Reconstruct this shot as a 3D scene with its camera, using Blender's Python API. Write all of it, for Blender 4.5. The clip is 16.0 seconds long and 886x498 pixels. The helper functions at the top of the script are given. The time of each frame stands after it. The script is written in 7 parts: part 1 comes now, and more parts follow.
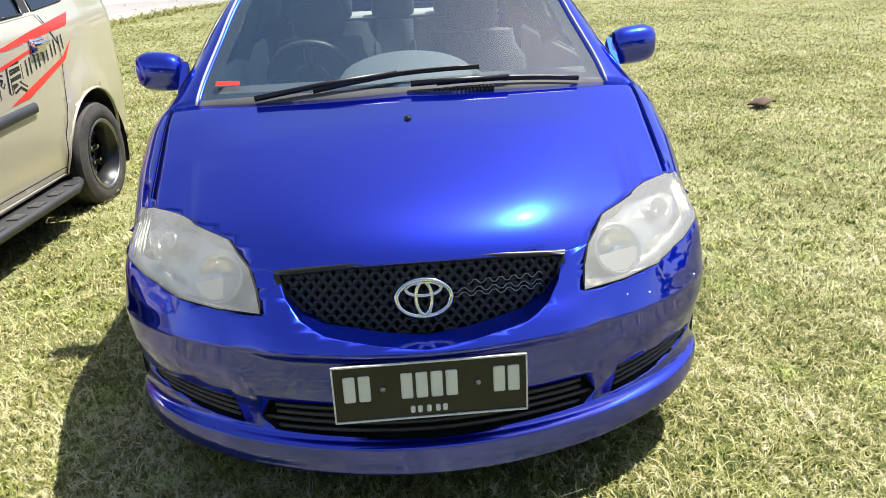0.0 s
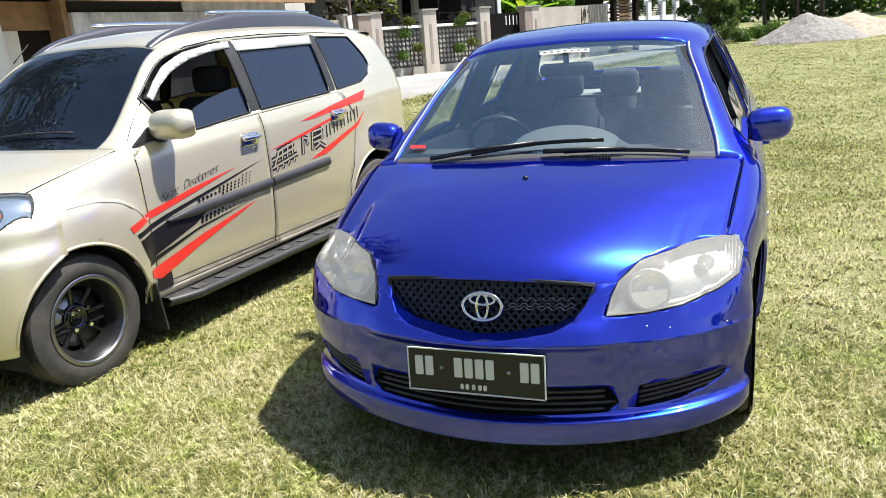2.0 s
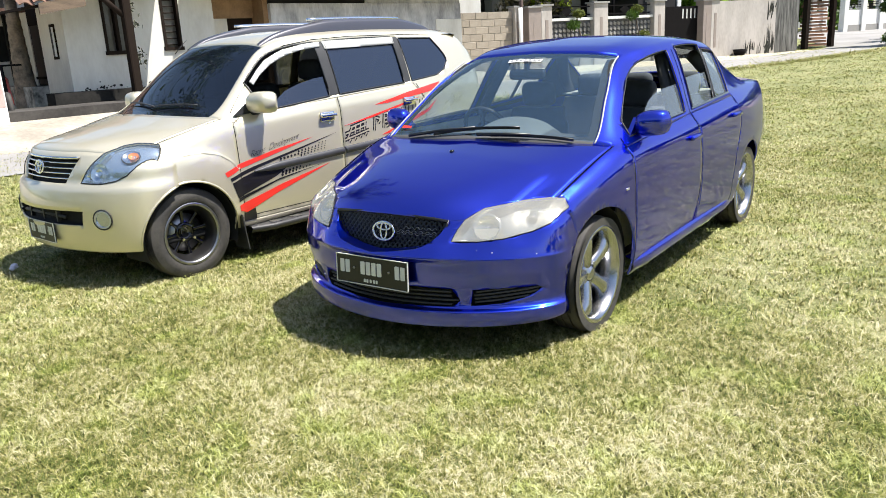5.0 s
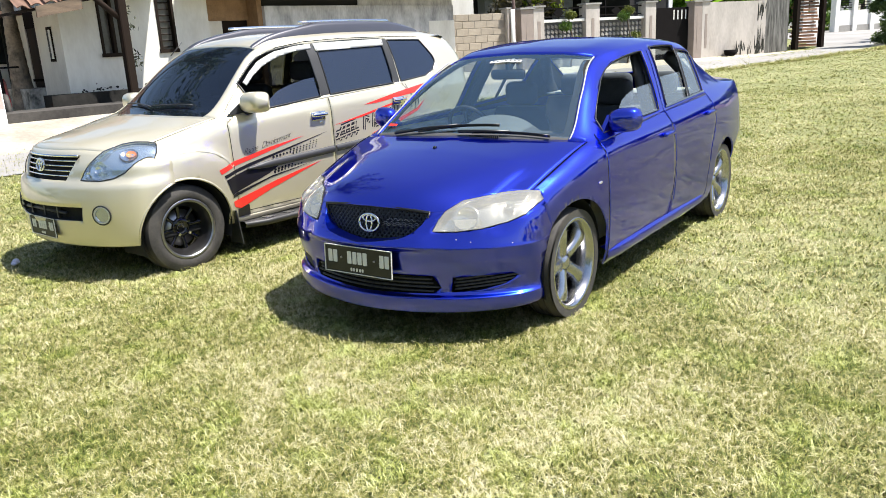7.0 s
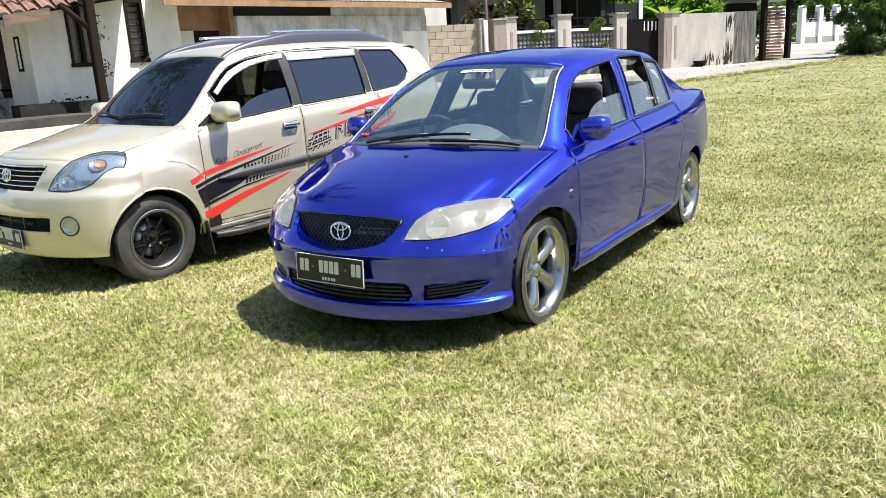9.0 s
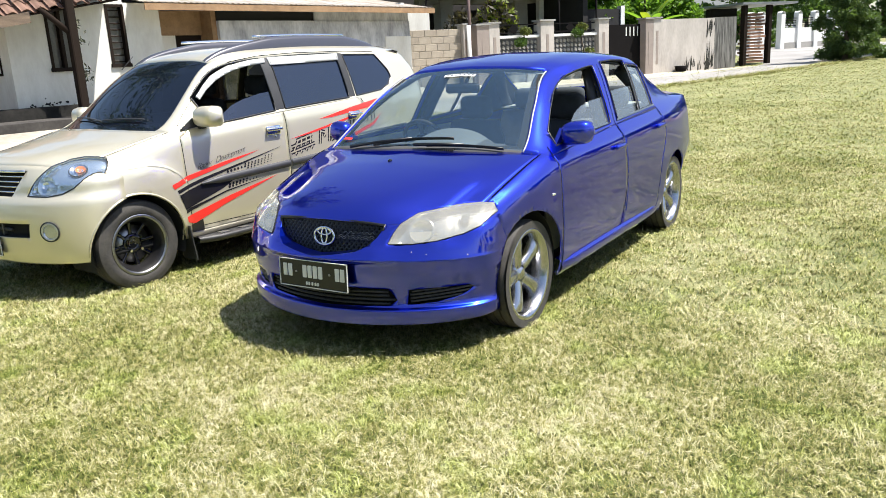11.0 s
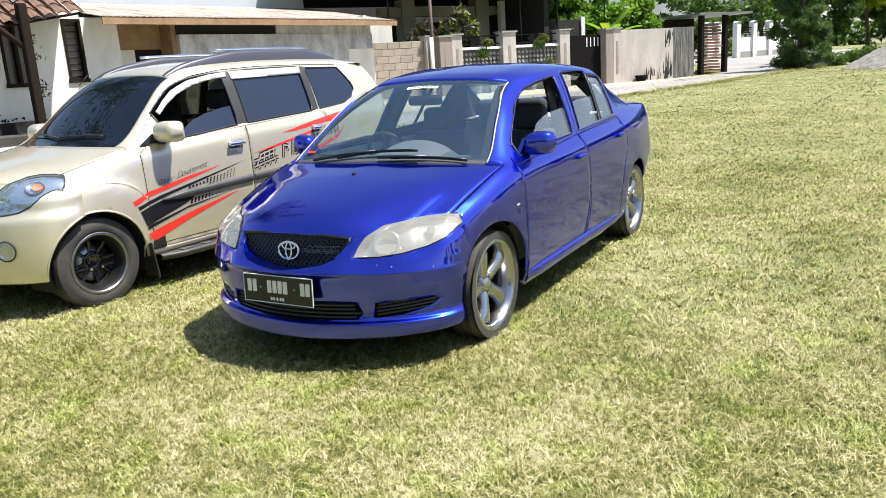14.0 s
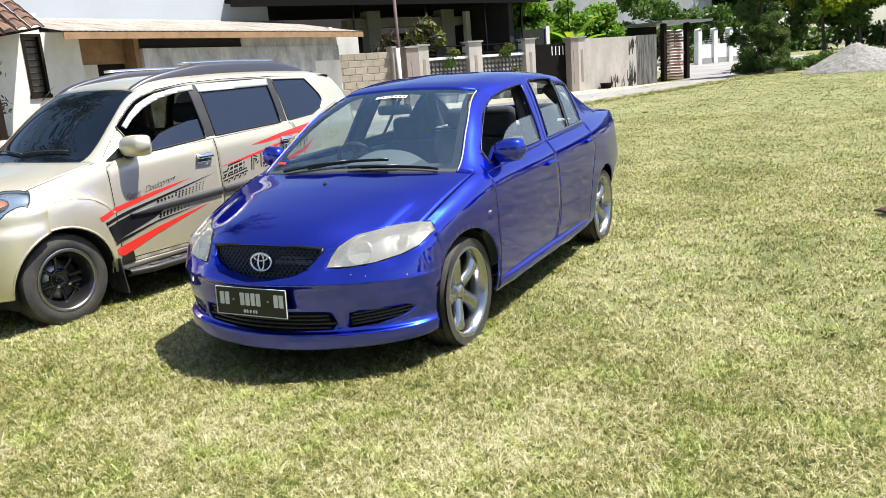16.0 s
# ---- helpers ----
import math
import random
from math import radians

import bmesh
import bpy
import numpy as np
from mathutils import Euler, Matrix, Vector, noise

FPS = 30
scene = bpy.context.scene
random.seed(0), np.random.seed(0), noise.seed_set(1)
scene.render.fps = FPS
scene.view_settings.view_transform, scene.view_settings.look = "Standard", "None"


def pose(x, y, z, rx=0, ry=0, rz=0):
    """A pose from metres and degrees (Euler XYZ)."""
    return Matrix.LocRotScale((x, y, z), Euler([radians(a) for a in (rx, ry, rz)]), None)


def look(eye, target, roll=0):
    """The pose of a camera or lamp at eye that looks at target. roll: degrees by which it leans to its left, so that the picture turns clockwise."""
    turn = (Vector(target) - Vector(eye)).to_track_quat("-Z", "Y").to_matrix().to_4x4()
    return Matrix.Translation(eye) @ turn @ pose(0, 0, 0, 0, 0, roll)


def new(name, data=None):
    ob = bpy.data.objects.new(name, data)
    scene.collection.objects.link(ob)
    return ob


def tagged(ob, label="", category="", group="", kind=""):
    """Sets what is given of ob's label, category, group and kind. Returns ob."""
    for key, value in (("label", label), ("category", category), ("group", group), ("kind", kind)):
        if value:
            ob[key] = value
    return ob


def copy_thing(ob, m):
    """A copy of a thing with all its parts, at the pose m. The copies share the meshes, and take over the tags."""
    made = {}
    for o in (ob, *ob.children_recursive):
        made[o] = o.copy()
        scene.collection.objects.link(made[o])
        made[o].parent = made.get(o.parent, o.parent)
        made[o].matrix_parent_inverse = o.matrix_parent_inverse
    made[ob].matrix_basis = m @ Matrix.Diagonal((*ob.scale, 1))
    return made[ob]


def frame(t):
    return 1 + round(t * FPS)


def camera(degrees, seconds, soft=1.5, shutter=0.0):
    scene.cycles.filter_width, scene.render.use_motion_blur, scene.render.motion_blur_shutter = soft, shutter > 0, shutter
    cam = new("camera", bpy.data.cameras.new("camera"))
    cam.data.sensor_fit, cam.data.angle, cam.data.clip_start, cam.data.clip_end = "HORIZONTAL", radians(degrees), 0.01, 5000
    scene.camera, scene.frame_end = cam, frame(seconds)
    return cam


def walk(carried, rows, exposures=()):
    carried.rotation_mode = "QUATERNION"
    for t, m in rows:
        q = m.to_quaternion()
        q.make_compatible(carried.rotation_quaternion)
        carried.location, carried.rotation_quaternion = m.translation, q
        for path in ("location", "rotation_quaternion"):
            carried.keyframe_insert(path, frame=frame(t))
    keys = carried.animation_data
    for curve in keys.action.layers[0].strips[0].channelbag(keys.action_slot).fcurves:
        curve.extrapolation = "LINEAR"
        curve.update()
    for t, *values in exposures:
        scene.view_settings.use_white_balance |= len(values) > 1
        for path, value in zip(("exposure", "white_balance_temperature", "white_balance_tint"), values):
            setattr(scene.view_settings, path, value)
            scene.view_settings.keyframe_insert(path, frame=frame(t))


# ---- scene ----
cam = camera(60.2, 16.0, soft=.85)
PATH = [
    (0, (-0.039, -1.387, 1.307), (0.065, 0.472, 0.577), -2.9),
    (0.5, (0.027, -1.696, 1.328), (-0.002, 0.194, 0.675), -1.8),
    (1, (0.039, -1.842, 1.34), (-0.122, 0.061, 0.748), -4.1),
    (1.5, (0.325, -1.838, 1.341), (-0.114, 0.039, 0.808), -4.8),
    (2, (0.706, -1.913, 1.36), (0.001, -0.115, 0.842), -4.5),
    (2.5, (1.093, -2.01, 1.389), (0.16, -0.314, 0.885), -4.1),
    (3, (1.457, -2.026, 1.388), (0.387, -0.398, 0.933), -3.0),
    (3.5, (1.742, -2.165, 1.387), (0.667, -0.548, 0.907), -2.5),
    (4, (1.969, -2.29, 1.405), (0.851, -0.716, 0.884), -3.1),
    (6.5, (2.421, -2.599, 1.409), (1.279, -1.041, 0.893), -3.0),
    (7, (2.44, -2.603, 1.406), (1.311, -1.035, 0.889), -3.2),
    (7.5, (2.448, -2.606, 1.4), (1.332, -1.028, 0.886), -3.3),
    (8, (2.455, -2.607, 1.402), (1.354, -1.017, 0.895), -3.2),
    (8.5, (2.462, -2.609, 1.402), (1.376, -1.005, 0.904), -3.2),
    (9, (2.462, -2.604, 1.399), (1.384, -0.994, 0.904), -3.1),
    (11.5, (2.463, -2.604, 1.396), (1.428, -0.963, 0.913), -3.0),
    (12, (2.461, -2.593, 1.396), (1.436, -0.943, 0.917), -2.9),
    (12.5, (2.458, -2.585, 1.393), (1.45, -0.921, 0.93), -2.9),
    (13, (2.46, -2.59, 1.398), (1.466, -0.916, 0.939), -3.1),
    (13.5, (2.464, -2.597, 1.399), (1.482, -0.916, 0.939), -3.3),
    (14, (2.469, -2.597, 1.399), (1.496, -0.912, 0.937), -3.6),
    (14.5, (2.472, -2.596, 1.397), (1.507, -0.906, 0.934), -3.9),
    (15, (2.469, -2.594, 1.396), (1.523, -0.891, 0.945), -4.2),
    (15.5, (2.461, -2.599, 1.393), (1.53, -0.887, 0.945), -4.3),
    (16, (2.466, -2.616, 1.393), (1.559, -0.889, 0.951), -4.4),
]
walk(cam, [(t, look(eye, target, roll)) for t, eye, target, roll in PATH], [(0, 1.10), (1.5, 1.04), (3, .94), (4, .96), (6.5, 1.10), (13, 1.08), (15.5, .97), (16, .97)])

# ---- light: a high sun beside the cars, clear sky ----
SUN = Vector((0.435, 0.205, 0.97)).normalized()
sun = new("sun", bpy.data.lights.new("sun", "SUN"))
sun.data.energy, sun.data.angle, sun.data.color = 5.0, radians(0.53), (1.0, 0.96, 0.9)
sun.matrix_world = look((20, 4, 42), Vector((20, 4, 42)) - SUN)
world = bpy.data.worlds.new("sky")
scene.world = world
world.use_nodes = True
wn = world.node_tree
sky = wn.nodes.new("ShaderNodeTexSky")
sky.sky_type, sky.sun_disc = "NISHITA", False
sky.sun_elevation = math.asin(SUN.z)
sky.sun_rotation = math.atan2(SUN.x, SUN.y)
sky.air_density, sky.dust_density, sky.ozone_density = 1.0, 1.2, 1.0
wn.nodes["Background"].inputs[1].default_value = 0.092
wn.links.new(sky.outputs[0], wn.nodes["Background"].inputs[0])

# ---- materials ----
def mat(name, col=(0.5, 0.5, 0.5), rough=0.5, metal=0.0, coat=0.0, spec=0.5, var=0.0, scale=8.0, fine=60.0, bump=0.0, bscale=80.0, tint=None, island=0.0, objrand=0.0, emit=0.0, trans=0.0, stretch=None):
    """Principled material with variation at two scales (var, towards tint) and a fine relief."""
    m = bpy.data.materials.new(name)
    m.use_nodes = True
    nt = m.node_tree
    b = nt.nodes["Principled BSDF"]
    b.inputs["Base Color"].default_value = (*col, 1)
    b.inputs["Roughness"].default_value = rough
    b.inputs["Metallic"].default_value = metal
    b.inputs["Coat Weight"].default_value = coat
    b.inputs["Coat Roughness"].default_value = 0.03
    b.inputs["Specular IOR Level"].default_value = spec
    b.inputs["Transmission Weight"].default_value = trans
    if emit:
        b.inputs["Emission Color"].default_value = (*col, 1)
        b.inputs["Emission Strength"].default_value = emit
    if var or bump or island or objrand:
        tc = nt.nodes.new("ShaderNodeTexCoord")
        at = tc.outputs["Object"]
        if stretch:
            mp = nt.nodes.new("ShaderNodeMapping")
            mp.inputs["Scale"].default_value = stretch
            nt.links.new(at, mp.inputs["Vector"])
            at = mp.outputs[0]
        src = None
        if var:
            tint = tint or tuple(c * 0.45 for c in col)
            n1, n2 = nt.nodes.new("ShaderNodeTexNoise"), nt.nodes.new("ShaderNodeTexNoise")
            n1.inputs["Scale"].default_value, n2.inputs["Scale"].default_value = scale, fine
            n1.inputs["Detail"].default_value, n2.inputs["Detail"].default_value = 6, 4
            mx = nt.nodes.new("ShaderNodeMath")
            mx.operation = "MULTIPLY_ADD"
            mx.inputs[1].default_value = 0.4
            ramp = nt.nodes.new("ShaderNodeMapRange")
            ramp.inputs[1].default_value, ramp.inputs[2].default_value = 0.5, 0.95
            ramp.inputs[4].default_value = var
            for n in (n1, n2):
                nt.links.new(at, n.inputs["Vector"])
            nt.links.new(n2.outputs["Fac"], mx.inputs[0])
            nt.links.new(n1.outputs["Fac"], mx.inputs[2])
            nt.links.new(mx.outputs[0], ramp.inputs[0])
            mix = nt.nodes.new("ShaderNodeMix")
            mix.data_type = "RGBA"
            mix.inputs[6].default_value, mix.inputs[7].default_value = (*col, 1), (*tint, 1)
            nt.links.new(ramp.outputs[0], mix.inputs[0])
            src = mix.outputs[2]
        if island or objrand:
            hsv = nt.nodes.new("ShaderNodeHueSaturation")
            rng = nt.nodes.new("ShaderNodeMapRange")
            amt = island or objrand
            rng.inputs[3].default_value, rng.inputs[4].default_value = 1 - amt, 1 + amt
            if island:
                g = nt.nodes.new("ShaderNodeNewGeometry")
                nt.links.new(g.outputs["Random Per Island"], rng.inputs[0])
            else:
                g = nt.nodes.new("ShaderNodeObjectInfo")
                nt.links.new(g.outputs["Random"], rng.inputs[0])
            nt.links.new(rng.outputs[0], hsv.inputs["Value"])
            if src:
                nt.links.new(src, hsv.inputs["Color"])
            else:
                hsv.inputs["Color"].default_value = (*col, 1)
            src = hsv.outputs[0]
        if src:
            nt.links.new(src, b.inputs["Base Color"])
        if bump:
            n3, bp = nt.nodes.new("ShaderNodeTexNoise"), nt.nodes.new("ShaderNodeBump")
            n3.inputs["Scale"].default_value, n3.inputs["Detail"].default_value = bscale, 5
            bp.inputs["Strength"].default_value, bp.inputs["Distance"].default_value = bump, 0.01
            nt.links.new(tc.outputs["Object"], n3.inputs["Vector"])
            nt.links.new(n3.outputs["Fac"], bp.inputs["Height"])
            nt.links.new(bp.outputs[0], b.inputs["Normal"])
    return m


def glass(name, tint=(0.8, 0.85, 0.85), gloss=0.0, haze_sheen=0.0, haze_sheen_col=(0.6, 0.6, 0.55), ior=1.75):
    """Thin pane: tinted see-through, mirror by Fresnel, and an optional film of hazing or painted sky sheen."""
    m = bpy.data.materials.new(name)
    m.use_nodes = True
    nt = m.node_tree
    nt.nodes.clear()
    out = nt.nodes.new("ShaderNodeOutputMaterial")
    tr, gl, fr, mix = (nt.nodes.new(k) for k in ("ShaderNodeBsdfTransparent", "ShaderNodeBsdfGlossy", "ShaderNodeLayerWeight", "ShaderNodeMixShader"))
    p5, mul = nt.nodes.new("ShaderNodeMath"), nt.nodes.new("ShaderNodeMath")
    p5.operation, mul.operation = "POWER", "MULTIPLY_ADD"
    r0 = ((ior - 1) / (ior + 1)) ** 2
    p5.inputs[1].default_value, mul.inputs[1].default_value, mul.inputs[2].default_value = 5, 1 - r0, r0
    fr.inputs["Blend"].default_value = 0.5
    nt.links.new(fr.outputs["Facing"], p5.inputs[0])
    nt.links.new(p5.outputs[0], mul.inputs[0])
    tr.inputs[0].default_value = (*tint, 1)
    gl.inputs["Roughness"].default_value = gloss
    nt.links.new(mul.outputs[0], mix.inputs[0])
    base = tr.outputs[0]
    if haze_sheen:
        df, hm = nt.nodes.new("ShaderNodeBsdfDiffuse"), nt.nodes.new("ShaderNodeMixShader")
        df.inputs[0].default_value = (*haze_sheen_col, 1)
        hm.inputs[0].default_value = haze_sheen
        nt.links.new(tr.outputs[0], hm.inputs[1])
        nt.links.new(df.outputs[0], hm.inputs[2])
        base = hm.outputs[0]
    nt.links.new(base, mix.inputs[1])
    nt.links.new(gl.outputs[0], mix.inputs[2])
    nt.links.new(mix.outputs[0], out.inputs[0])
    return m


BLUE = mat("blue_paint", (0.003, 0.023, 0.54), 0.28, 0.98, 1.0, spec=0.1, var=0.2, scale=1.5, fine=700, tint=(0.002, 0.014, 0.40), bump=0.003, bscale=900)
BLUE.node_tree.nodes["Principled BSDF"].inputs["Coat IOR"].default_value = 1.85
BLUE.node_tree.nodes["Principled BSDF"].inputs["Specular Tint"].default_value = (0.14, 0.20, 0.85, 1)
GOLD = mat("champagne_paint", (0.70, 0.64, 0.485), 0.38, 0.58, 1.0, var=0.12, scale=2, fine=700, bump=0.006, bscale=900)
MOULD = mat("moulding_grey", (0.040, 0.040, 0.045), 0.38, var=0.4, scale=9)
BLACKP = mat("black_plastic", (0.022, 0.022, 0.024), 0.5, var=0.5, scale=5, fine=90, tint=(0.05, 0.05, 0.05), bump=0.1, bscale=400)
GLOSSK = mat("gloss_black", (0.006, 0.006, 0.007), 0.12, 0.2, 0.6)
WHEELC = mat("wheel_chrome", (0.44, 0.44, 0.47), 0.24, 1.0, var=0.35, scale=14, tint=(0.45, 0.44, 0.43))
CHROME = mat("chrome", (0.82, 0.83, 0.85), 0.06, 1.0)
DULLMETAL = mat("dull_metal", (0.35, 0.35, 0.36), 0.35, 1.0, var=0.4, scale=20)
DISH = mat("dusty_black_dish", (0.010, 0.010, 0.011), 0.35, 0.2, 0.25, var=0.5, scale=11, tint=(0.025, 0.023, 0.022))
RUBBER = mat("tyre_rubber", (0.024, 0.023, 0.023), 0.75, var=0.5, scale=9, fine=60, tint=(0.10, 0.09, 0.075), bump=0.15, bscale=150)
COWL = mat("cowl_plastic", (0.07, 0.07, 0.072), 0.7, var=0.5, scale=12, tint=(0.12, 0.115, 0.11), spec=0.25)
# near-black: shade deep in bays and openings put into colour; also seals, borders
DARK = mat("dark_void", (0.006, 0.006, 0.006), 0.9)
SEAMK = mat("panel_gap", (0.004, 0.004, 0.006), 1.0, spec=0.0)
# bluish films: sky reflection on these panes is put into diffuse colour
WINDSCREEN = glass("windscreen_glass", (0.86, 0.92, 0.90), haze_sheen=0.060, haze_sheen_col=(0.20, 0.42, 0.72), ior=2.05)
SIDEGLASS = glass("side_glass", (0.84, 0.90, 0.88), haze_sheen=0.13, haze_sheen_col=(0.5, 0.58, 0.66), ior=2.0)
TINTED = glass("tinted_glass", (0.05, 0.055, 0.06), haze_sheen=0.015, haze_sheen_col=(0.26, 0.40, 0.74), ior=1.85)
# some dust, and sky reflection put into the film's colour
TINTDUSTSKY = glass("dust_sky_tinted_glass", (0.05, 0.055, 0.06), haze_sheen=0.060, haze_sheen_col=(0.22, 0.34, 0.68), ior=1.85)
LENSOLD = glass("hazed_lens", (0.95, 0.95, 0.91), 0.05, 0.27, (0.68, 0.67, 0.62))
LENSNEW = glass("clear_lens", (0.90, 0.94, 0.97), 0.0, 0.06, (0.5, 0.58, 0.66))
SEAT = mat("grey_seat_cloth", (0.060, 0.068, 0.082), 0.85, var=0.5, scale=20, bump=0.2, bscale=300)
DASH = mat("grey_dashboard", (0.055, 0.058, 0.06), 0.7, var=0.3, scale=10, bump=0.1, bscale=300)
TRIM = mat("light_cabin_trim", (0.40, 0.40, 0.38), 0.8, var=0.3, scale=8)
RED = mat("red_vinyl", (0.75, 0.035, 0.025), 0.35, coat=0.3)
VINYLK = mat("black_vinyl", (0.010, 0.009, 0.012), 0.35, coat=0.3)
PLATEK = mat("plate_black", (0.012, 0.012, 0.011), 0.45, var=0.4, scale=30)
PLATEW = mat("plate_white", (0.66, 0.66, 0.63), 0.5)
WHITE = mat("white_plastic", (0.75, 0.75, 0.74), 0.4)
SILVER = mat("silver_plastic", (0.62, 0.63, 0.65), 0.30, 0.8)
# the sky mirrored in the bowl is put into its bluish colour
BOWL = mat("sky_tinted_bowl", (0.55, 0.63, 0.71), 0.18, 0.8)
BOWLOLD = mat("aged_bowl", (0.62, 0.61, 0.57), 0.22, 0.9, var=0.4, scale=9, tint=(0.5, 0.45, 0.32))
GRILLEK = mat("grille_black", (0.007, 0.007, 0.008), 0.4, var=0.3, scale=20)
SHIELD = mat("silver_shield", (0.43, 0.43, 0.41), 0.35, 0.2)
DASHDOME = mat("pale_dash_dome", (0.12, 0.135, 0.14), 0.6, var=0.3, scale=10)
PILLARIN = mat("dark_cabin_lining", (0.055, 0.056, 0.06), 0.8, var=0.3, scale=9)
AMBER = mat("amber_lens", (0.75, 0.22, 0.05), 0.2)

# ---- mesh helpers ----
def part(name, bm, material, parent=None, label="", smooth=True, angle=None):
    """One mesh object from a bmesh, under a thing or a part."""
    me = bpy.data.meshes.new(name)
    bm.normal_update()
    bm.to_mesh(me)
    bm.free()
    mats = material if isinstance(material, (list, tuple)) else [material]
    for m in mats:
        me.materials.append(m)
    if smooth:
        me.shade_smooth()
        if angle is not None:
            me.set_sharp_from_angle(angle=radians(angle))
    ob = new(name, me)
    if parent is not None:
        ob.parent = parent
    if label:
        ob["label"] = label
    return ob


def thing(name, m, label, category, group="", kind=""):
    ob = new(name)
    ob.matrix_basis = m
    ob.empty_display_size = 0.2
    return tagged(ob, label, category, group, kind)


def curve(*pairs):
    """A smooth, never overshooting curve through (t, value) pairs."""
    t = np.array([p[0] for p in pairs], float)
    v = np.array([p[1] for p in pairs], float)
    return lambda q: pchip(t, v, np.asarray(q, float))


def pchip(t, v, q):
    h, d = np.diff(t), None
    d = np.diff(v) / h
    m = np.zeros_like(v)
    if len(v) > 2:
        ok = d[:-1] * d[1:] > 0
        w1, w2 = 2 * h[1:] + h[:-1], h[1:] + 2 * h[:-1]
        a = np.where(ok, d[:-1], 1.0)
        b = np.where(ok, d[1:], 1.0)
        m[1:-1] = np.where(ok, (w1 + w2) / (w1 / a + w2 / b), 0)
    m[0], m[-1] = d[0], d[-1]
    q = np.clip(q, t[0], t[-1])
    i = np.clip(np.searchsorted(t, q) - 1, 0, len(h) - 1)
    s = (q - t[i]) / h[i]
    return (v[i] * (1 + 2 * s) * (1 - s) ** 2 + m[i] * h[i] * s * (1 - s) ** 2 + v[i + 1] * s * s * (3 - 2 * s) + m[i + 1] * h[i] * s * s * (s - 1))


def cubic(P, n):
    """Catmull-Rom through rows of points, n steps a span."""
    P = np.asarray(P, float)
    Q = np.vstack([2 * P[:1] - P[1:2], P, 2 * P[-1:] - P[-2:-1]])
    out = []
    for i in range(len(P) - 1):
        a, b, c, d = Q[i:i + 4]
        for k in range(n):
            s = k / n
            out.append(0.5 * ((2 * b) + (c - a) * s + (2 * a - 5 * b + 4 * c - d) * s * s + (3 * b - a - 3 * c + d) * s ** 3))
    out.append(P[-1])
    return np.array(out)


def box(bm, x0, y0, z0, x1, y1, z1, bevel=0.0, seg=2):
    m = Matrix.Translation(((x0 + x1) / 2, (y0 + y1) / 2, (z0 + z1) / 2)) @ Matrix.Diagonal((abs(x1 - x0), abs(y1 - y0), abs(z1 - z0), 1))
    r = bmesh.ops.create_cube(bm, size=1, matrix=m)
    if bevel:
        es = list({e for v in r["verts"] for e in v.link_edges})
        bmesh.ops.bevel(bm, geom=es, offset=bevel, segments=seg, profile=0.5, affect="EDGES")
    return bm


def boxm(x0, y0, z0, x1, y1, z1, bevel=0.0, seg=2):
    return box(bmesh.new(), x0, y0, z0, x1, y1, z1, bevel, seg)


def tube(bm, pts, r, n=8, r2=None, cap=True, flat=1.0):
    """A round bar along points; r tapers to r2."""
    pts = [Vector(p) for p in pts]
    rings = []
    for i, p in enumerate(pts):
        d = (pts[min(i + 1, len(pts) - 1)] - pts[max(i - 1, 0)]).normalized()
        a = d.cross(Vector((0, 0, 1)))
        a = a.normalized() if a.length > 0.05 else d.cross(Vector((1, 0, 0))).normalized()
        b = d.cross(a)
        rr = r if r2 is None else r + (r2 - r) * i / (len(pts) - 1)
        rings.append([bm.verts.new(p + a * rr * math.cos(t) + b * rr * flat * math.sin(t)) for t in (2 * math.pi * k / n for k in range(n))])
    for u, w in zip(rings, rings[1:]):
        for k in range(n):
            bm.faces.new((u[k], u[(k + 1) % n], w[(k + 1) % n], w[k]))
    if cap:
        bm.faces.new(rings[0][::-1])
        bm.faces.new(rings[-1])
    return bm


def lathe(bm, prof, n=48, axis="x", at=(0, 0, 0), arc=2 * math.pi):
    """Turn a profile of (along, radius) round the axis."""
    rings = []
    full = arc > 6.28
    for k in range(n if full else n + 1):
        t = arc * k / n
        c, s = math.cos(t), math.sin(t)
        ring = []
        for a, r in prof:
            v = {"x": (a, r * c, r * s), "y": (r * c, a, r * s), "z": (r * c, r * s, a)}[axis]
            ring.append(bm.verts.new(Vector(v) + Vector(at)))
        rings.append(ring)
    for k in range(n):
        u, w = rings[k], rings[(k + 1) % len(rings)]
        for i in range(len(prof) - 1):
            bm.faces.new((u[i], u[i + 1], w[i + 1], w[i]))
    bmesh.ops.remove_doubles(bm, verts=bm.verts, dist=1e-5)
    bmesh.ops.recalc_face_normals(bm, faces=bm.faces)
    return bm


def prism(bm, poly, axis, a0, a1):
    """Extrude a flat outline between a0 and a1 along the axis."""
    def P(u, w, a):
        return {"x": (a, u, w), "y": (u, a, w), "z": (u, w, a)}[axis]
    lo = [bm.verts.new(P(u, w, a0)) for u, w in poly]
    hi = [bm.verts.new(P(u, w, a1)) for u, w in poly]
    n = len(poly)
    fs = [bm.faces.new(lo), bm.faces.new(hi)]
    for i in range(n):
        fs.append(bm.faces.new((lo[i], lo[(i + 1) % n], hi[(i + 1) % n], hi[i])))
    bmesh.ops.recalc_face_normals(bm, faces=fs)
    return bm


def grid(bm, P, flip=False):
    """A skin over an array of points [u, v, 3]."""
    vs = [[bm.verts.new(p) for p in row] for row in P]
    fs = []
    for a, b in zip(vs, vs[1:]):
        for i in range(len(a) - 1):
            q = (a[i], a[i + 1], b[i + 1], b[i])
            fs.append(bm.faces.new(q[::-1] if flip else q))
    return vs, fs


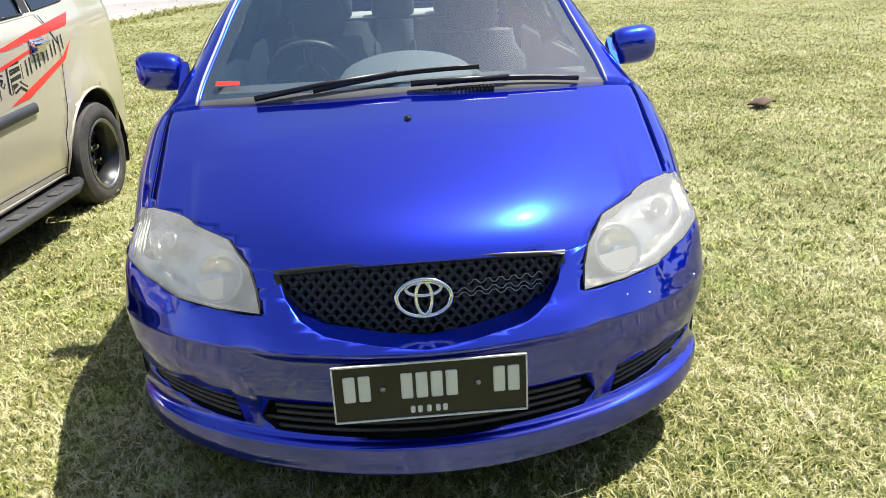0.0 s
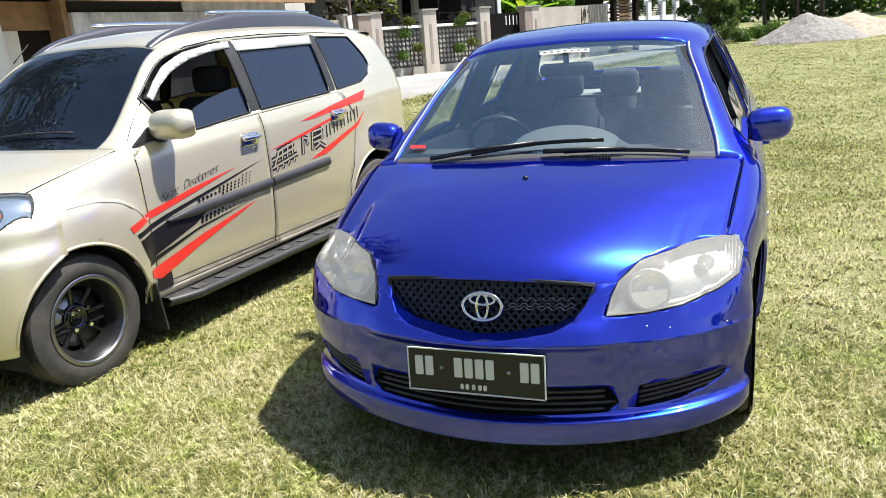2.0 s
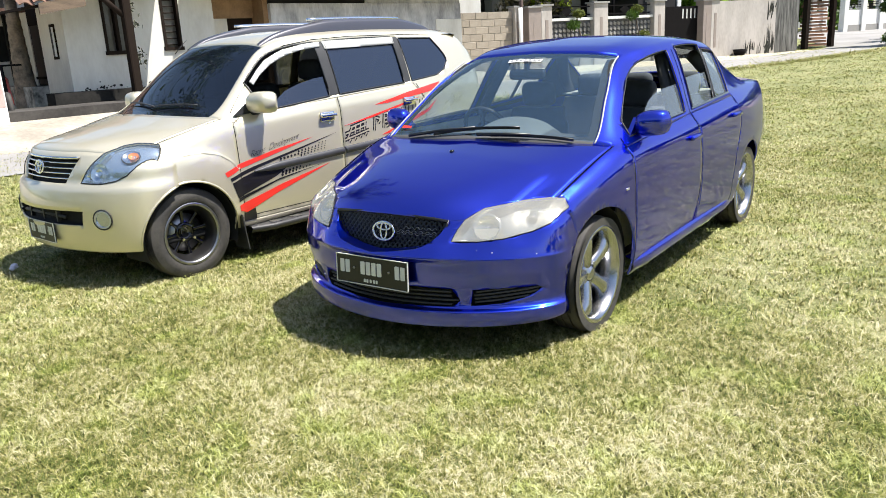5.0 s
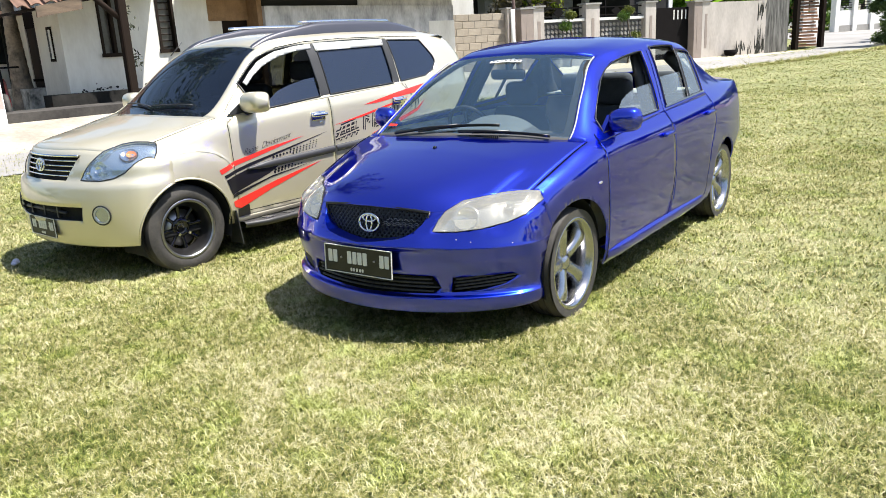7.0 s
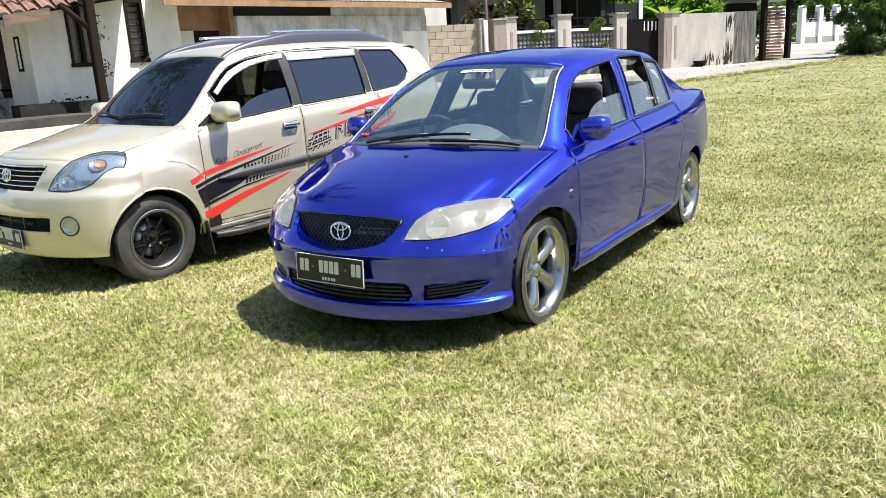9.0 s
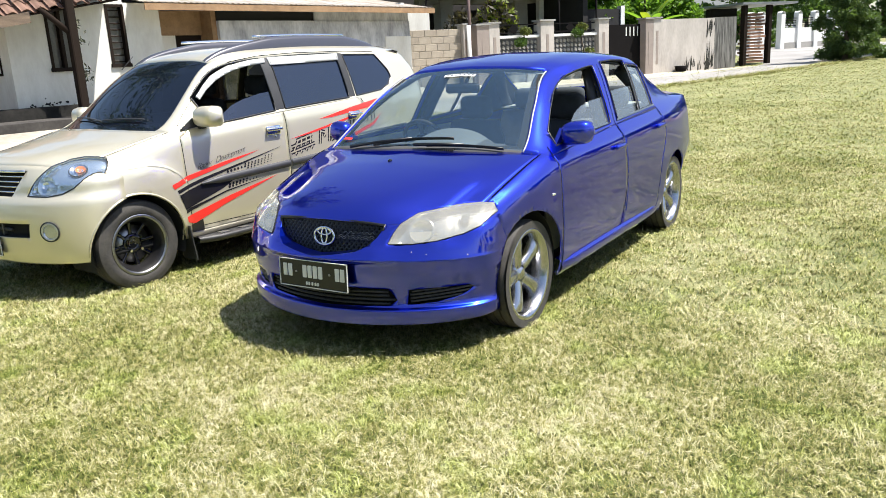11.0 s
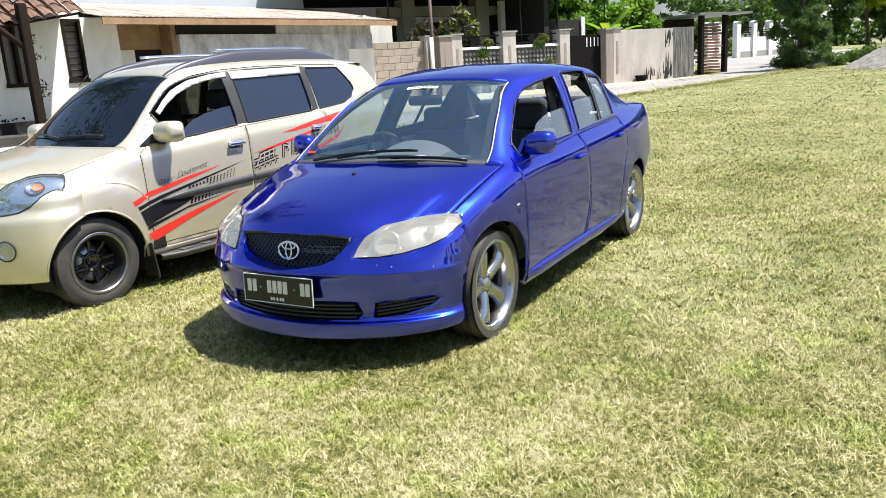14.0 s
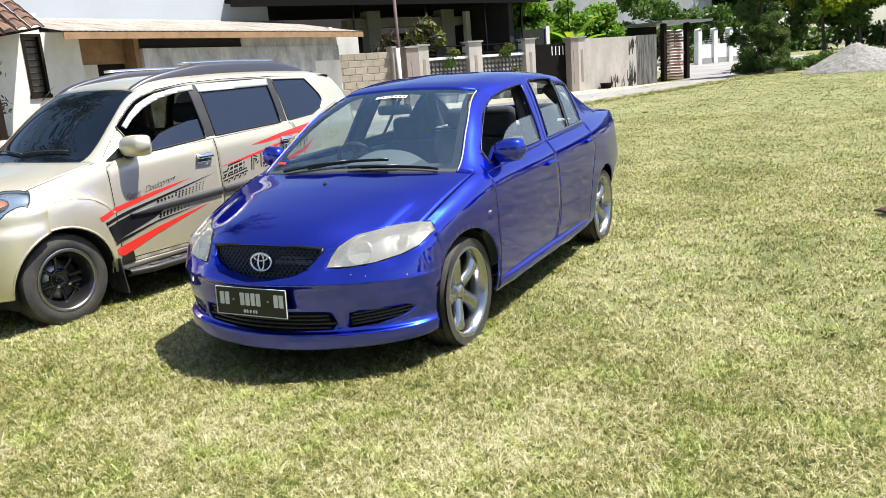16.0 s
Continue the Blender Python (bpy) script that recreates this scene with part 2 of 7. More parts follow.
def inside(poly, u, w):
    c, n = False, len(poly)
    for i in range(n):
        (x1, y1), (x2, y2) = poly[i], poly[i - 1]
        if (y1 > w) != (y2 > w) and u < (x2 - x1) * (w - y1) / (y2 - y1) + x1:
            c = not c
    return c


def cut(bm, axis, poly, test=lambda c: True):
    """Split the faces of a skin along an outline seen along the axis; returns those inside it."""
    iu, iw = {"x": (1, 2), "y": (0, 2), "z": (0, 1)}[axis]
    n = len(poly)
    for i in range(n):
        (u1, w1), (u2, w2) = poly[i], poly[(i + 1) % n]
        lo_u, hi_u, lo_w, hi_w = min(u1, u2) - 0.002, max(u1, u2) + 0.002, min(w1, w2) - 0.002, max(w1, w2) + 0.002
        fs = []
        for f in bm.faces:
            if not test(f.calc_center_median()):
                continue
            us = [v.co[iu] for v in f.verts]
            ws = [v.co[iw] for v in f.verts]
            if max(us) >= lo_u and min(us) <= hi_u and max(ws) >= lo_w and min(ws) <= hi_w:
                fs.append(f)
        if not fs:
            continue
        nrm = Vector((0, 0, 0))
        nrm[iu], nrm[iw] = w2 - w1, -(u2 - u1)
        co = Vector((0, 0, 0))
        co[iu], co[iw] = u1, w1
        geom = list({v for f in fs for v in f.verts}) + list({e for f in fs for e in f.edges}) + fs
        bmesh.ops.bisect_plane(bm, geom=geom, dist=1e-5, plane_co=co, plane_no=nrm.normalized())
    out = []
    for f in bm.faces:
        c = f.calc_center_median()
        if test(c) and inside(poly, c[iu], c[iw]):
            out.append(f)
    return out


def take(bm, faces):
    """Lift faces out of a skin into a bmesh of their own."""
    b2, seen = bmesh.new(), {}
    for f in faces:
        vs = []
        for v in f.verts:
            if v not in seen:
                seen[v] = b2.verts.new(v.co)
            vs.append(seen[v])
        b2.faces.new(vs)
    bmesh.ops.delete(bm, geom=faces, context="FACES")
    b2.normal_update()
    return b2


def copied(faces):
    b2, seen = bmesh.new(), {}
    for f in faces:
        vs = []
        for v in f.verts:
            if v not in seen:
                seen[v] = b2.verts.new(v.co)
            vs.append(seen[v])
        b2.faces.new(vs)
    b2.normal_update()
    return b2


def shift(bm, d):
    bm.normal_update()
    off = [(v, v.normal * d) for v in bm.verts]
    for v, o in off:
        v.co += o
    return bm


def thick(bm, d):
    """Give an open skin a rolled-in edge of depth d behind it."""
    bm.normal_update()
    bounds = [e for e in bm.edges if e.is_boundary]
    r = bmesh.ops.extrude_edge_only(bm, edges=bounds)
    vs = [g for g in r["geom"] if isinstance(g, bmesh.types.BMVert)]
    srcn = {}
    for v in vs:
        for e in v.link_edges:
            o = e.other_vert(v)
            if o not in vs:
                srcn[v] = o.normal.copy()
    for v in vs:
        v.co -= srcn.get(v, Vector()) * d
    return bm


def shut_line(hood, lamp, sign):
    """The side edge of a bonnet, from behind its lamp to the scuttle."""
    end = max(v.co.y for v in lamp.verts) - .01
    run = {v for e in hood.edges if e.is_boundary and abs(e.verts[0].co.y - e.verts[1].co.y) > abs(e.verts[0].co.x - e.verts[1].co.x) for v in e.verts if v.co.x * sign > .5 and v.co.y > end}
    return [v.co + Vector((sign * .003, 0, -.001)) for v in sorted(run, key=lambda v: v.co.y)]


def rim_of(bm, r, lift=0.0, n=5):
    """A thin rubber round the open edges of a skin."""
    bm.normal_update()
    b, left = bmesh.new(), {e for e in bm.edges if e.is_boundary}
    while left:
        e = left.pop()
        chain = [e.verts[0], e.verts[1]]
        for end in (1, 0):
            go = True
            while go:
                tip = chain[-1] if end else chain[0]
                nxt = next((k for k in tip.link_edges if k in left), None)
                go = nxt is not None
                if go:
                    left.discard(nxt)
                    o = nxt.other_vert(tip)
                    chain = chain + [o] if end else [o] + chain
        pts = [v.co + v.normal * lift for v in chain]
        keep = [pts[0]]
        for p in pts[1:]:
            if (p - keep[-1]).length > .004:
                keep.append(p)
        if len(keep) > 1:
            tube(b, keep, r, n)
    return b


def recess(faces, d):
    """A pan behind an opening: the same faces moved by d, joined to the rim by walls."""
    b = copied(faces)
    bounds = [e for e in b.edges if e.is_boundary]
    r = bmesh.ops.extrude_edge_only(b, edges=bounds)
    rim = {g for g in r["geom"] if isinstance(g, bmesh.types.BMVert)}
    for v in b.verts:
        if v not in rim:
            v.co += Vector(d)
    bmesh.ops.recalc_face_normals(b, faces=b.faces)
    return b


def bvh_of(bm):
    from mathutils.bvhtree import BVHTree
    return BVHTree.FromBMesh(bm)


def drape(tree, axis, sign, poly, lift=0.002, step=0.06):
    """A flat outline laid on a skin along the axis (as a decal or a lens)."""
    bm = bmesh.new()
    iu, iw = {"x": (1, 2), "y": (0, 2), "z": (0, 1)}[axis]
    ia = {"x": 0, "y": 1, "z": 2}[axis]
    vs = []
    for u, w in poly:
        c = Vector((0, 0, 0))
        c[iu], c[iw] = u, w
        vs.append(bm.verts.new(c))
    bm.faces.new(vs)
    us, ws = [p[0] for p in poly], [p[1] for p in poly]
    for i, lo, hi in ((iu, min(us), max(us)), (iw, min(ws), max(ws))):
        k = math.floor(lo / step) + 1
        while k * step < hi:
            co, no = Vector((0, 0, 0)), Vector((0, 0, 0))
            co[i], no[i] = k * step, 1
            bmesh.ops.bisect_plane(bm, geom=list(bm.verts) + list(bm.edges) + list(bm.faces), dist=1e-6, plane_co=co, plane_no=no)
            k += 1
    bmesh.ops.triangulate(bm, faces=bm.faces)
    for v in bm.verts:
        o, d = v.co.copy(), Vector((0, 0, 0))
        o[ia], d[ia] = sign * 6, -sign
        hit, nor, _, _ = tree.ray_cast(o, d)
        if hit is None:
            hit, nor, _, _ = tree.find_nearest(v.co + d * -0.8)
        v.co = hit + (nor if nor.dot(d) < 0 else -nor) * lift
    bm.normal_update()
    for f in bm.faces:
        if f.normal[ia] * sign < 0:
            f.normal_flip()
    return bm


def ribbon(tree, axis, sign, line, width=0.006, lift=0.0015, step=0.04):
    """A thin line laid on a skin along the axis, for a panel gap."""
    pts = []
    for (u1, w1), (u2, w2) in zip(line, line[1:]):
        n = max(1, int(math.hypot(u2 - u1, w2 - w1) / step))
        pts += [(u1 + (u2 - u1) * k / n, w1 + (w2 - w1) * k / n) for k in range(n)]
    pts.append(line[-1])
    iu, iw = {"x": (1, 2), "y": (0, 2), "z": (0, 1)}[axis]
    ia = {"x": 0, "y": 1, "z": 2}[axis]
    got = []
    for u, w in pts:
        o, d = Vector((0, 0, 0)), Vector((0, 0, 0))
        o[iu], o[iw], o[ia], d[ia] = u, w, sign * 6, -sign
        hit, nor, _, _ = tree.ray_cast(o, d)
        if hit is not None:
            got.append((hit, nor if nor.dot(d) < 0 else -nor))
    bm = bmesh.new()
    rows = []
    for i, (p, n) in enumerate(got):
        t = (got[min(i + 1, len(got) - 1)][0] - got[max(i - 1, 0)][0])
        if t.length < 1e-6:
            continue
        s = t.normalized().cross(n).normalized() * width / 2
        rows.append((bm.verts.new(p + n * lift - s), bm.verts.new(p + n * lift + s)))
    for a, b in zip(rows, rows[1:]):
        bm.faces.new((a[0], a[1], b[1], b[0]))
    return bm

# ---- cars: a lofted skin, cut into panels ----
def make_skin(spec, stations, front, nv=6):
    """Both halves of a car's skin. spec: eight curves pairs (x, z) from sill to centre line; front: levels of the nose below the bonnet's edge."""
    bm = bmesh.new()
    lu, lv = bm.faces.layers.float.new("U"), bm.faces.layers.float.new("V")
    nv = nv if isinstance(nv, (list, tuple)) else [[k / nv for k in range(nv)]] * 7
    for sign in (1, -1):
        rows, vidx = [], None
        for Y in stations:
            C = np.array([[float(fx(Y)), float(fz(Y))] for fx, fz in spec["sec"]])
            t = np.arange(8.0)
            q = np.array([i + f for i in range(7) for f in nv[i]] + [7.0])
            vidx = q
            x, z = pchip(t, C[:, 0], q), pchip(t, C[:, 1], q)
            y = Y + float(spec["g"](Y)) * spec["bow"](x)
            if "lean" in spec:
                y = y + spec["lean"](Y, q)
            rows.append(np.stack([x * sign, y, z], -1))
        P = np.array(rows)
        grid_tag(bm, P, sign < 0, stations, vidx, lu, lv)
        top = P[0][vidx >= 3.0][::-1]
        X = np.abs(top[:, 0]) / abs(top[-1, 0])
        lev = [top]
        for zc, y0, xe, ye, ze, yend in front:
            a = np.minimum(1, X / .955)
            y = y0 + (ye - y0) * (1 - np.maximum(0, 1 - a ** 1.9) ** (1 / 1.7)) + (yend - ye) * np.maximum(0, (X - .955) / .045)
            lev.append(np.stack([xe * a * sign, y, zc + (ze - zc) * a ** 2.0], -1))
        L = np.array(lev)
        # smooth between levels
        S = np.array([cubic(L[:, j], 4) for j in range(L.shape[1])])
        S = np.transpose(S, (1, 0, 2))
        grid_tag(bm, S, sign < 0, np.linspace(-0.01, -1, S.shape[0]), np.linspace(7, 3, S.shape[1]), lu, lv)
    bmesh.ops.remove_doubles(bm, verts=bm.verts, dist=5e-4)
    if "press" in spec:
        for v in bm.verts:
            v.co += spec["press"](v.co)
    bmesh.ops.recalc_face_normals(bm, faces=bm.faces)
    up = sum(f.normal.z * f.calc_area() for f in bm.faces if f.calc_center_median().z > 0.9)
    if up < 0:
        bmesh.ops.reverse_faces(bm, faces=bm.faces)
    return bm, lu, lv


def grid_tag(bm, P, flip, us, vs_, lu, lv):
    vs, fs = grid(bm, P, flip)
    k = 0
    for i in range(P.shape[0] - 1):
        for j in range(P.shape[1] - 1):
            fs[k][lu] = (us[i] + us[i + 1]) / 2
            fs[k][lv] = (vs_[j] + vs_[j + 1]) / 2
            k += 1
    return vs, fs


def spaced(*marks, step=0.04):
    out = []
    for a, b in zip(marks, marks[1:]):
        n = max(1, round((b - a) / step))
        out += [a + (b - a) * k / n for k in range(n)]
    return np.array(out + [marks[-1]])


def circle(y, z, r, n=40):
    return [(y + r * math.cos(2 * math.pi * k / n), z + r * math.sin(2 * math.pi * k / n)) for k in range(n)]


def arch(thing_, y, z, r, x_out, x_in, material, sign):
    """The lining of a wheel arch."""
    bm = bmesh.new()
    a, b, c = [], [], []
    for k in range(41):
        t = -0.35 + (math.pi + 0.7) * k / 40
        cy, cz = y + r * math.cos(t), z + r * math.sin(t)
        a.append((sign * x_out, cy, cz))
        b.append((sign * x_in, cy, cz))
        c.append((sign * x_in, y + 0.02 * math.cos(t), z + 0.02 * math.sin(t)))
    grid(bm, np.array([a, b, c]))
    return part("arch_liner", bm, material, thing_)


def wheel(thing_, name, m, rt, width, rim_r, style):
    """Tyre, rim, spokes and hub; the wheel's outer face looks along +x."""
    w = new(name)
    w.parent = thing_
    w.matrix_basis = m
    h = width / 2
    bm = bmesh.new()
    lathe(bm, [(-h * 0.86, rim_r + 0.005), (-h, rim_r + 0.03), (-h, rt - 0.045), (-h * 0.86, rt - 0.012), (-h * 0.62, rt), (-h * .50, rt), (-h * .48, rt - .007), (-h * .42, rt - .007), (-h * .40, rt), (-h * .06, rt), (-h * .04, rt - .007), (h * .04, rt - .007), (h * .06, rt), (h * .40, rt), (h * .42, rt - .007), (h * .48, rt - .007), (h * .50, rt), (h * 0.62, rt), (h * 0.86, rt - 0.012), (h, rt - 0.045), (h * 1.02, rim_r + 0.05), (h, rim_r + 0.02), (h * 0.86, rim_r + 0.003)], 64)
    part("tyre", bm, RUBBER, w, "worn black rubber tyre", angle=40)
    bm = bmesh.new()
    if style == "chrome":
        lathe(bm, [(-h * 0.8, rim_r - 0.02), (h * 0.2, rim_r - 0.03), (h * 0.6, rim_r - 0.022), (h * 0.93, rim_r - 0.012), (h * 1.0, rim_r - 0.002), (h * 1.0, rim_r + 0.010), (h * 0.9, rim_r + 0.014)], 64)
        part("rim", bm, WHEELC, w, "polished chrome rim")
        for k in range(5):
            t = 2 * math.pi * k / 5 + 0.3
            bm = bmesh.new()
            pr = []
            for r, wd, dp, th in ((0.040, 0.036, 0.36, 0.05), (0.075, 0.036, 0.46, 0.05), (0.115, 0.035, 0.54, 0.045), (0.150, 0.040, 0.60, 0.04), (0.178, 0.050, 0.62, 0.04), (rim_r - 0.028, 0.058, 0.56, 0.035)):
                x = h * dp
                pr.append([(x - th, -wd, r), (x - 0.014, -wd, r), (x + 0.001, -wd * 0.72, r), (x + 0.009, -wd * 0.25, r), (x + 0.009, wd * 0.25, r), (x + 0.001, wd * 0.72, r), (x - 0.014, wd, r), (x - th, wd, r)])
            grid(bm, np.array(pr))
            bmesh.ops.recalc_face_normals(bm, faces=bm.faces)
            bm.transform(Matrix.Rotation(t, 4, "X"))
            part("spoke", bm, WHEELC, w, angle=50)
        bm = bmesh.new()
        lathe(bm, [(-0.02, 0.07), (h * 0.28, 0.068), (h * 0.38, 0.055), (h * 0.40, 0.036), (h * 0.52, 0.032), (h * 0.55, 0.02), (h * 0.56, 0.001)], 32)
        part("hub_cap", bm, WHEELC, w)
        for k in range(5):
            t = 2 * math.pi * (k + 0.5) / 5 + 0.3
            bm = bmesh.new()
            tube(bm, [(h * 0.25, 0.055 * math.cos(t), 0.055 * math.sin(t)), (h * 0.46, 0.055 * math.cos(t), 0.055 * math.sin(t))], 0.010, 6)
            part("wheel_nut", bm, DULLMETAL, w, smooth=False)
    else:
        lathe(bm, [(-h * 0.8, rim_r - 0.02), (-h * 0.4, rim_r - 0.035), (h * 0.1, rim_r - 0.05), (h * 0.5, rim_r - 0.024), (h * 0.9, rim_r - 0.014), (h * 0.98, rim_r - 0.002)], 64)
        part("rim", bm, DISH, w, "dusty black deep-dish rim")
        bm = bmesh.new()
        lathe(bm, [(h * 0.80, rim_r - 0.016), (h * 0.98, rim_r - 0.009), (h * 1.03, rim_r + 0.002), (h * 0.98, rim_r + 0.010)], 64)
        part("rim_lip", bm, DULLMETAL, w, "bare metal rim lip")
        for k in range(8):
            t = 2 * math.pi * k / 8 + 0.1
            bm = bmesh.new()
            pr = []
            for r, wd, dp in ((0.05, 0.017, -0.1), (0.10, 0.010, 0.0), (rim_r - 0.035, 0.015, 0.12)):
                x = h * dp
                pr.append([(x - 0.03, -wd, r), (x - 0.004, -wd, r), (x, -wd * 0.5, r), (x, wd * 0.5, r), (x - 0.004, wd, r), (x - 0.03, wd, r)])
            grid(bm, np.array(pr))
            bmesh.ops.recalc_face_normals(bm, faces=bm.faces)
            bm.transform(Matrix.Rotation(t, 4, "X"))
            part("spoke", bm, GLOSSK, w)
        bm = bmesh.new()
        lathe(bm, [(-0.05, 0.075), (-h * 0.1, 0.072), (0.0, 0.060), (0.0, 0.034), (-0.02, 0.030), (-0.02, 0.001)], 32)
        part("hub_cap", bm, GLOSSK, w)
        for k in range(4):
            t = 2 * math.pi * (k + 0.5) / 4
            bm = bmesh.new()
            tube(bm, [(-h * 0.1, 0.058 * math.cos(t), 0.058 * math.sin(t)), (0.036, 0.058 * math.cos(t), 0.058 * math.sin(t))], 0.011, 6)
            part("wheel_nut", bm, CHROME, w, smooth=False)
    bm = bmesh.new()
    lathe(bm, [(-h * 0.3, 0.13), (-h * 0.15, 0.13), (-h * 0.15, 0.02)], 32)
    part("brake_disc", bm, DULLMETAL, w)
    return w

# ---- the blue saloon ----
def C2(xs, zs):
    return curve(*xs), curve(*zs)


def build_saloon():
    car = thing("blue_saloon_car", pose(0, 0, 0), "metallic blue four-door saloon car with hazed headlights parked on grass", "car")
    sec = [
        C2([(.22, .735), (.9, .80), (2, .79), (3.4, .81), (3.75, .76), (4.3, .58)], [(.22, .19), (3.45, .21), (3.62, .29), (3.8, .37), (4.3, .41)]),
        C2([(.22, .763), (.9, .828), (2, .83), (3.4, .845), (4.3, .70)], [(.22, .32), (3.45, .33), (3.7, .41), (4.3, .49)]),
        C2([(.22, .768), (.9, .833), (2, .85), (3.4, .85), (4.1, .79), (4.3, .70)], [(.22, .53), (2, .56), (4.3, .62)]),
        C2([(.22, .753), (.6, .798), (1.0, .822), (2, .835), (3, .835), (4, .78), (4.3, .68)], [(.22, .645), (.6, .735), (1.0, .79), (2, .82), (3, .85), (4, .89), (4.3, .86)]),
        C2([(.22, .705), (.6, .735), (.97, .755), (1.2, .765), (2, .775), (3, .77), (3.6, .74), (4.2, .70), (4.3, .66)], [(.22, .685), (.6, .79), (.97, .868), (1.2, .893), (2, .925), (3, .975), (3.6, 1.0), (4.2, .985), (4.3, .93)]),
        C2([(.22, .55), (.6, .60), (.97, .655), (1.3, .59), (1.66, .515), (1.85, .545), (2.0, .555), (2.4, .565), (2.9, .56), (3.12, .56), (3.7, .60), (4.2, .60), (4.3, .55)], [(.22, .685), (.6, .80), (.945, .878), (.97, .883), (1.0, .900), (1.66, 1.283), (1.8, 1.318), (2.0, 1.338), (2.4, 1.352), (2.9, 1.325), (3.12, 1.278), (3.4, 1.17), (3.7, 1.05), (3.85, 1.03), (4.2, 1.005), (4.3, .95)]),
        C2([(.22, .33), (4.3, .34)], [(.22, .675), (.30, .72), (.45, .773), (.7, .838), (.945, .890), (.97, .895), (1.0, .913), (1.66, 1.312), (1.8, 1.35), (2.3, 1.393), (2.8, 1.382), (3.12, 1.322), (3.4, 1.212), (3.7, 1.078), (3.85, 1.05), (4.2, 1.03), (4.3, .975)]),
        C2([(.22, 0), (4.3, 0)], [(.22, .668), (.30, .716), (.45, .775), (.7, .845), (.945, .900), (.97, .905), (1.0, .923), (1.66, 1.325), (1.8, 1.362), (2.3, 1.408), (2.8, 1.395), (3.12, 1.335), (3.4, 1.225), (3.7, 1.09), (3.85, 1.06), (4.2, 1.04), (4.3, .98)]),
    ]
    def ramp_(a, b, t):
        t = min(1, max(0, (t - a) / (b - a)))
        return t * t * (3 - 2 * t)

    def press(c):
        """Pressed forms: the raised bonnet centre, the chin round the grille and the bumper's shelf."""
        ax = abs(c.x)
        if c.y > 1.0 or c.z < .15:
            return Vector((0, 0, 0))
        edge = .345 + .22 * ramp_(.22, .95, c.y)
        top = ramp_(edge + .05, edge - .01, ax) * ramp_(.95, .55, c.y)
        chin = ramp_(.40, .345, ax) * ramp_(.465, .50, c.z) * ramp_(.55, .30, c.y)
        shelf = ramp_(.42, .455, c.z) * ramp_(.54, .49, c.z) * ramp_(.36, .42, ax) * ramp_(.80, .70, ax)
        return Vector((0, -.026 * chin + .002 * shelf, .013 * top * ramp_(.62, .70, c.z)))
    lean_y = curve((.22, 0), (1.35, 0), (2.05, .16), (2.75, .17), (3.05, .12), (3.35, 0), (4.3, 0))

    def lean(Y, q):
        """The side windows' uprights lean backwards as they rise."""
        return float(lean_y(Y)) * np.interp(q, [0, 4, 4.84, 5.0, 5.6, 7], [0, 0, .84, .8, 0, 0])
    spec = {"sec": sec, "g": curve((.22, 1), (.6, .66), (.97, .36), (1.66, .2), (2.2, 0.03), (3.0, -.1), (3.6, -.25), (4.1, -.35), (4.3, -.55)), "bow": lambda x: 0.36 * (np.abs(x) / 0.75) ** 2.2, "press": press, "lean": lean}
    front = [(0.605, 0.19, 0.759, 0.53, 0.62, 0.69), (0.545, 0.135, 0.769, 0.52, 0.555, 0.69), (0.5, 0.096, 0.774, 0.515, 0.5, 0.69), (0.487, 0.088, 0.776, 0.512, 0.486, 0.69), (0.474, 0.087, 0.776, 0.513, 0.472, 0.69), (0.42, 0.09, 0.775, 0.518, 0.42, 0.69), (0.36, 0.098, 0.77, 0.53, 0.37, 0.69), (0.29, 0.112, 0.764, 0.545, 0.295, 0.69), (0.258, 0.108, 0.767, 0.54, 0.264, 0.69), (0.246, 0.086, 0.771, 0.523, 0.252, 0.69), (0.236, 0.08, 0.772, 0.518, 0.243, 0.69), (0.19, 0.078, 0.77, 0.516, 0.2, 0.69), (0.168, 0.1, 0.749, 0.52, 0.18, 0.69), (0.175, 0.3, 0.724, 0.6, 0.18, 0.7)]
    st = spaced(.22, .97, 1.30, 1.66, 2.06, 2.21, 2.66, 2.70, 3.02, 3.12, 3.66, 4.0, 4.3, step=.035)
    ev = [k / 6 for k in range(6)]
    nv = [ev, ev, ev, ev, [0, .07, .2, .4, .6, .76, .84, .92], [0, .05, .2, .4, .6, .8], ev]
    bm, lu, lv = make_skin(spec, st, front, nv)
    nose = [v for v in bm.verts if v.co.y < .70 and .54 < v.co.z < .86 and not any(e.is_boundary for e in v.link_edges)]
    for k in range(10):
        bmesh.ops.smooth_vert(bm, verts=nose, factor=.5, use_axis_x=False, use_axis_y=True, use_axis_z=True)
    tree = bvh_of(bm)

    # tail: boot face, rear bumper and lamps
    bd = [v for v in bm.verts if v.co.y > 3.7 and any(e.is_boundary for e in v.link_edges)]
    ring = sorted([v.co.copy() for v in bd if v.co.z > .2], key=lambda c: math.atan2(c.x, c.z - .6))
    tg = bmesh.new()
    outer = [tg.verts.new(c) for c in ring]
    mids = [tg.verts.new(Vector((c.x * .93, c.y + .05, .6 + (c.z - .6) * .95))) for c in ring]
    inner = [tg.verts.new(Vector((c.x * .6, 4.36, .6 + (c.z - .6) * .7))) for c in ring]
    for a in range(len(ring) - 1):
        tg.faces.new((outer[a], outer[a + 1], mids[a + 1], mids[a]))
        tg.faces.new((mids[a], mids[a + 1], inner[a + 1], inner[a]))
    tg.faces.new(inner)
    bmesh.ops.recalc_face_normals(tg, faces=tg.faces)
    part("boot_face", tg, BLUE, car)
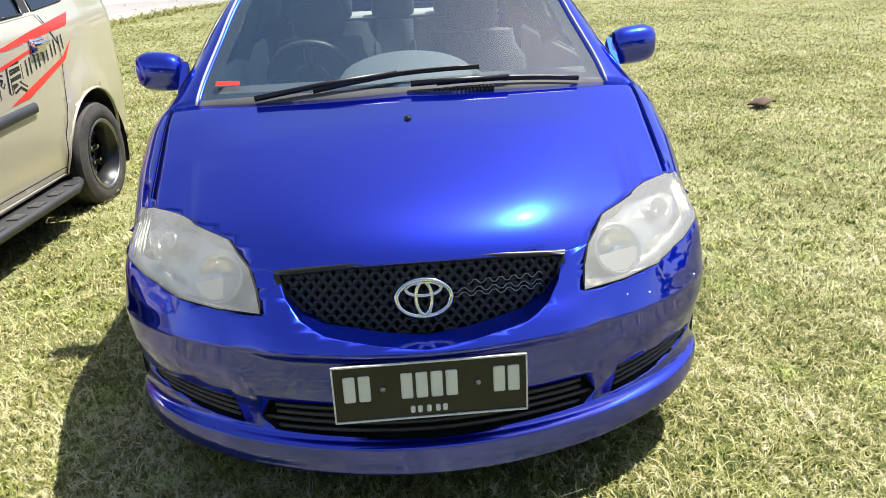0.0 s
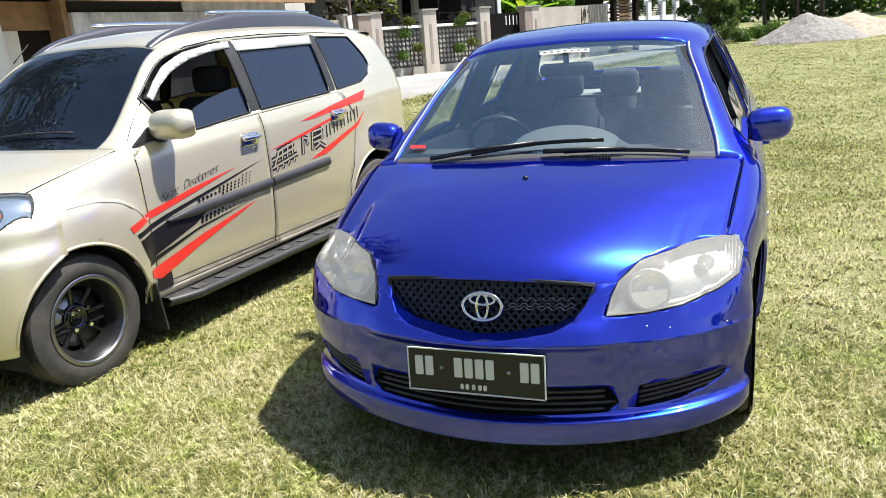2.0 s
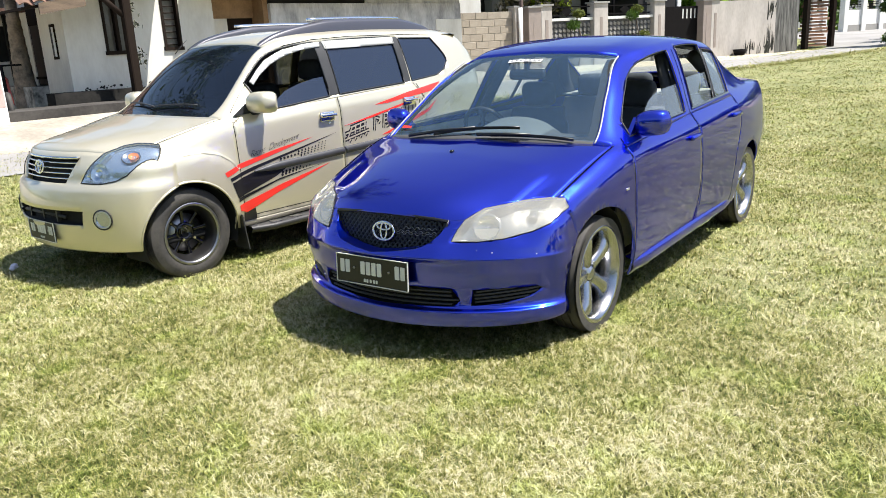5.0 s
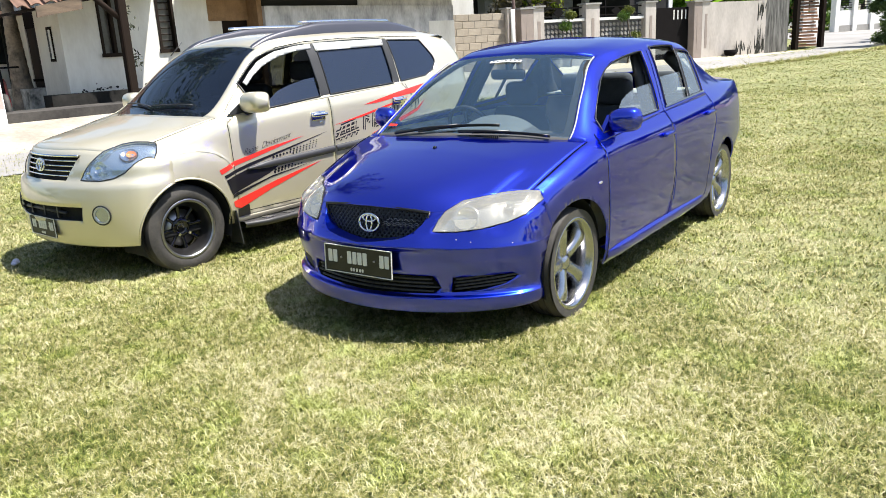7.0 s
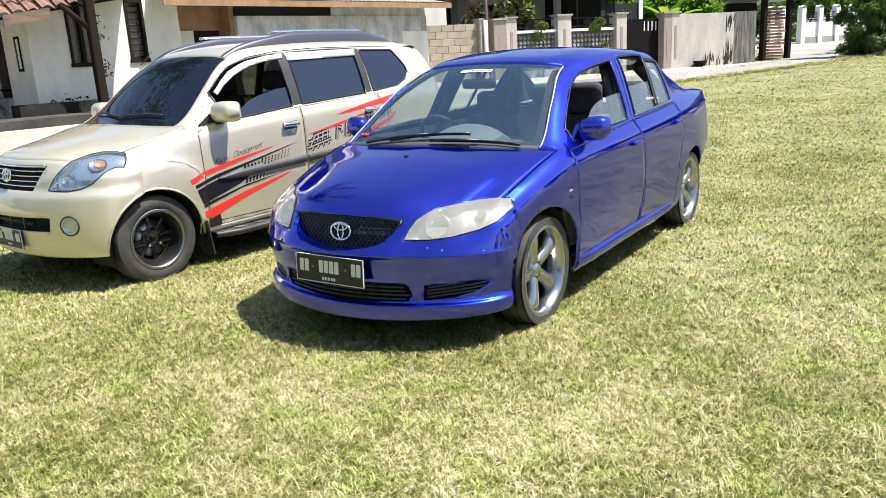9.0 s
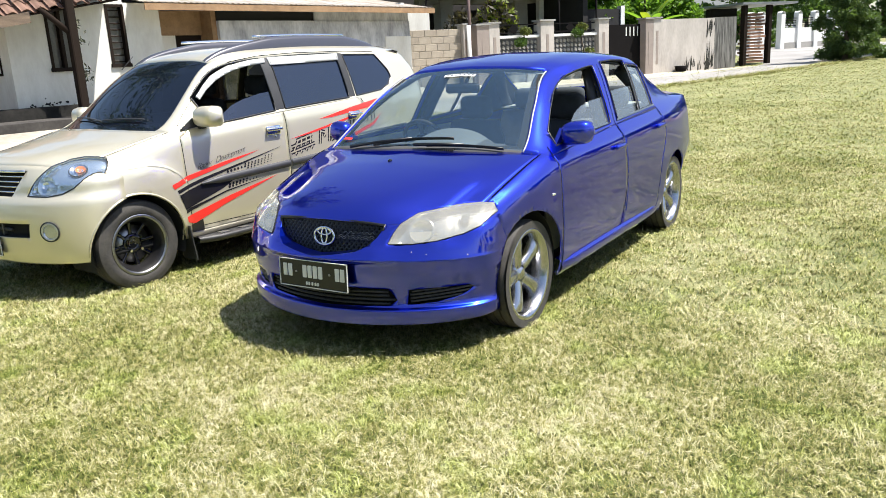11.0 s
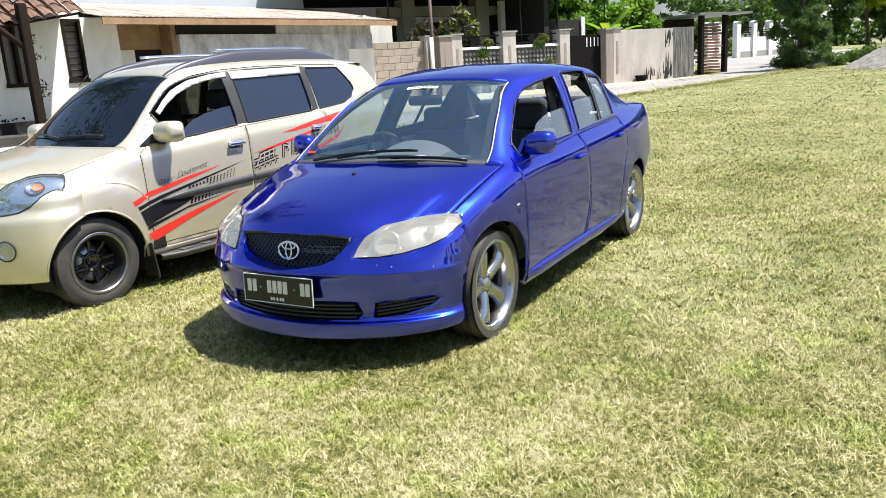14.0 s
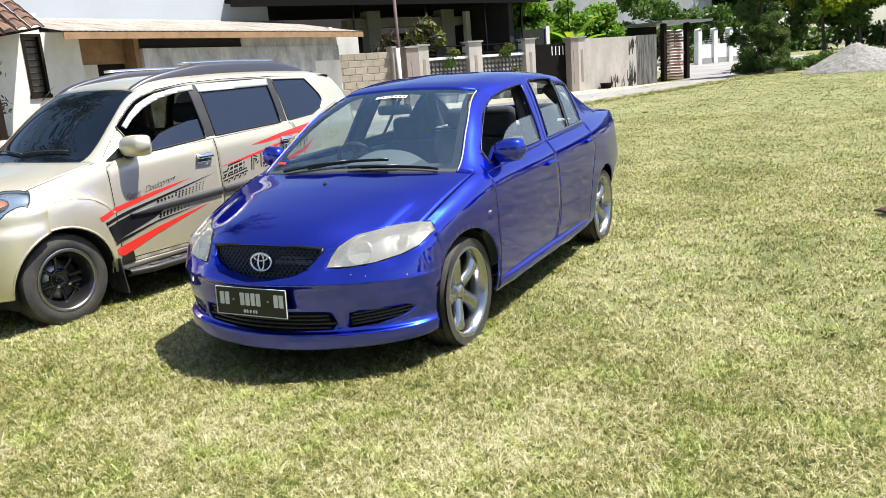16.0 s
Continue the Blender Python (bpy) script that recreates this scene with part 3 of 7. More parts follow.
    for sign in (1, -1):
        part("tail_lamp", boxm(sign * .44, 4.18, .76, sign * .66, 4.34, .90, .03), mat("red_lens", (.35, .01, .01), .15, coat=.5), car, "red tail lamp")
    part("rear_bumper", boxm(-.60, 4.12, .38, .60, 4.37, .58, .07, 3), BLUE, car)

    # wheel arches
    for sign in (1, -1):
        for y in (.853, 3.352):
            fs = cut(bm, "x", circle(y, .288, .328), lambda c: c.x * sign > .55)
            bmesh.ops.delete(bm, geom=fs, context="FACES")
            arch(car, y, .288, .325, .775 if y < 2 else .75, .55, DARK, sign)

    # windows by the skin's own lines
    def pick(u0, u1, v0, v1, sign=0):
        return [f for f in bm.faces if u0 < f[lu] < u1 and v0 < f[lv] < v1 and (not sign or f.calc_center_median().x * sign > 0)]
    ws = take(bm, pick(.97, 1.66, 5.05, 7))
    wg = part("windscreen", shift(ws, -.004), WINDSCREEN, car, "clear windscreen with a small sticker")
    band = bmesh.new()
    for s in (1, -1):
        for a, b_, w0 in ((.975, 1.64, .055),):
            rows = []
            for k in range(24):
                Y = a + (b_ - a) * k / 23
                x, z = float(sec[5][0](Y)), float(sec[5][1](Y))
                y = Y + float(spec["g"](Y)) * float(spec["bow"](x))
                h, nn, _, _ = tree.ray_cast(Vector((s * (x - w0), y, 3)), Vector((0, 0, -1)))
                rows.append([(s * (x - .012), y, z - .004), tuple(h - Vector((0, 0, .012)))])
            grid(band, np.array(rows))
    rows = []
    for k in range(31):
        x = -.62 + 1.24 * k / 30
        y = .975 + float(spec["g"](.97)) * float(spec["bow"](x))
        r = []
        for dy in (.0, .05):
            h, nn, _, _ = tree.ray_cast(Vector((x, y + dy, 3)), Vector((0, 0, -1)))
            r.append(tuple(h - Vector((0, 0, .010))))
        rows.append(r)
    grid(band, np.array(rows))
    part("glass_border", band, DARK, wg, "black printed glass border")
    rw = take(bm, pick(3.12, 3.66, 5.05, 7))
    part("rear_window", shift(rw, -.004), WINDSCREEN, car)
    for sign in (1, -1):
        fw = cut(bm, "x", [(1.27, .86), (1.29, .967), (1.37, 1.03), (1.45, 1.085), (1.594, 1.169), (1.72, 1.22), (1.85, 1.257), (1.98, 1.28), (2.15, 1.296), (2.4, 1.30), (2.4, .86)], lambda c: c.x * sign > .45 and c.z > .88 and 1.15 < c.y < 2.32)
        g1 = take(bm, [f for f in fw if 1.1 < f[lu] < 2.06 and 4.07 < f[lv] < 4.92])
        rims = [rim_of(g1, .0042)]
        if sign > 0:
            # wound halfway down
            gone = cut(g1, "x", [(1.0, .90), (1.52, .95), (1.60, 1.0), (1.70, 1.042), (1.82, 1.075), (1.95, 1.095), (2.4, 1.12), (2.4, 1.6), (1.0, 1.6)])
            bmesh.ops.delete(g1, geom=gone, context="FACES")
        part("front_door_glass", shift(g1, -.012), SIDEGLASS, car, "half lowered side window" if sign > 0 else "")
        g2 = take(bm, pick(2.21, 2.66, 4.07, 4.84, sign))
        g3 = take(bm, pick(2.70, 3.02, 4.07, 4.7, sign))
        rims += [rim_of(g2, .0042), rim_of(g3, .0042)]
        if sign > 0:
            gone = cut(g2, "x", [(2.0, 1.11), (2.4, 1.135), (3.0, 1.15), (3.0, 1.6), (2.0, 1.6)])
            bmesh.ops.delete(g2, geom=gone, context="FACES")
        part("rear_door_glass", shift(g2, -.012), SIDEGLASS, car, "half lowered side window" if sign > 0 else "")
        part("window_divider", take(bm, pick(2.66, 2.70, 4.07, 4.7, sign)), GRILLEK, car, "black window divider")
        part("quarter_glass", shift(g3, -.010), SIDEGLASS, car)
        for r_ in rims:
            part("window_rubber", r_, GRILLEK, car, "black rubber window seal")

    # grille and lamp openings, lower intakes
    gr = [(-.330, .640), (-.312, .592), (-.280, .555), (-.225, .530), (-.11, .513), (0, .503), (.11, .513), (.225, .530), (.280, .555), (.312, .592), (.330, .640), (.17, .654), (0, .658), (-.17, .654)]
    fs = cut(bm, "y", gr, lambda c: c.y < .45 and c.z > .45)
    gf = take(bm, fs)
    lamps = {}
    for sign in (1, -1):
        lp = [(.370, .560), (.380, .605), (.396, .642), (.45, .684), (.58, .706), (.68, .71), (.722, .702), (.742, .668), (.728, .622), (.67, .594), (.58, .572), (.48, .560)]
        fs = cut(bm, "y", [(x * sign, z) for x, z in lp], lambda c: c.y < .72 and c.z > .45 and c.x * sign > .2)
        lamps[sign] = take(bm, fs)
    low = [(-.375, .350), (-.405, .290), (-.37, .264), (0, .254), (.37, .264), (.405, .290), (.375, .350), (0, .356)]
    lowf = take(bm, cut(bm, "y", low, lambda c: c.y < .5))
    fogs = {}
    for sign in (1, -1):
        fp = [(.462, .345), (.447, .268), (.57, .276), (.665, .302), (.712, .338), (.695, .352), (.58, .352)]
        fogs[sign] = take(bm, cut(bm, "y", [(x * sign, z) for x, z in fp], lambda c: c.y < .62 and c.x * sign > .3))

    # bonnet, doors
    lip = cut(bm, "y", [(-.62, .650), (-.39, .644), (-.335, .640), (-.17, .649), (0, .652), (.17, .649), (.335, .640), (.39, .644), (.62, .650), (.62, .80), (-.62, .80)], lambda c: c.y < .60 and c.z > .60)
    lip = set(lip)
    hood = take(bm, [f for f in bm.faces if (0 < f[lu] < .965 and f[lv] > 4.15) or (f[lu] < 0 and f in lip)])
    shut = {sign: shut_line(hood, lamps[sign], sign) for sign in (1, -1)}
    part("bonnet", thick(hood, .010), BLUE, car, "metallic blue bonnet")
    bump = take(bm, [f for f in bm.faces if f[lu] < 0])
    part("front_bumper", thick(bump, .010), BLUE, car, "metallic blue front bumper")
    dl = {}
    for sign in (1, -1):
        d1 = take(bm, cut(bm, "x", [(1.185, .27), (1.165, .55), (1.17, .86), (2.175, .93), (2.19, .60), (2.13, .245)], lambda c: c.x * sign > .7 and .2 < c.z < .99))
        d2 = take(bm, cut(bm, "x", [(2.183, .245), (2.20, .60), (2.185, .93), (3.02, .958), (3.07, .78), (2.96, .60), (2.90, .40), (2.88, .245)], lambda c: c.x * sign > .7 and .2 < c.z < .99))
        dl[sign] = (part("front_door", thick(d1, .02), BLUE, car), part("rear_door", thick(d2, .02), BLUE, car))
    lining = copied([f for f in bm.faces if f.calc_center_median().z > .93 and 1.05 < f.calc_center_median().y < 3.72])
    part("cabin_lining", shift(lining, -.028), PILLARIN, car, "dark grey pillar and roof lining")
    part("body", thick(bm, .010), BLUE, car, "metallic blue painted body shell")

    # gaps between panels
    def gap(axis, sign, line, w=.006, par=car):
        part("panel_gap", ribbon(tree, axis, sign, line, w), SEAMK, par)
    for s in (1, -1):
        b = bmesh.new()
        tube(b, shut[s], .0022, 6)
        part("panel_gap", b, SEAMK, car)
        gap("x", s, [(1.185, .25), (1.165, .55), (1.17, .86), (1.19, .90)], par=dl[s][0])
        gap("x", s, [(2.13, .24), (2.195, .60), (2.16, .93), (2.28, 1.30)], par=dl[s][0])
        gap("x", s, [(2.88, .24), (2.90, .40), (2.97, .60), (3.07, .78), (3.03, .96)], par=dl[s][1])
        gap("x", s, [(1.19, .235), (2.88, .235)])
        gap("x", s, [(3.62, .80), (3.80, .80), (3.80, .72), (3.62, .72), (3.62, .80)] if s < 0 else [(3.9, .70), (4.1, .70)], .004)

    for s in (1, -1):
        for line in ([(1.46, .925), (2.05, .945)], [(2.21, .950), (3.0, .985)]):
            part("belt_trim", ribbon(tree, "x", s, line, .011, .005), DULLMETAL, car, "thin grey window sill trim")
    # grille mesh, set back behind the chin
    def gplane(x, z):
        return Vector((x, .172 + .20 * (z - .482) + .030 * (x / .325) ** 2, z))
    back = bmesh.new()
    grid(back, np.array([[tuple(gplane(-.345 + .69 * i / 20, .462 + .205 * j / 6) + Vector((0, .028, 0))) for j in range(7)] for i in range(21)]))
    part("grille_back", back, DARK, car)
    lip = recess(gf.faces, (0, .07, 0))
    bmesh.ops.delete(lip, geom=[f for f in lip.faces if abs(f.normal.y) > .6], context="FACES")
    part("grille_lip", lip, BLUE, car)
    frame_ = bmesh.new()
    low_gr = [(x, z - (.022 if z < .6 else 0)) for x, z in gr]
    pts = []
    n = len(gr)
    for i in range(n):
        a, b = low_gr[i], low_gr[(i + 1) % n]
        for k in range(4):
            pts.append(gplane(a[0] + (b[0] - a[0]) * k / 4, a[1] + (b[1] - a[1]) * k / 4))
    tube(frame_, pts + [pts[0], pts[1]], .0085, 8, cap=False)
    grille = part("grille_frame", frame_, GRILLEK, car, "black plastic grille surround")
    for row in range(11):
        z0 = .488 + row * .0155
        run, line = [], []
        for k in range(-48, 49):
            x, z = k * .325 / 48, z0 + (.0046 if (k // 2 + row) % 2 else -.0046)
            if inside(low_gr, x, z):
                line.append(gplane(x, z) + Vector((0, .006, 0)))
            elif len(line) > 2:
                run.append(line)
                line = []
        if len(line) > 2:
            run.append(line)
        mesh = bmesh.new()
        for line in run:
            tube(mesh, line, .0040, 4, flat=1.8)
        if run:
            part("grille_bar", mesh, GRILLEK, grille, "black waved grille bar", smooth=False)
        else:
            mesh.free()
    for z0, x0 in ((.600, .10), (.583, .07), (.573, .07)):
        mesh = bmesh.new()
        tube(mesh, [gplane(x0 + (.28 - x0) * k / 24, z0 + (.0045 if (k // 2) % 2 else -.0045)) + Vector((0, -.001, 0)) for k in range(25)], .0016, 4)
        part("worn_wire", mesh, DULLMETAL, grille, "bare worn metal wire")
    gf.free()
    # emblem: three plain ellipses
    emb = bmesh.new()
    tilt = Matrix.Translation((0, .176, .578)) @ Matrix.Rotation(radians(-9), 4, "X")

    def ell(a, b, cz, r):
        pts = [tilt @ Vector((a * math.cos(t), 0, cz + b * math.sin(t))) for t in (2 * math.pi * k / 36 for k in range(38))]
        tube(emb, pts, r, 8, cap=False)
    ell(.062, .043, 0, .0062)
    ell(.018, .038, 0, .005)
    ell(.040, .016, .022, .005)
    part("emblem", emb, CHROME, car, "chrome oval badge")
    # lower intake and corner intakes with slats
    for nm, f, k0, dz, cnt in (("lower_intake", lowf, .268, .021, 4), ("corner_intake", fogs[1], .282, .017, 4), ("corner_intake", fogs[-1], .282, .017, 4)):
        bx = shift(copied(f.faces), -.05)
        ob = part(nm, thick(bx, -.05), DARK, car, "black slatted air intake")
        xs = [v.co.x for v in f.verts]
        x0, x1 = min(xs), max(xs)
        sl = bmesh.new()
        ft = bvh_of(f)
        for i in range(cnt):
            line = []
            for k in range(25):
                x = x0 + .01 + (x1 - x0 - .02) * k / 24
                hgt = k0 + i * dz + (0 if nm == "lower_intake" else .12 * (abs(x) - .47))
                hh, nn, _, _ = ft.ray_cast(Vector((x, -2, hgt)), Vector((0, 1, 0)))
                if hh is not None:
                    line.append(hh + Vector((0, .014, 0)))
            if len(line) > 2:
                tube(sl, line, .006, 6)
        part("slat", sl, BLACKP, ob)
        f.free()
    # head lamps
    for sign in (1, -1):
        f = lamps[sign]
        lamp = part("headlight", shift(copied(f.faces), .004), LENSOLD, car, "yellowed hazy plastic headlight")
        part("lamp_bowl", recess(f.faces, (0, .075, -.012)), BOWLOLD, lamp, "aged silver reflector bowl")
        ft = bvh_of(f)
        for x, z, r in ((.488, .620, .060), (.640, .668, .026)):
            h, nn, _, _ = ft.ray_cast(Vector((x * sign, -2, z)), Vector((0, 1, 0)))
            inw = (-nn if nn.y < 0 else nn) * .75 + Vector((0, .25, 0))
            tm = Matrix.Translation(h + inw.normalized() * .020) @ Vector((0, 1, 0)).rotation_difference(inw).to_matrix().to_4x4()
            b = bmesh.new()
            lathe(b, [(.004, r * 1.10), (-.003, r), (.016, r * .84), (.030, r * .5), (.034, .001)], 32, "y")
            b.transform(tm)
            part("reflector", b, BOWLOLD, lamp)
            b = bmesh.new()
            bmesh.ops.create_uvsphere(b, u_segments=14, v_segments=8, radius=r * .22, matrix=tm @ Matrix.Translation((0, .016, 0)))
            part("bulb", b, CHROME, lamp)
            if r > .05:
                b = bmesh.new()
                prism(b, [(-r * .95, -.012), (r * .95, .004), (r * .80, -.030), (.3 * r, -.052), (-.3 * r, -.054), (-r * .75, -.036)], "y", .004, .007)
                b.transform(tm)
                part("bowl_shield", b, TRIM, lamp, "pale beige lower bowl", smooth=False)
        # fine upright ribs towards the wing
        for k in range(5):
            x0 = .690 + .010 * k
            line = []
            for j in range(7):
                h, nn, _, _ = ft.ray_cast(Vector((x0 * sign, -2, .61 + .09 * j / 6)), Vector((0, 1, 0)))
                if h is not None:
                    line.append(h + Vector((0, .014, 0)))
            if len(line) > 1:
                b = bmesh.new()
                tube(b, line, .0018, 6)
                part("lamp_rib", b, BOWLOLD, lamp)
        part("lamp_seal", rim_of(f, .0035), DARK, lamp)
        f.free()
        # marks on the paint
    for x, z in ((.482, .526), (.545, .515), (.70, .50)):
        h, nn, _, _ = tree.ray_cast(Vector((x, -2, z)), Vector((0, 1, 0)))
        chip = bmesh.new()
        bmesh.ops.create_icosphere(chip, subdivisions=1, radius=.003, matrix=Matrix.Translation(h))
        part("paint_chip", chip, WHITE, car, "chipped white paint spot")
    # plate
    def plate_at(par, m, w, hgt, text_rows):
        pl = new("number_plate")
        pl.parent = par
        pl.matrix_basis = m
        pl["label"] = "black number plate with white characters"
        part("plate_board", boxm(-w / 2, -.004, -hgt / 2, w / 2, .004, hgt / 2, .004), PLATEK, pl, smooth=False)
        b = bmesh.new()
        e = .0035
        for x0, z0, x1, z1 in ((-w / 2, -hgt / 2, w / 2, -hgt / 2 + e), (-w / 2, hgt / 2 - e, w / 2, hgt / 2), (-w / 2, -hgt / 2, -w / 2 + e, hgt / 2), (w / 2 - e, -hgt / 2, w / 2, hgt / 2)):
            box(b, x0, -.008, z0, x1, -.003, z1)
        part("plate_rim", b, PLATEW, pl, "white plate rim", smooth=False)
        for x, z, bw, bh in text_rows:
            part("plate_bar", boxm(x - bw / 2, -.0065, z - bh / 2, x + bw / 2, -.003, z + bh / 2, .003, 1), PLATEW, pl, smooth=False)
        for x in (-.105, .105):
            b = bmesh.new()
            tube(b, [(x * w / .43, -.008, .008), (x * w / .43, -.003, .008)], .006, 8)
            part("screw", b, DULLMETAL, pl)
        return pl
    bars = [(x, .012, .026, .062) for x in (-.178, -.145, -.052, -.019, .014, .047, .152, .184)] + [(x, -.047, .011, .017) for x in (-.042, -.026, -.006, .014, .030)]
    plate_at(car, pose(0, .072, .408, -3, 0, 0), .43, .138, bars)
    # mirrors
    for s in (1, -1):
        b = bmesh.new()
        rings = []
        for k in range(11):
            t = k / 10
            x = s * (.745 + .18 * t)
            hh = .052 * (1 - abs(2 * t - 1) ** 3.2) ** .5 + .014
            dd = .052 * (1 - abs(2 * t - 1) ** 3.5) ** .5 + .008
            zc = .950 + .012 * t
            ring = []
            for j in range(20):
                a = 2 * math.pi * j / 20
                ca, sa = math.cos(a), math.sin(a)
                yy = -abs(ca) ** .8 * dd * 1.1 if ca < 0 else abs(ca) ** .35 * dd * .55
                ring.append((x, 1.375 + .03 * t + yy, zc + math.copysign(abs(sa) ** .75, sa) * hh))
            ring.append(ring[0])
            rings.append(ring)
        grid(b, np.array(rings))
        for r in (rings[0], rings[-1]):
            b.faces.new([b.verts.new(p) for p in r[:-1]])
        bmesh.ops.remove_doubles(b, verts=b.verts, dist=1e-4)
        bmesh.ops.recalc_face_normals(b, faces=b.faces)
        mir = part("wing_mirror", b, BLUE, car, "blue painted wing mirror")
        part("mirror_arm", boxm(s * .70, 1.345, .90, s * .79, 1.395, .93, .012), BLUE, mir)
        part("mirror_glass", boxm(s * .765, 1.432, .915, s * .905, 1.436, .992, .002), CHROME, mir)
        b = bmesh.new()
        prism(b, [(1.25, .885), (1.42, .905), (1.37, .985)], "x", s * .735, s * .758)
        part("mirror_sail", b, BLUE, mir, smooth=False)
    # door handles, side indicator
    for s in (1, -1):
        for i, (y, z) in enumerate(((2.06, .80), (2.93, .845))):
            h, nn, _, _ = tree.ray_cast(Vector((s * 3, y, z)), Vector((-s, 0, 0)))
            b = boxm(h.x - .005, y - .085, z - .014, h.x + s * .03, y + .085, z + .014, .012)
            part("door_handle", b, BLUE, dl[s][i], "blue painted handle")
        h, nn, _, _ = tree.ray_cast(Vector((s * 3, 1.07, .665)), Vector((-s, 0, 0)))
        part("side_indicator", boxm(h.x - .004, 1.055, .66, h.x + s * .004, 1.09, .672, .003), SILVER, car)
    for s in (1, -1):
        b = bmesh.new()
        rows = []
        for k in range(30):
            y = 1.19 + 1.80 * k / 29
            e = .02 * max(0, 1 - k / 3) + .02 * max(0, (k - 26) / 3)
            rows.append([(s * (.79 - e), y, .285), (s * (.829 - e), y, .272), (s * (.838 - e), y, .255), (s * (.838 - e), y, .228), (s * (.826 - e), y, .205), (s * (.77 - e), y, .195)])
        grid(b, np.array(rows))
        bmesh.ops.recalc_face_normals(b, faces=b.faces)
        part("side_skirt", b, BLUE, car, "blue painted side skirt")
    # washer jet, wipers, cowl
    h, nn, _, _ = tree.ray_cast(Vector((0, .763, 3)), Vector((0, 0, -1)))
    b = bmesh.new()
    bmesh.ops.create_uvsphere(b, u_segments=10, v_segments=6, radius=.012, matrix=Matrix.Translation(h) @ Matrix.Diagonal((1, 1.3, .8, 1)))
    part("washer_jet", b, GLOSSK, car)
    b = bmesh.new()
    rows = []
    for k in range(41):
        x = -.70 + 1.4 * k / 40
        yb = .97 + .36 * .36 * (abs(x) / .75) ** 2.2
        z = .905 - .022 * (abs(x) / .66) ** 2
        rows.append([(x, yb - .006, z - .026), (x, yb - .006, z - .004), (x, yb + .030, z + .012)])
    grid(b, np.array(rows))
    cowl = part("cowl_panel", b, COWL, car, "black plastic scuttle panel")
    for k in range(16):
        x = .09 + .012 * k
        part("vent_slot", boxm(x, .970, .892, x + .006, .994, .909), DARK, cowl, smooth=False)
    for side in (1, 0):
        b = bmesh.new()
        def onws(x, y, lift):
            hh = tree.ray_cast(Vector((x, y, 3)), Vector((0, 0, -1)))[0]
            return hh + Vector((0, -.01, lift))
        xa, xb = (.10, .555) if side else (-.28, .24)
        ya, yb = (.992, 1.048) if side else (1.006, 1.060)
        tube(b, [onws(xa + (xb - xa) * k / 8, ya + (yb - ya) * k / 8, .014) for k in range(9)], .005, 6)
        tube(b, [onws(xa + (xb - xa) * k / 8, ya + (yb - ya) * k / 8, .009) for k in range(9)], .0045, 6, flat=1.6)
        mid = (xa + xb) / 2
        base = (.02, .984) if side else (-.46, 1.012)
        tube(b, [onws(base[0], base[1], .016), onws((base[0] + mid) / 2, (base[1] + (ya + yb) / 2) / 2 - .008, .020), onws(mid, (ya + yb) / 2 - .003, .018)], .010, 6, .008)
        part("wiper", b, GRILLEK, car, "black windscreen wiper")
    # windscreen rubber and sticker
    for s in (1, -1):
        b = bmesh.new()
        line = []
        for k in range(30):
            Y = .97 + .69 * k / 29
            x, z = float(sec[5][0](Y)), float(sec[5][1](Y))
            line.append((s * x, Y + float(spec["g"](Y)) * float(spec["bow"](x)), z + .003))
        tube(b, line, .0045, 6)
        part("windscreen_rubber", b, TRIM, car, "thin grey windscreen trim")
    part("sticker", drape(tree, "z", 1, [(-.595, 1.115), (-.515, 1.092), (-.515, 1.108), (-.595, 1.133)], .008), RED, car, "small red strip sticker")
    b = drape(tree, "z", 1, [(-.115, 1.548), (.105, 1.548), (.105, 1.574), (-.115, 1.574)], .004)
    part("sticker", b, WHITE, car, "pale strip sticker at the windscreen top")
    for k in range(7):
        x = -.100 + .030 * k
        part("sticker_mark", drape(tree, "z", 1, [(x, 1.556), (x + .016, 1.556), (x + .016, 1.566), (x, 1.566)], .006), DASH, car)
    part("mirror_mount", boxm(-.012, 1.56, 1.23, .012, 1.585, 1.285, .005), BLACKP, car)
    # wheels
    for s in (1, -1):
        for y in (.853, 3.352):
            m = pose(s * (.692 if y < 2 else .722), y, .281, 0, 0, 0 if s > 0 else 180)
            wheel(car, "wheel", m, .286, .185, .230, "chrome")
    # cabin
    # near-black solids whose colour holds the shade under and inside the body
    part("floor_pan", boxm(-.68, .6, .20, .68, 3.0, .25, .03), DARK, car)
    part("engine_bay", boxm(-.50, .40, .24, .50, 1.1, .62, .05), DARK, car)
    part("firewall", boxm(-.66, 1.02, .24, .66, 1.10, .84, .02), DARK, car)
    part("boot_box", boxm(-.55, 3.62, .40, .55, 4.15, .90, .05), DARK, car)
    b = bmesh.new()
    rows = []
    for k in range(25):
        x = -.70 + 1.4 * k / 24
        hump = .085 * max(0, 1 - ((x - .02) / .24) ** 2) ** .6
        rows.append([(x, 1.02, .855), (x, 1.2, .875 + hump * .5), (x, 1.42, .885 + hump), (x, 1.52, .85 + hump * .6), (x, 1.55, .72), (x, 1.48, .45)])
    grid(b, np.array(rows))
    part("dashboard", b, DASH, car, "dark grey moulded dashboard")
    b = bmesh.new()
    rows = []
    for k in range(25):
        x = -.22 + .48 * k / 24
        hump = .085 * max(0, 1 - ((x - .02) / .24) ** 2) ** .6 + .004
        rows.append([(x, 1.16, .868 + hump * .4), (x, 1.2, .876 + hump * .5), (x, 1.42, .887 + hump), (x, 1.50, .862 + hump * .7)])
    grid(b, np.array(rows))
    part("instrument_hood", b, DASHDOME, car, "pale grey instrument hood")
    sw = bmesh.new()
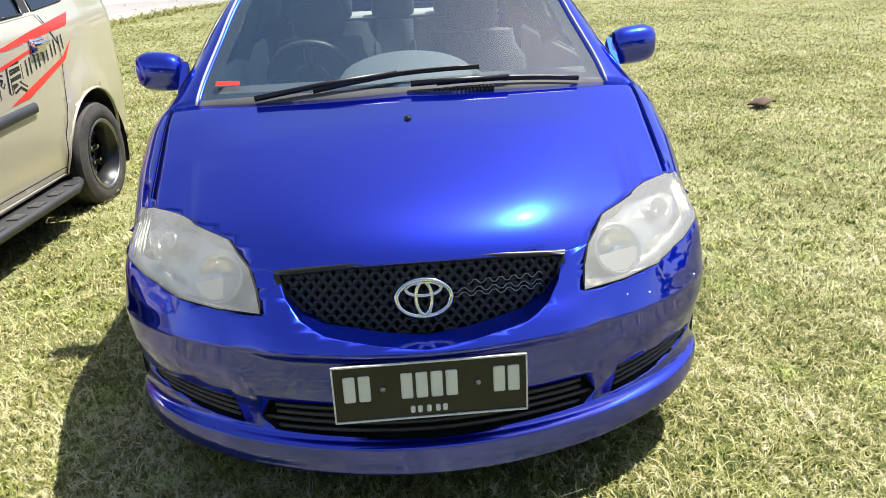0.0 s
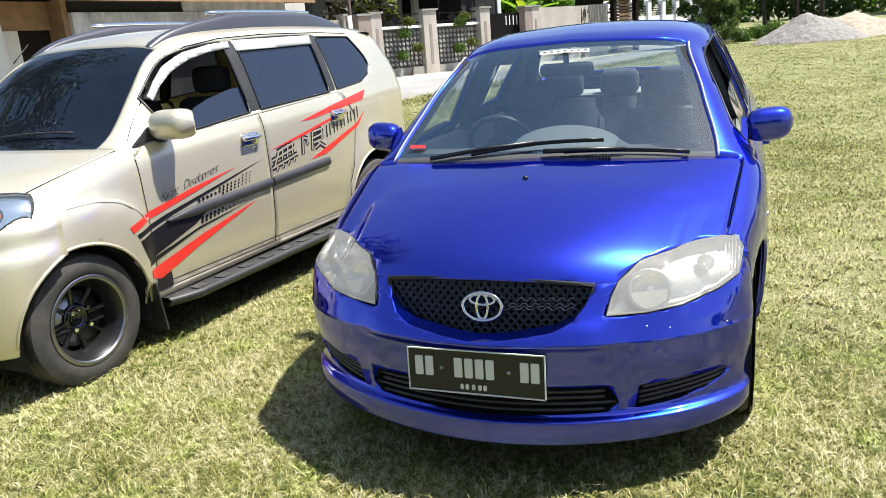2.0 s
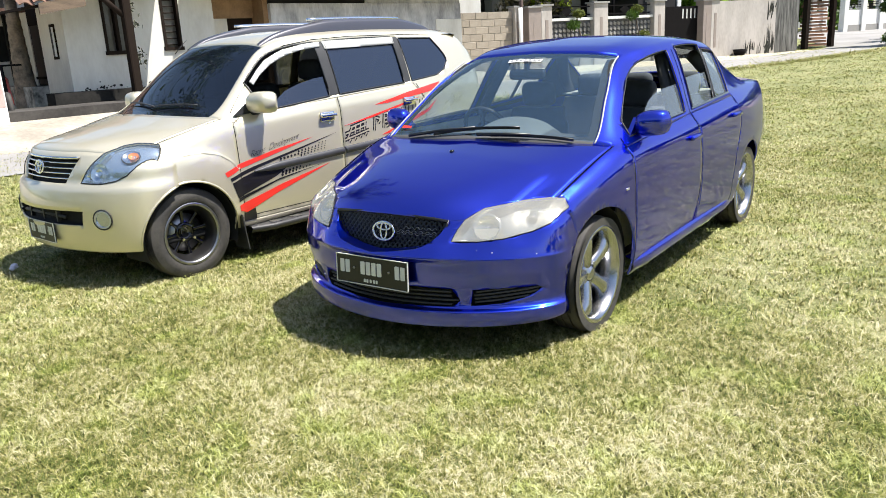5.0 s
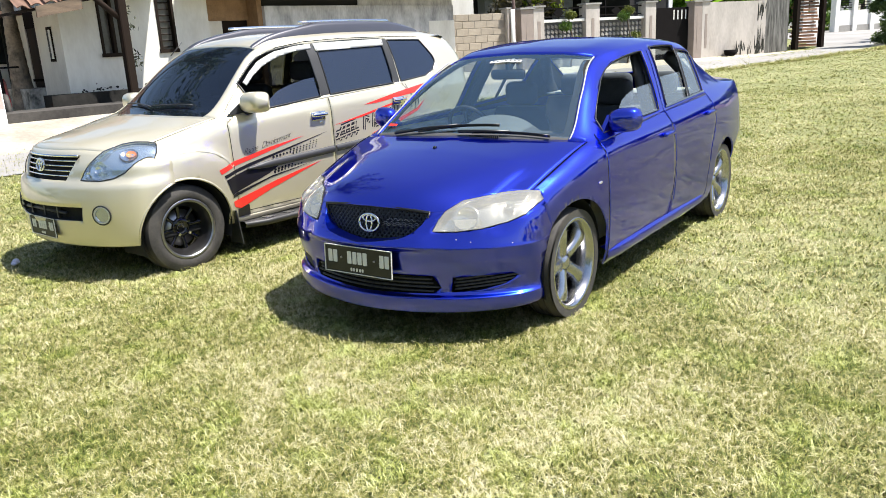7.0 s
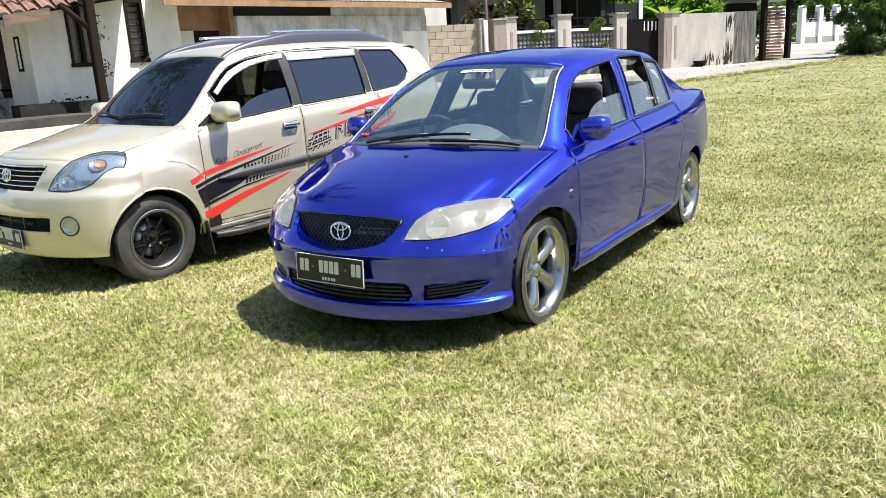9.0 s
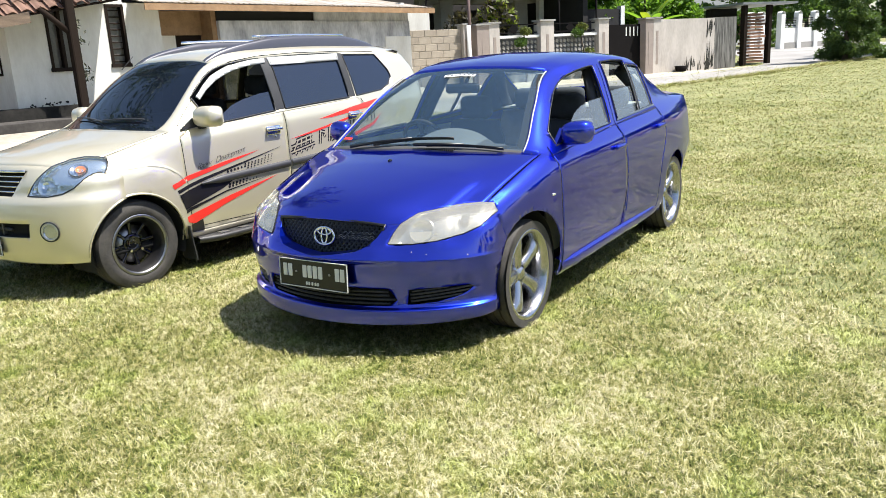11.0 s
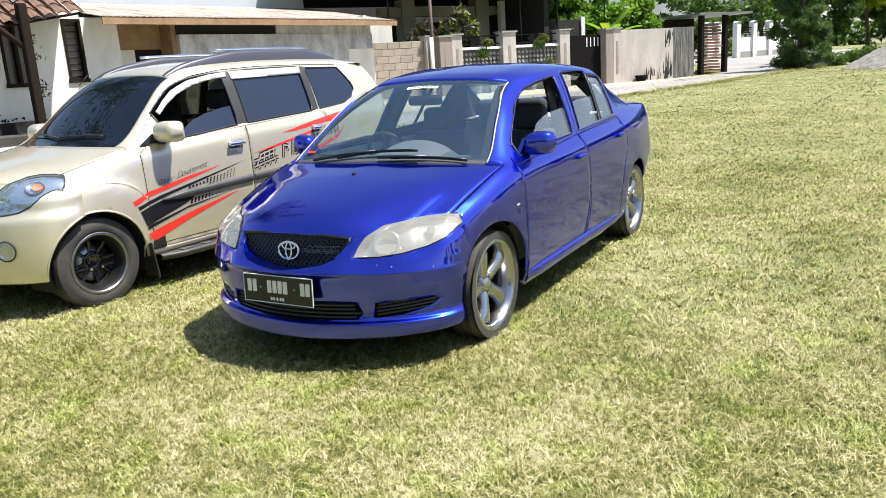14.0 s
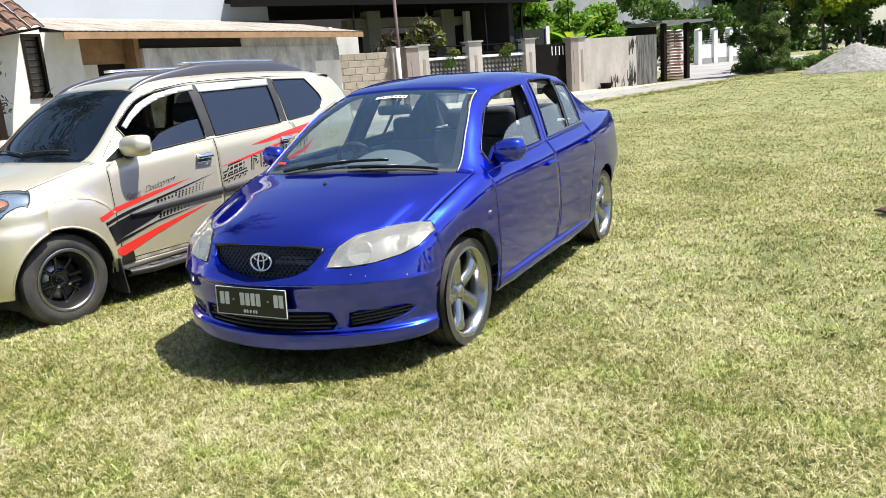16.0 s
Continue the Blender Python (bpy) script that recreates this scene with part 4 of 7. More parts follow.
    tm = Matrix.Translation((-.345, 1.66, .862)) @ Matrix.Rotation(radians(-62), 4, "X")
    tube(sw, [tm @ Vector((.160 * math.cos(t), .160 * math.sin(t), 0)) for t in (2 * math.pi * k / 32 for k in range(34))], .014, 8, cap=False)
    for a in (.1, math.pi - .1, -math.pi / 2):
        tube(sw, [tm @ Vector((.05 * math.cos(a), .05 * math.sin(a), -.02)), tm @ Vector((.160 * math.cos(a), .160 * math.sin(a), 0))], .015, 6)
    lathe_b = bmesh.new()
    lathe(lathe_b, [(-.03, .075), (.0, .07), (.012, .001)], 20, "z")
    lathe_b.transform(tm)
    wl = part("steering_wheel", sw, BLACKP, car, "black steering wheel")
    part("wheel_boss", lathe_b, BLACKP, wl)
    def seat(x, y, w, back_w, z0=.36, hz=1.14):
        st_ = new("seat")
        st_.parent = car
        st_["label"] = "dark grey cloth seat with headrest"
        part("cushion", boxm(x - w / 2, y - .50, z0 - .16, x + w / 2, y + .05, z0, .05, 3), SEAT, st_)
        b = bmesh.new()
        rows = []
        for k in range(11):
            t = k / 10
            ww = back_w * (.92 + .12 * math.sin(t * math.pi)) * (1 if t < .9 else .86)
            yy, zz = y + .22 * t, z0 - .04 + (.62) * t
            rows.append([(x - ww / 2, yy + .02, zz), (x - ww / 2 + .03, yy - .05, zz), (x - ww * .2, yy - .03, zz), (x + ww * .2, yy - .03, zz), (x + ww / 2 - .03, yy - .05, zz), (x + ww / 2, yy + .02, zz), (x + ww / 2 - .03, yy + .10, zz), (x - ww / 2 + .03, yy + .10, zz), (x - ww / 2, yy + .02, zz)])
        grid(b, np.array(rows))
        b.faces.new([b.verts.new(p) for p in rows[-1][:-1]])
        bmesh.ops.recalc_face_normals(b, faces=b.faces)
        part("seat_back", b, SEAT, st_)
        part("headrest", boxm(x - .125, y + .20, z0 + .585, x + .125, y + .31, z0 + .755, .05, 4), SEAT, st_)
        return st_
    for s in (1, -1):
        seat(s * .36, 2.12, .50, .50)
        seat(s * .36, 3.02, .62, .60, .36)
    seat(0, 3.02, .30, .30, .36)
    part("parcel_shelf", boxm(-.62, 3.25, .95, .62, 3.62, .97, .01), TRIM, car)
    for s in (1, -1):
        part("door_trim", boxm(s * .70, 1.2, .3, s * .735, 3.0, .90, .02), TRIM, car)
        b = bmesh.new()
        tube(b, [(s * .535, 2.27, 1.29), (s * .61, 2.19, 1.1), (s * .69, 2.12, .9)], .035, 8)
        part("pillar_trim", b, PILLARIN, car)
        b = bmesh.new()
        tube(b, [(s * .50, 3.02, 1.24), (s * .58, 3.22, 1.08), (s * .62, 3.38, .98)], .045, 8)
        part("pillar_trim", b, PILLARIN, car)
    # headliner
    b = bmesh.new()
    rows = []
    for Y in np.linspace(1.70, 3.08, 20):
        zc, z5, x5 = float(sec[7][1](Y)), float(sec[5][1](Y)), float(sec[5][0](Y))
        rows.append([(-x5 + .02, Y, z5 - .03), (-.3, Y, zc - .045), (0, Y, zc - .04), (.3, Y, zc - .045), (x5 - .02, Y, z5 - .03)])
    grid(b, np.array(rows))
    part("headliner", b, TRIM, car, "pale cloth headliner")
    part("rear_view_mirror", boxm(-.12, 1.56, 1.175, .12, 1.59, 1.235, .02), BLACKP, car)
    return car, plate_at


saloon, plate_at = build_saloon()

# ---- the champagne people carrier ----
def build_mpv():
    car = thing("champagne_mpv_car", pose(-2.88, -.0065, -.045, 0, 0, -4.8), "champagne gold people carrier with red and black stripes on grass", "car")
    sec = [
        C2([(.10, .74), (.7, .77), (3.3, .77), (4.05, .70)], [(.10, .25), (4.05, .30)]),
        C2([(.10, .77), (.7, .80), (3.3, .80), (4.05, .73)], [(.10, .40), (4.05, .45)]),
        C2([(.10, .78), (.7, .812), (1.3, .812), (3.3, .815), (4.05, .745)], [(.10, .62), (4.05, .68)]),
        C2([(.10, .74), (.5, .785), (1.0, .80), (2, .805), (3.3, .80), (4.05, .74)], [(.10, .80), (.5, .88), (1.0, .935), (2, .98), (3.5, 1.04), (4.05, 1.04)]),
        C2([(.10, .66), (.5, .72), (.88, .753), (1.3, .772), (2, .778), (3.3, .77), (4.05, .71)], [(.10, .855), (.5, .955), (.88, 1.025), (1.3, 1.045), (2, 1.09), (2.9, 1.135), (3.5, 1.16), (4.05, 1.16)]),
        C2([(.10, .50), (.5, .60), (.88, .66), (1.25, .595), (1.57, .525), (1.75, .565), (2.0, .59), (2.6, .595), (3.5, .58), (3.85, .565), (4.05, .54)], [(.10, .875), (.5, .968), (.88, 1.042), (1.57, 1.488), (1.75, 1.535), (2.0, 1.556), (2.6, 1.572), (3.5, 1.555), (3.85, 1.51), (4.05, 1.40)]),
        C2([(.10, .33), (4.05, .34)], [(.10, .88), (.2, .925), (.5, .985), (.88, 1.055), (1.57, 1.518), (1.75, 1.575), (2.0, 1.602), (2.6, 1.622), (3.5, 1.602), (3.85, 1.555), (4.05, 1.43)]),
        C2([(.10, 0), (4.05, 0)], [(.10, .878), (.2, .93), (.5, .992), (.88, 1.062), (1.57, 1.528), (1.75, 1.587), (2.0, 1.615), (2.6, 1.635), (3.5, 1.615), (3.85, 1.565), (4.05, 1.44)]),
    ]
    crest = curve((.40, .765), (.437, .785), (.545, .820), (.668, .846), (.78, .848), (.90, .828), (.97, .797), (1.03, .752), (1.09, .68))

    def press(c):
        """The bumper's ledge below the lamps, and the swollen wheel arches."""
        out = Vector((0, 0, 0))
        if c.y < 1.2 and c.z < .72:
            t = min(1, max(0, (.705 - c.z) / .03))
            k = min(1, max(0, (.62 - c.y) / .12))
            out.y -= .022 * t * k
            out.x += math.copysign(.012 * t * k * min(1, abs(c.x) / .6), c.x)
        if abs(c.x) > .55 and .42 < c.y < 1.09 and c.z > .35:
            t = min(1, max(0, (float(crest(c.y)) - c.z) / .03))
            out.x += math.copysign(.020 * t * min(1, max(0, (c.y - .42) / .12)) * min(1, max(0, (1.09 - c.y) / .07)), c.x)
        for y in (3.325,):
            r = math.hypot((c.y - y) / .425, (c.z - .30) / .53)
            if abs(c.x) > .55 and r < 1:
                out.x += math.copysign(.020 * min(1, (1 - r) / .08) * min(1, max(0, (c.y - .30) / .22)), c.x)
        return out
    spec = {"sec": sec, "g": curve((.14, 1), (.5, .64), (.88, .40), (1.57, .24), (2.1, .02), (3.3, 0), (3.85, -.2), (4.05, -.3)), "bow": lambda x: 0.38 * (np.abs(x) / 0.75) ** 2.3, "press": press}
    front = [(.79, .10, .79, .48, .80, .60), (.71, .08, .80, .46, .73, .60), (.62, .052, .812, .45, .64, .60), (.50, .038, .815, .44, .52, .60), (.38, .045, .815, .44, .39, .60), (.29, .07, .808, .44, .29, .60), (.255, .11, .78, .45, .255, .60), (.26, .35, .72, .55, .25, .62)]
    st = spaced(.14, .88, 1.24, 1.57, 1.99, 2.10, 2.86, 2.94, 3.66, 3.85, 4.05, step=.04)
    ev = [k / 6 for k in range(6)]
    nv = [ev, ev, ev, ev, [0, .06, .2, .4, .6, .74, .82, .92], [0, .05, .2, .4, .6, .8], ev]
    bm, lu, lv = make_skin(spec, st, front, nv)
    # tail
    bd = [v for v in bm.verts if v.co.y > 3.7 and any(e.is_boundary for e in v.link_edges)]
    tree = bvh_of(bm)
    ring = sorted([v.co.copy() for v in bd if v.co.z > .2], key=lambda c: math.atan2(c.x, c.z - .8))
    tg = bmesh.new()
    outer = [tg.verts.new(c) for c in ring]
    inner = [tg.verts.new(Vector((c.x * .7, 4.10, .8 + (c.z - .8) * .7))) for c in ring]
    for a in range(len(ring) - 1):
        tg.faces.new((outer[a], outer[a + 1], inner[a + 1], inner[a]))
    tg.faces.new(inner)
    bmesh.ops.recalc_face_normals(tg, faces=tg.faces)
    part("tailgate", tg, GOLD, car)
    for sign in (1, -1):
        for y in (.672, 3.325):
            fs = cut(bm, "x", circle(y, .30, .352 if y < 2 else .392), lambda c: c.x * sign > .5)
            bmesh.ops.delete(bm, geom=fs, context="FACES")
            arch(car, y, .30, .352 if y < 2 else .392, .80, .50, DARK, sign)

    def pick(u0, u1, v0, v1, sign=0):
        return [f for f in bm.faces if u0 < f[lu] < u1 and v0 < f[lv] < v1 and (not sign or f.calc_center_median().x * sign > 0)]
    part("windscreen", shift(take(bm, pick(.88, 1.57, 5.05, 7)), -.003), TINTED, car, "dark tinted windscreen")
    for sign in (1, -1):
        g1 = take(bm, pick(1.24, 1.99, 4.06, 4.82, sign))
        rims = [rim_of(g1, .007)]
        if sign > 0:
            gone = cut(g1, "x", [(1.0, 1.0), (1.46, 1.06), (1.53, 1.125), (1.62, 1.175), (1.75, 1.215), (1.90, 1.245), (2.2, 1.27), (2.2, 1.8), (1.0, 1.8)])
            bmesh.ops.delete(g1, geom=gone, context="FACES")
        part("front_door_glass", shift(g1, -.008), TINTDUSTSKY, car, "tinted side window, partly lowered")
        g2 = take(bm, pick(2.10, 2.86, 4.06, 4.82, sign))
        rims.append(rim_of(g2, .007))
        part("rear_door_glass", shift(g2, -.008), TINTDUSTSKY, car)
        q = take(bm, cut(bm, "x", [(2.96, 1.155), (3.30, 1.185), (3.44, 1.235), (3.505, 1.30), (3.49, 1.36), (3.38, 1.505), (2.945, 1.515)], lambda c: c.x * sign > .5))
        rims.append(rim_of(q, .006))
        part("quarter_glass", shift(q, -.004), TINTDUSTSKY, car)
        part("pillar_cover", take(bm, pick(1.99, 2.10, 4.06, 4.80, sign)), BLACKP, car, "black window pillar")
        part("pillar_cover", take(bm, pick(2.86, 2.94, 4.06, 4.80, sign)), BLACKP, car, "black window pillar")
        for r_ in rims:
            part("window_rubber", r_, GRILLEK, car, "black rubber window seal")
    lamps = {}
    for sign in (1, -1):
        lp = [(.432, .710), (.470, .79), (.497, .85), (.515, .893), (.535, .918), (.58, .926), (.65, .921), (.695, .911), (.716, .889), (.733, .857), (.743, .82), (.738, .787), (.712, .751), (.657, .718), (.574, .703)]
        lamps[sign] = take(bm, cut(bm, "y", [(x * sign, z) for x, z in lp], lambda c: c.y < .9 and c.z > .6 and c.x * sign > .2))
    gr = [(-.382, .866), (-.35, .79), (-.30, .705), (.30, .705), (.35, .79), (.382, .866)]
    gf = take(bm, cut(bm, "y", gr, lambda c: c.y < .4 and c.z > .6))
    low = [(-.48, .537), (-.465, .443), (.465, .443), (.48, .537)]
    lf = take(bm, cut(bm, "y", low, lambda c: c.y < .4))
    hood = take(bm, [f for f in bm.faces if 0 < f[lu] < .875 and f[lv] > 4.2])
    shut = {sign: shut_line(hood, lamps[sign], sign) for sign in (1, -1)}
    part("bonnet", thick(hood, .012), GOLD, car, "champagne gold bonnet")
    part("front_bumper", thick(take(bm, [f for f in bm.faces if f[lu] < 0]), .012), GOLD, car, "champagne gold front bumper")
    dl = {}
    for sign in (1, -1):
        d1 = take(bm, cut(bm, "x", [(1.10, .36), (1.09, .60), (1.09, .98), (1.18, 1.035), (2.07, 1.085), (2.066, .30), (1.10, .30)], lambda c: c.x * sign > .7 and .25 < c.z < 1.10))
        d2 = take(bm, cut(bm, "x", [(2.074, .30), (2.078, 1.085), (2.96, 1.135), (3.10, .95), (3.02, .66), (2.94, .50), (2.92, .30)], lambda c: c.x * sign > .7 and .25 < c.z < 1.16))
        dl[sign] = (part("front_door", thick(d1, .02), GOLD, car), part("rear_door", thick(d2, .02), GOLD, car))
    part("body", thick(bm, .012), GOLD, car, "champagne gold painted body shell")

    def gap(axis, sign, line, w=.005, par=car):
        part("panel_gap", ribbon(tree, axis, sign, line, w), SEAMK, par)
    for s in (1, -1):
        b = bmesh.new()
        tube(b, shut[s], .0024, 6)
        part("panel_gap", b, SEAMK, car)
        gap("x", s, [(1.10, .30), (1.09, .60), (1.09, .97), (1.12, 1.035)], par=dl[s][0])
        gap("x", s, [(2.07, .30), (2.074, 1.09)], par=dl[s][0])
        gap("x", s, [(2.92, .30), (2.94, .50), (3.02, .66), (3.10, .95), (3.0, 1.13)], par=dl[s][1])
        gap("x", s, [(1.10, .335), (2.92, .335)])
        # roof channel along the window tops
        gap("x", s, [(1.12, 1.06), (1.35, 1.26), (1.55, 1.41), (1.75, 1.495), (2.0, 1.53), (2.4, 1.545), (3.0, 1.543), (3.38, 1.53)], .006)
    for s in (1, -1):
        part("arch_crest", ribbon(tree, "x", s, [(y, float(crest(y)) - .012) for y in np.linspace(.48, 1.08, 24)], .018, .004), GOLD, car)
    # raised wheel arch flares
    for s in (1, -1):
        for y in (.672, 3.325):
            b = bmesh.new()
            r = .356 if y < 2 else .396
            ring = []
            for k in range(31):
                p = Vector((s * 3, y + r * math.cos(math.pi * k / 30), .30 + r * math.sin(math.pi * k / 30)))
                h = tree.ray_cast(p, Vector((-s, 0, 0)))[0]
                ring.append((h.x if h is not None else s * .80, p.y, p.z))
            tube(b, ring, .008, 6)
            part("arch_flare", b, GOLD, car)
    # grille
    part("grille_back", shift(copied(gf.faces), -.04), DARK, car)
    for i in range(4):
        z = .733 + i * .032
        line = []
        for k in range(41):
            x = -.38 + .76 * k / 40
            if inside(gr, x, z):
                h, nn, _, _ = tree.ray_cast(Vector((x, -2, z)), Vector((0, 1, 0)))
                line.append(h + Vector((0, .006, 0)))
        b = bmesh.new()
        tube(b, line, .0042, 6, flat=1.3)
        part("grille_bar", b, CHROME, car, "chrome grille bar")
    b = bmesh.new()
    tube(b, [tree.ray_cast(Vector((-.372 + .744 * k / 20, -2, .858)), Vector((0, 1, 0)))[0] + Vector((0, -.002, .004)) for k in range(21)], .009, 8)
    part("grille_top_bar", b, CHROME, car)
    emb = bmesh.new()
    h, nn, _, _ = tree.ray_cast(Vector((0, -2, .80)), Vector((0, 1, 0)))
    tilt = Matrix.Translation(h + Vector((0, -.012, 0))) @ Matrix.Rotation(radians(-12), 4, "X")
    for a, bb, cz in ((.058, .042, 0), (.017, .037, 0), (.038, .015, .021)):
        tube(emb, [tilt @ Vector((a * math.cos(t), 0, cz + bb * math.sin(t))) for t in (2 * math.pi * k / 36 for k in range(38))], .006, 8, cap=False)
    part("emblem", emb, CHROME, car, "chrome oval badge")
    li = part("lower_intake", thick(shift(copied(lf.faces), -.05), -.05), DARK, car, "black lower air intake")
    for x in (-.2, 0, .2):
        part("intake_rib", boxm(x - .01, .06, .45, x + .01, .10, .53), BLACKP, li, smooth=False)
    b = bmesh.new()
    tube(b, [(-.30, .075, .49), (.30, .075, .49)], .012, 6)
    part("intake_bar", b, BLACKP, li)
    for s in (1, -1):
        f = lamps[s]
        lamp = part("headlight", shift(copied(f.faces), .004), LENSNEW, car, "clear headlight with sky-tinted reflector and amber bulb cup")
        part("lamp_seal", rim_of(f, .004), DARK, lamp)
        part("lamp_bowl", recess(f.faces, (0, .055, 0)), BOWL, lamp)
        ft = bvh_of(f)
        for x, z, r, mt, dp in ((.545, .775, .062, BOWL, .016), (.545, .775, .026, CHROME, .012), (.648, .862, .060, DARK, .016), (.648, .862, .054, CHROME, .013), (.655, .864, .032, AMBER, .008), (.478, .745, .022, CHROME, .016)):
            h, nn, _, _ = ft.ray_cast(Vector((x * s, -2, z)), Vector((0, 1, 0)))
            if nn.y > 0:
                nn = -nn
            b = bmesh.new()
            lathe(b, [(.0, r), (.002, r * .9), (.010, r * .7), (.014, r * .25), (.006, .001)], 24, "y")
            b.transform(Matrix.Translation(h - nn * dp) @ (-nn).to_track_quat("Y", "Z").to_matrix().to_4x4())
            part("reflector", b, mt, lamp)
        f.free()
        h, nn, _, _ = tree.ray_cast(Vector((s * .61, -2, .485)), Vector((0, 1, 0)))
        b = bmesh.new()
        m = Matrix.Translation(h) @ Matrix.Rotation(s * .55, 4, "Z")
        lathe(b, [(-.006, .058), (-.010, .050), (.0, .046), (.02, .044)], 28, "y")
        b.transform(m)
        fog = part("fog_lamp", b, SILVER, car, "round front fog lamp")
        b = bmesh.new()
        lathe(b, [(-.004, .068), (-.010, .064), (-.004, .057), (.01, .055)], 28, "y")
        b.transform(m)
        part("fog_ring", b, BLACKP, fog)
        b = bmesh.new()
        lathe(b, [(-.002, .045), (.015, .034), (.022, .015), (.008, .010), (.006, .001)], 24, "y")
        b.transform(m)
        part("fog_reflector", b, CHROME, fog)
        b = bmesh.new()
        lathe(b, [(-.004, .046), (-.010, .03), (-.012, .001)], 24, "y")
        b.transform(m)
        part("fog_lens", b, LENSNEW, fog)
    gf.free(), lf.free()
    bars = [(x, .010, .026, .058) for x in (-.15, -.118, -.05, -.018, .014, .046, .115, .147)] + [(x, -.045, .011, .015) for x in (-.03, -.014, .006, .022)]
    plate_at(car, pose(.025, .025, .382, 0, 0, 0), .38, .135, bars)
    # mirrors
    for s in (1, -1):
        rings = []
        for k in range(11):
            t = k / 10
            x = s * (.745 + .225 * t)
            hh = .064 * (1 - abs(2 * t - 1) ** 4) ** .5 + .012
            dd = .072 * (1 - abs(2 * t - 1) ** 4) ** .5 + .008
            ring = []
            for j in range(20):
                a = 2 * math.pi * j / 20
                ca, sa = math.cos(a), math.sin(a)
                yy = -abs(ca) ** .8 * dd * 1.2 if ca < 0 else abs(ca) ** .35 * dd * .6
                ring.append((x, 1.30 + .03 * t + yy, 1.118 + math.copysign(abs(sa) ** .7, sa) * hh))
            ring.append(ring[0])
            rings.append(ring)
        b = bmesh.new()
        grid(b, np.array(rings))
        for r in (rings[0], rings[-1]):
            b.faces.new([b.verts.new(p) for p in r[:-1]])
        bmesh.ops.remove_doubles(b, verts=b.verts, dist=1e-4)
        bmesh.ops.recalc_face_normals(b, faces=b.faces)
        mir = part("wing_mirror", b, GOLD, car, "champagne painted wing mirror")
        part("mirror_arm", boxm(s * .72, 1.265, 1.03, s * .79, 1.335, 1.07, .015), BLACKP, mir)
        b = bmesh.new()
        prism(b, [(1.12, 1.04), (1.33, 1.05), (1.31, 1.17)], "x", s * .755, s * .772)
        part("mirror_sail", b, BLACKP, mir, smooth=False)
        part("mirror_glass", boxm(s * .75, 1.362, 1.056, s * .88, 1.366, 1.181, .002), CHROME, mir)
        for i, (y, z) in enumerate(((1.93, .955), (2.87, .99))):
            h, nn, _, _ = tree.ray_cast(Vector((s * 3, y, z)), Vector((-s, 0, 0)))
            b = boxm(h.x - s * .004, y - .072, z - .036, h.x + s * .014, y + .072, z + .036, .010)
            hd = part("door_handle", b, CHROME, dl[s][i], "chrome door handle")
            part("handle_grip", boxm(h.x + s * .01, y - .078, z - .004, h.x + s * .040, y + .078, z + .024, .010), CHROME, hd)
            if i == 0:
                b = bmesh.new()
                tube(b, [(h.x, y + .02, z - .05), (h.x + s * .006, y + .02, z - .05)], .009, 10)
                part("key_lock", b, CHROME, hd)
        # weather shields
        for line in (((1.36, 1.255), (1.45, 1.328), (1.55, 1.395), (1.72, 1.465), (1.90, 1.498), (2.06, 1.51), (2.05, 1.474), (1.88, 1.458), (1.74, 1.427), (1.58, 1.362), (1.46, 1.294), (1.38, 1.232)), ((2.085, 1.515), (2.885, 1.525), (2.87, 1.468), (2.09, 1.452))):
            b = drape(tree, "x", s, list(line), .006, .02)
            part("weather_shield", thick(b, .008), SHIELD, car, "silvery window weather shield")
        # door moulding
        for y0, y1, z0, z1 in ((1.20, 2.062, .645, .676), (2.082, 2.70, .677, .702)):
            b = bmesh.new()
            rows = []
            for k in range(16):
                y = y0 + (y1 - y0) * k / 15
                z = z0 + (z1 - z0) * k / 15
                hw = .030 * (min(1, .25 + (y - y0) * 4) if y0 < 2 else 1)
                h, nn, _, _ = tree.ray_cast(Vector((s * 3, y, z)), Vector((-s, 0, 0)))
                rows.append([(h.x - s * .003, y, z - hw), (h.x + s * .016, y, z - hw * .7), (h.x + s * .020, y, z), (h.x + s * .014, y, z + hw * .75), (h.x - s * .003, y, z + hw)])
            grid(b, np.array(rows))
            part("door_moulding", b, MOULD, dl[s][0 if y0 < 2 else 1], "dark grey plastic rubbing strip")
        # running board
        b = bmesh.new()
        rows = []
        for k in range(24):
            t = k / 23
            y = 1.12 + 1.86 * t
            w = .10 * min(1, .35 + min(t, 1 - t) * 9)
            rows.append([(s * .74, y, .255), (s * (.78 + w), y, .262), (s * (.80 + w), y, .245), (s * (.78 + w), y, .215), (s * .74, y, .21)])
        grid(b, np.array(rows))
        sb = part("running_board", b, BLACKP, car, "black plastic running board")
        for k in range(9):
            part("tread_rib", boxm(s * .81, 1.28 + k * .19, .262, s * .87, 1.36 + k * .19, .268, .002), DULLMETAL, sb, smooth=False)
        # mud flap
        b = bmesh.new()
        prism(b, [(.66, .0), (.82, .0), (.82, .26), (.66, .26)], "y", 1.055, 1.063)
        for v in b.verts:
            v.co = Vector((v.co.x * s, v.co.y + (.32 - v.co.z) * .12 - .01, v.co.z + .10))
        bmesh.ops.recalc_face_normals(b, faces=b.faces)
        part("mud_flap", b, BLACKP, car, smooth=False)
        # roof rail
        b = bmesh.new()
        rows = []
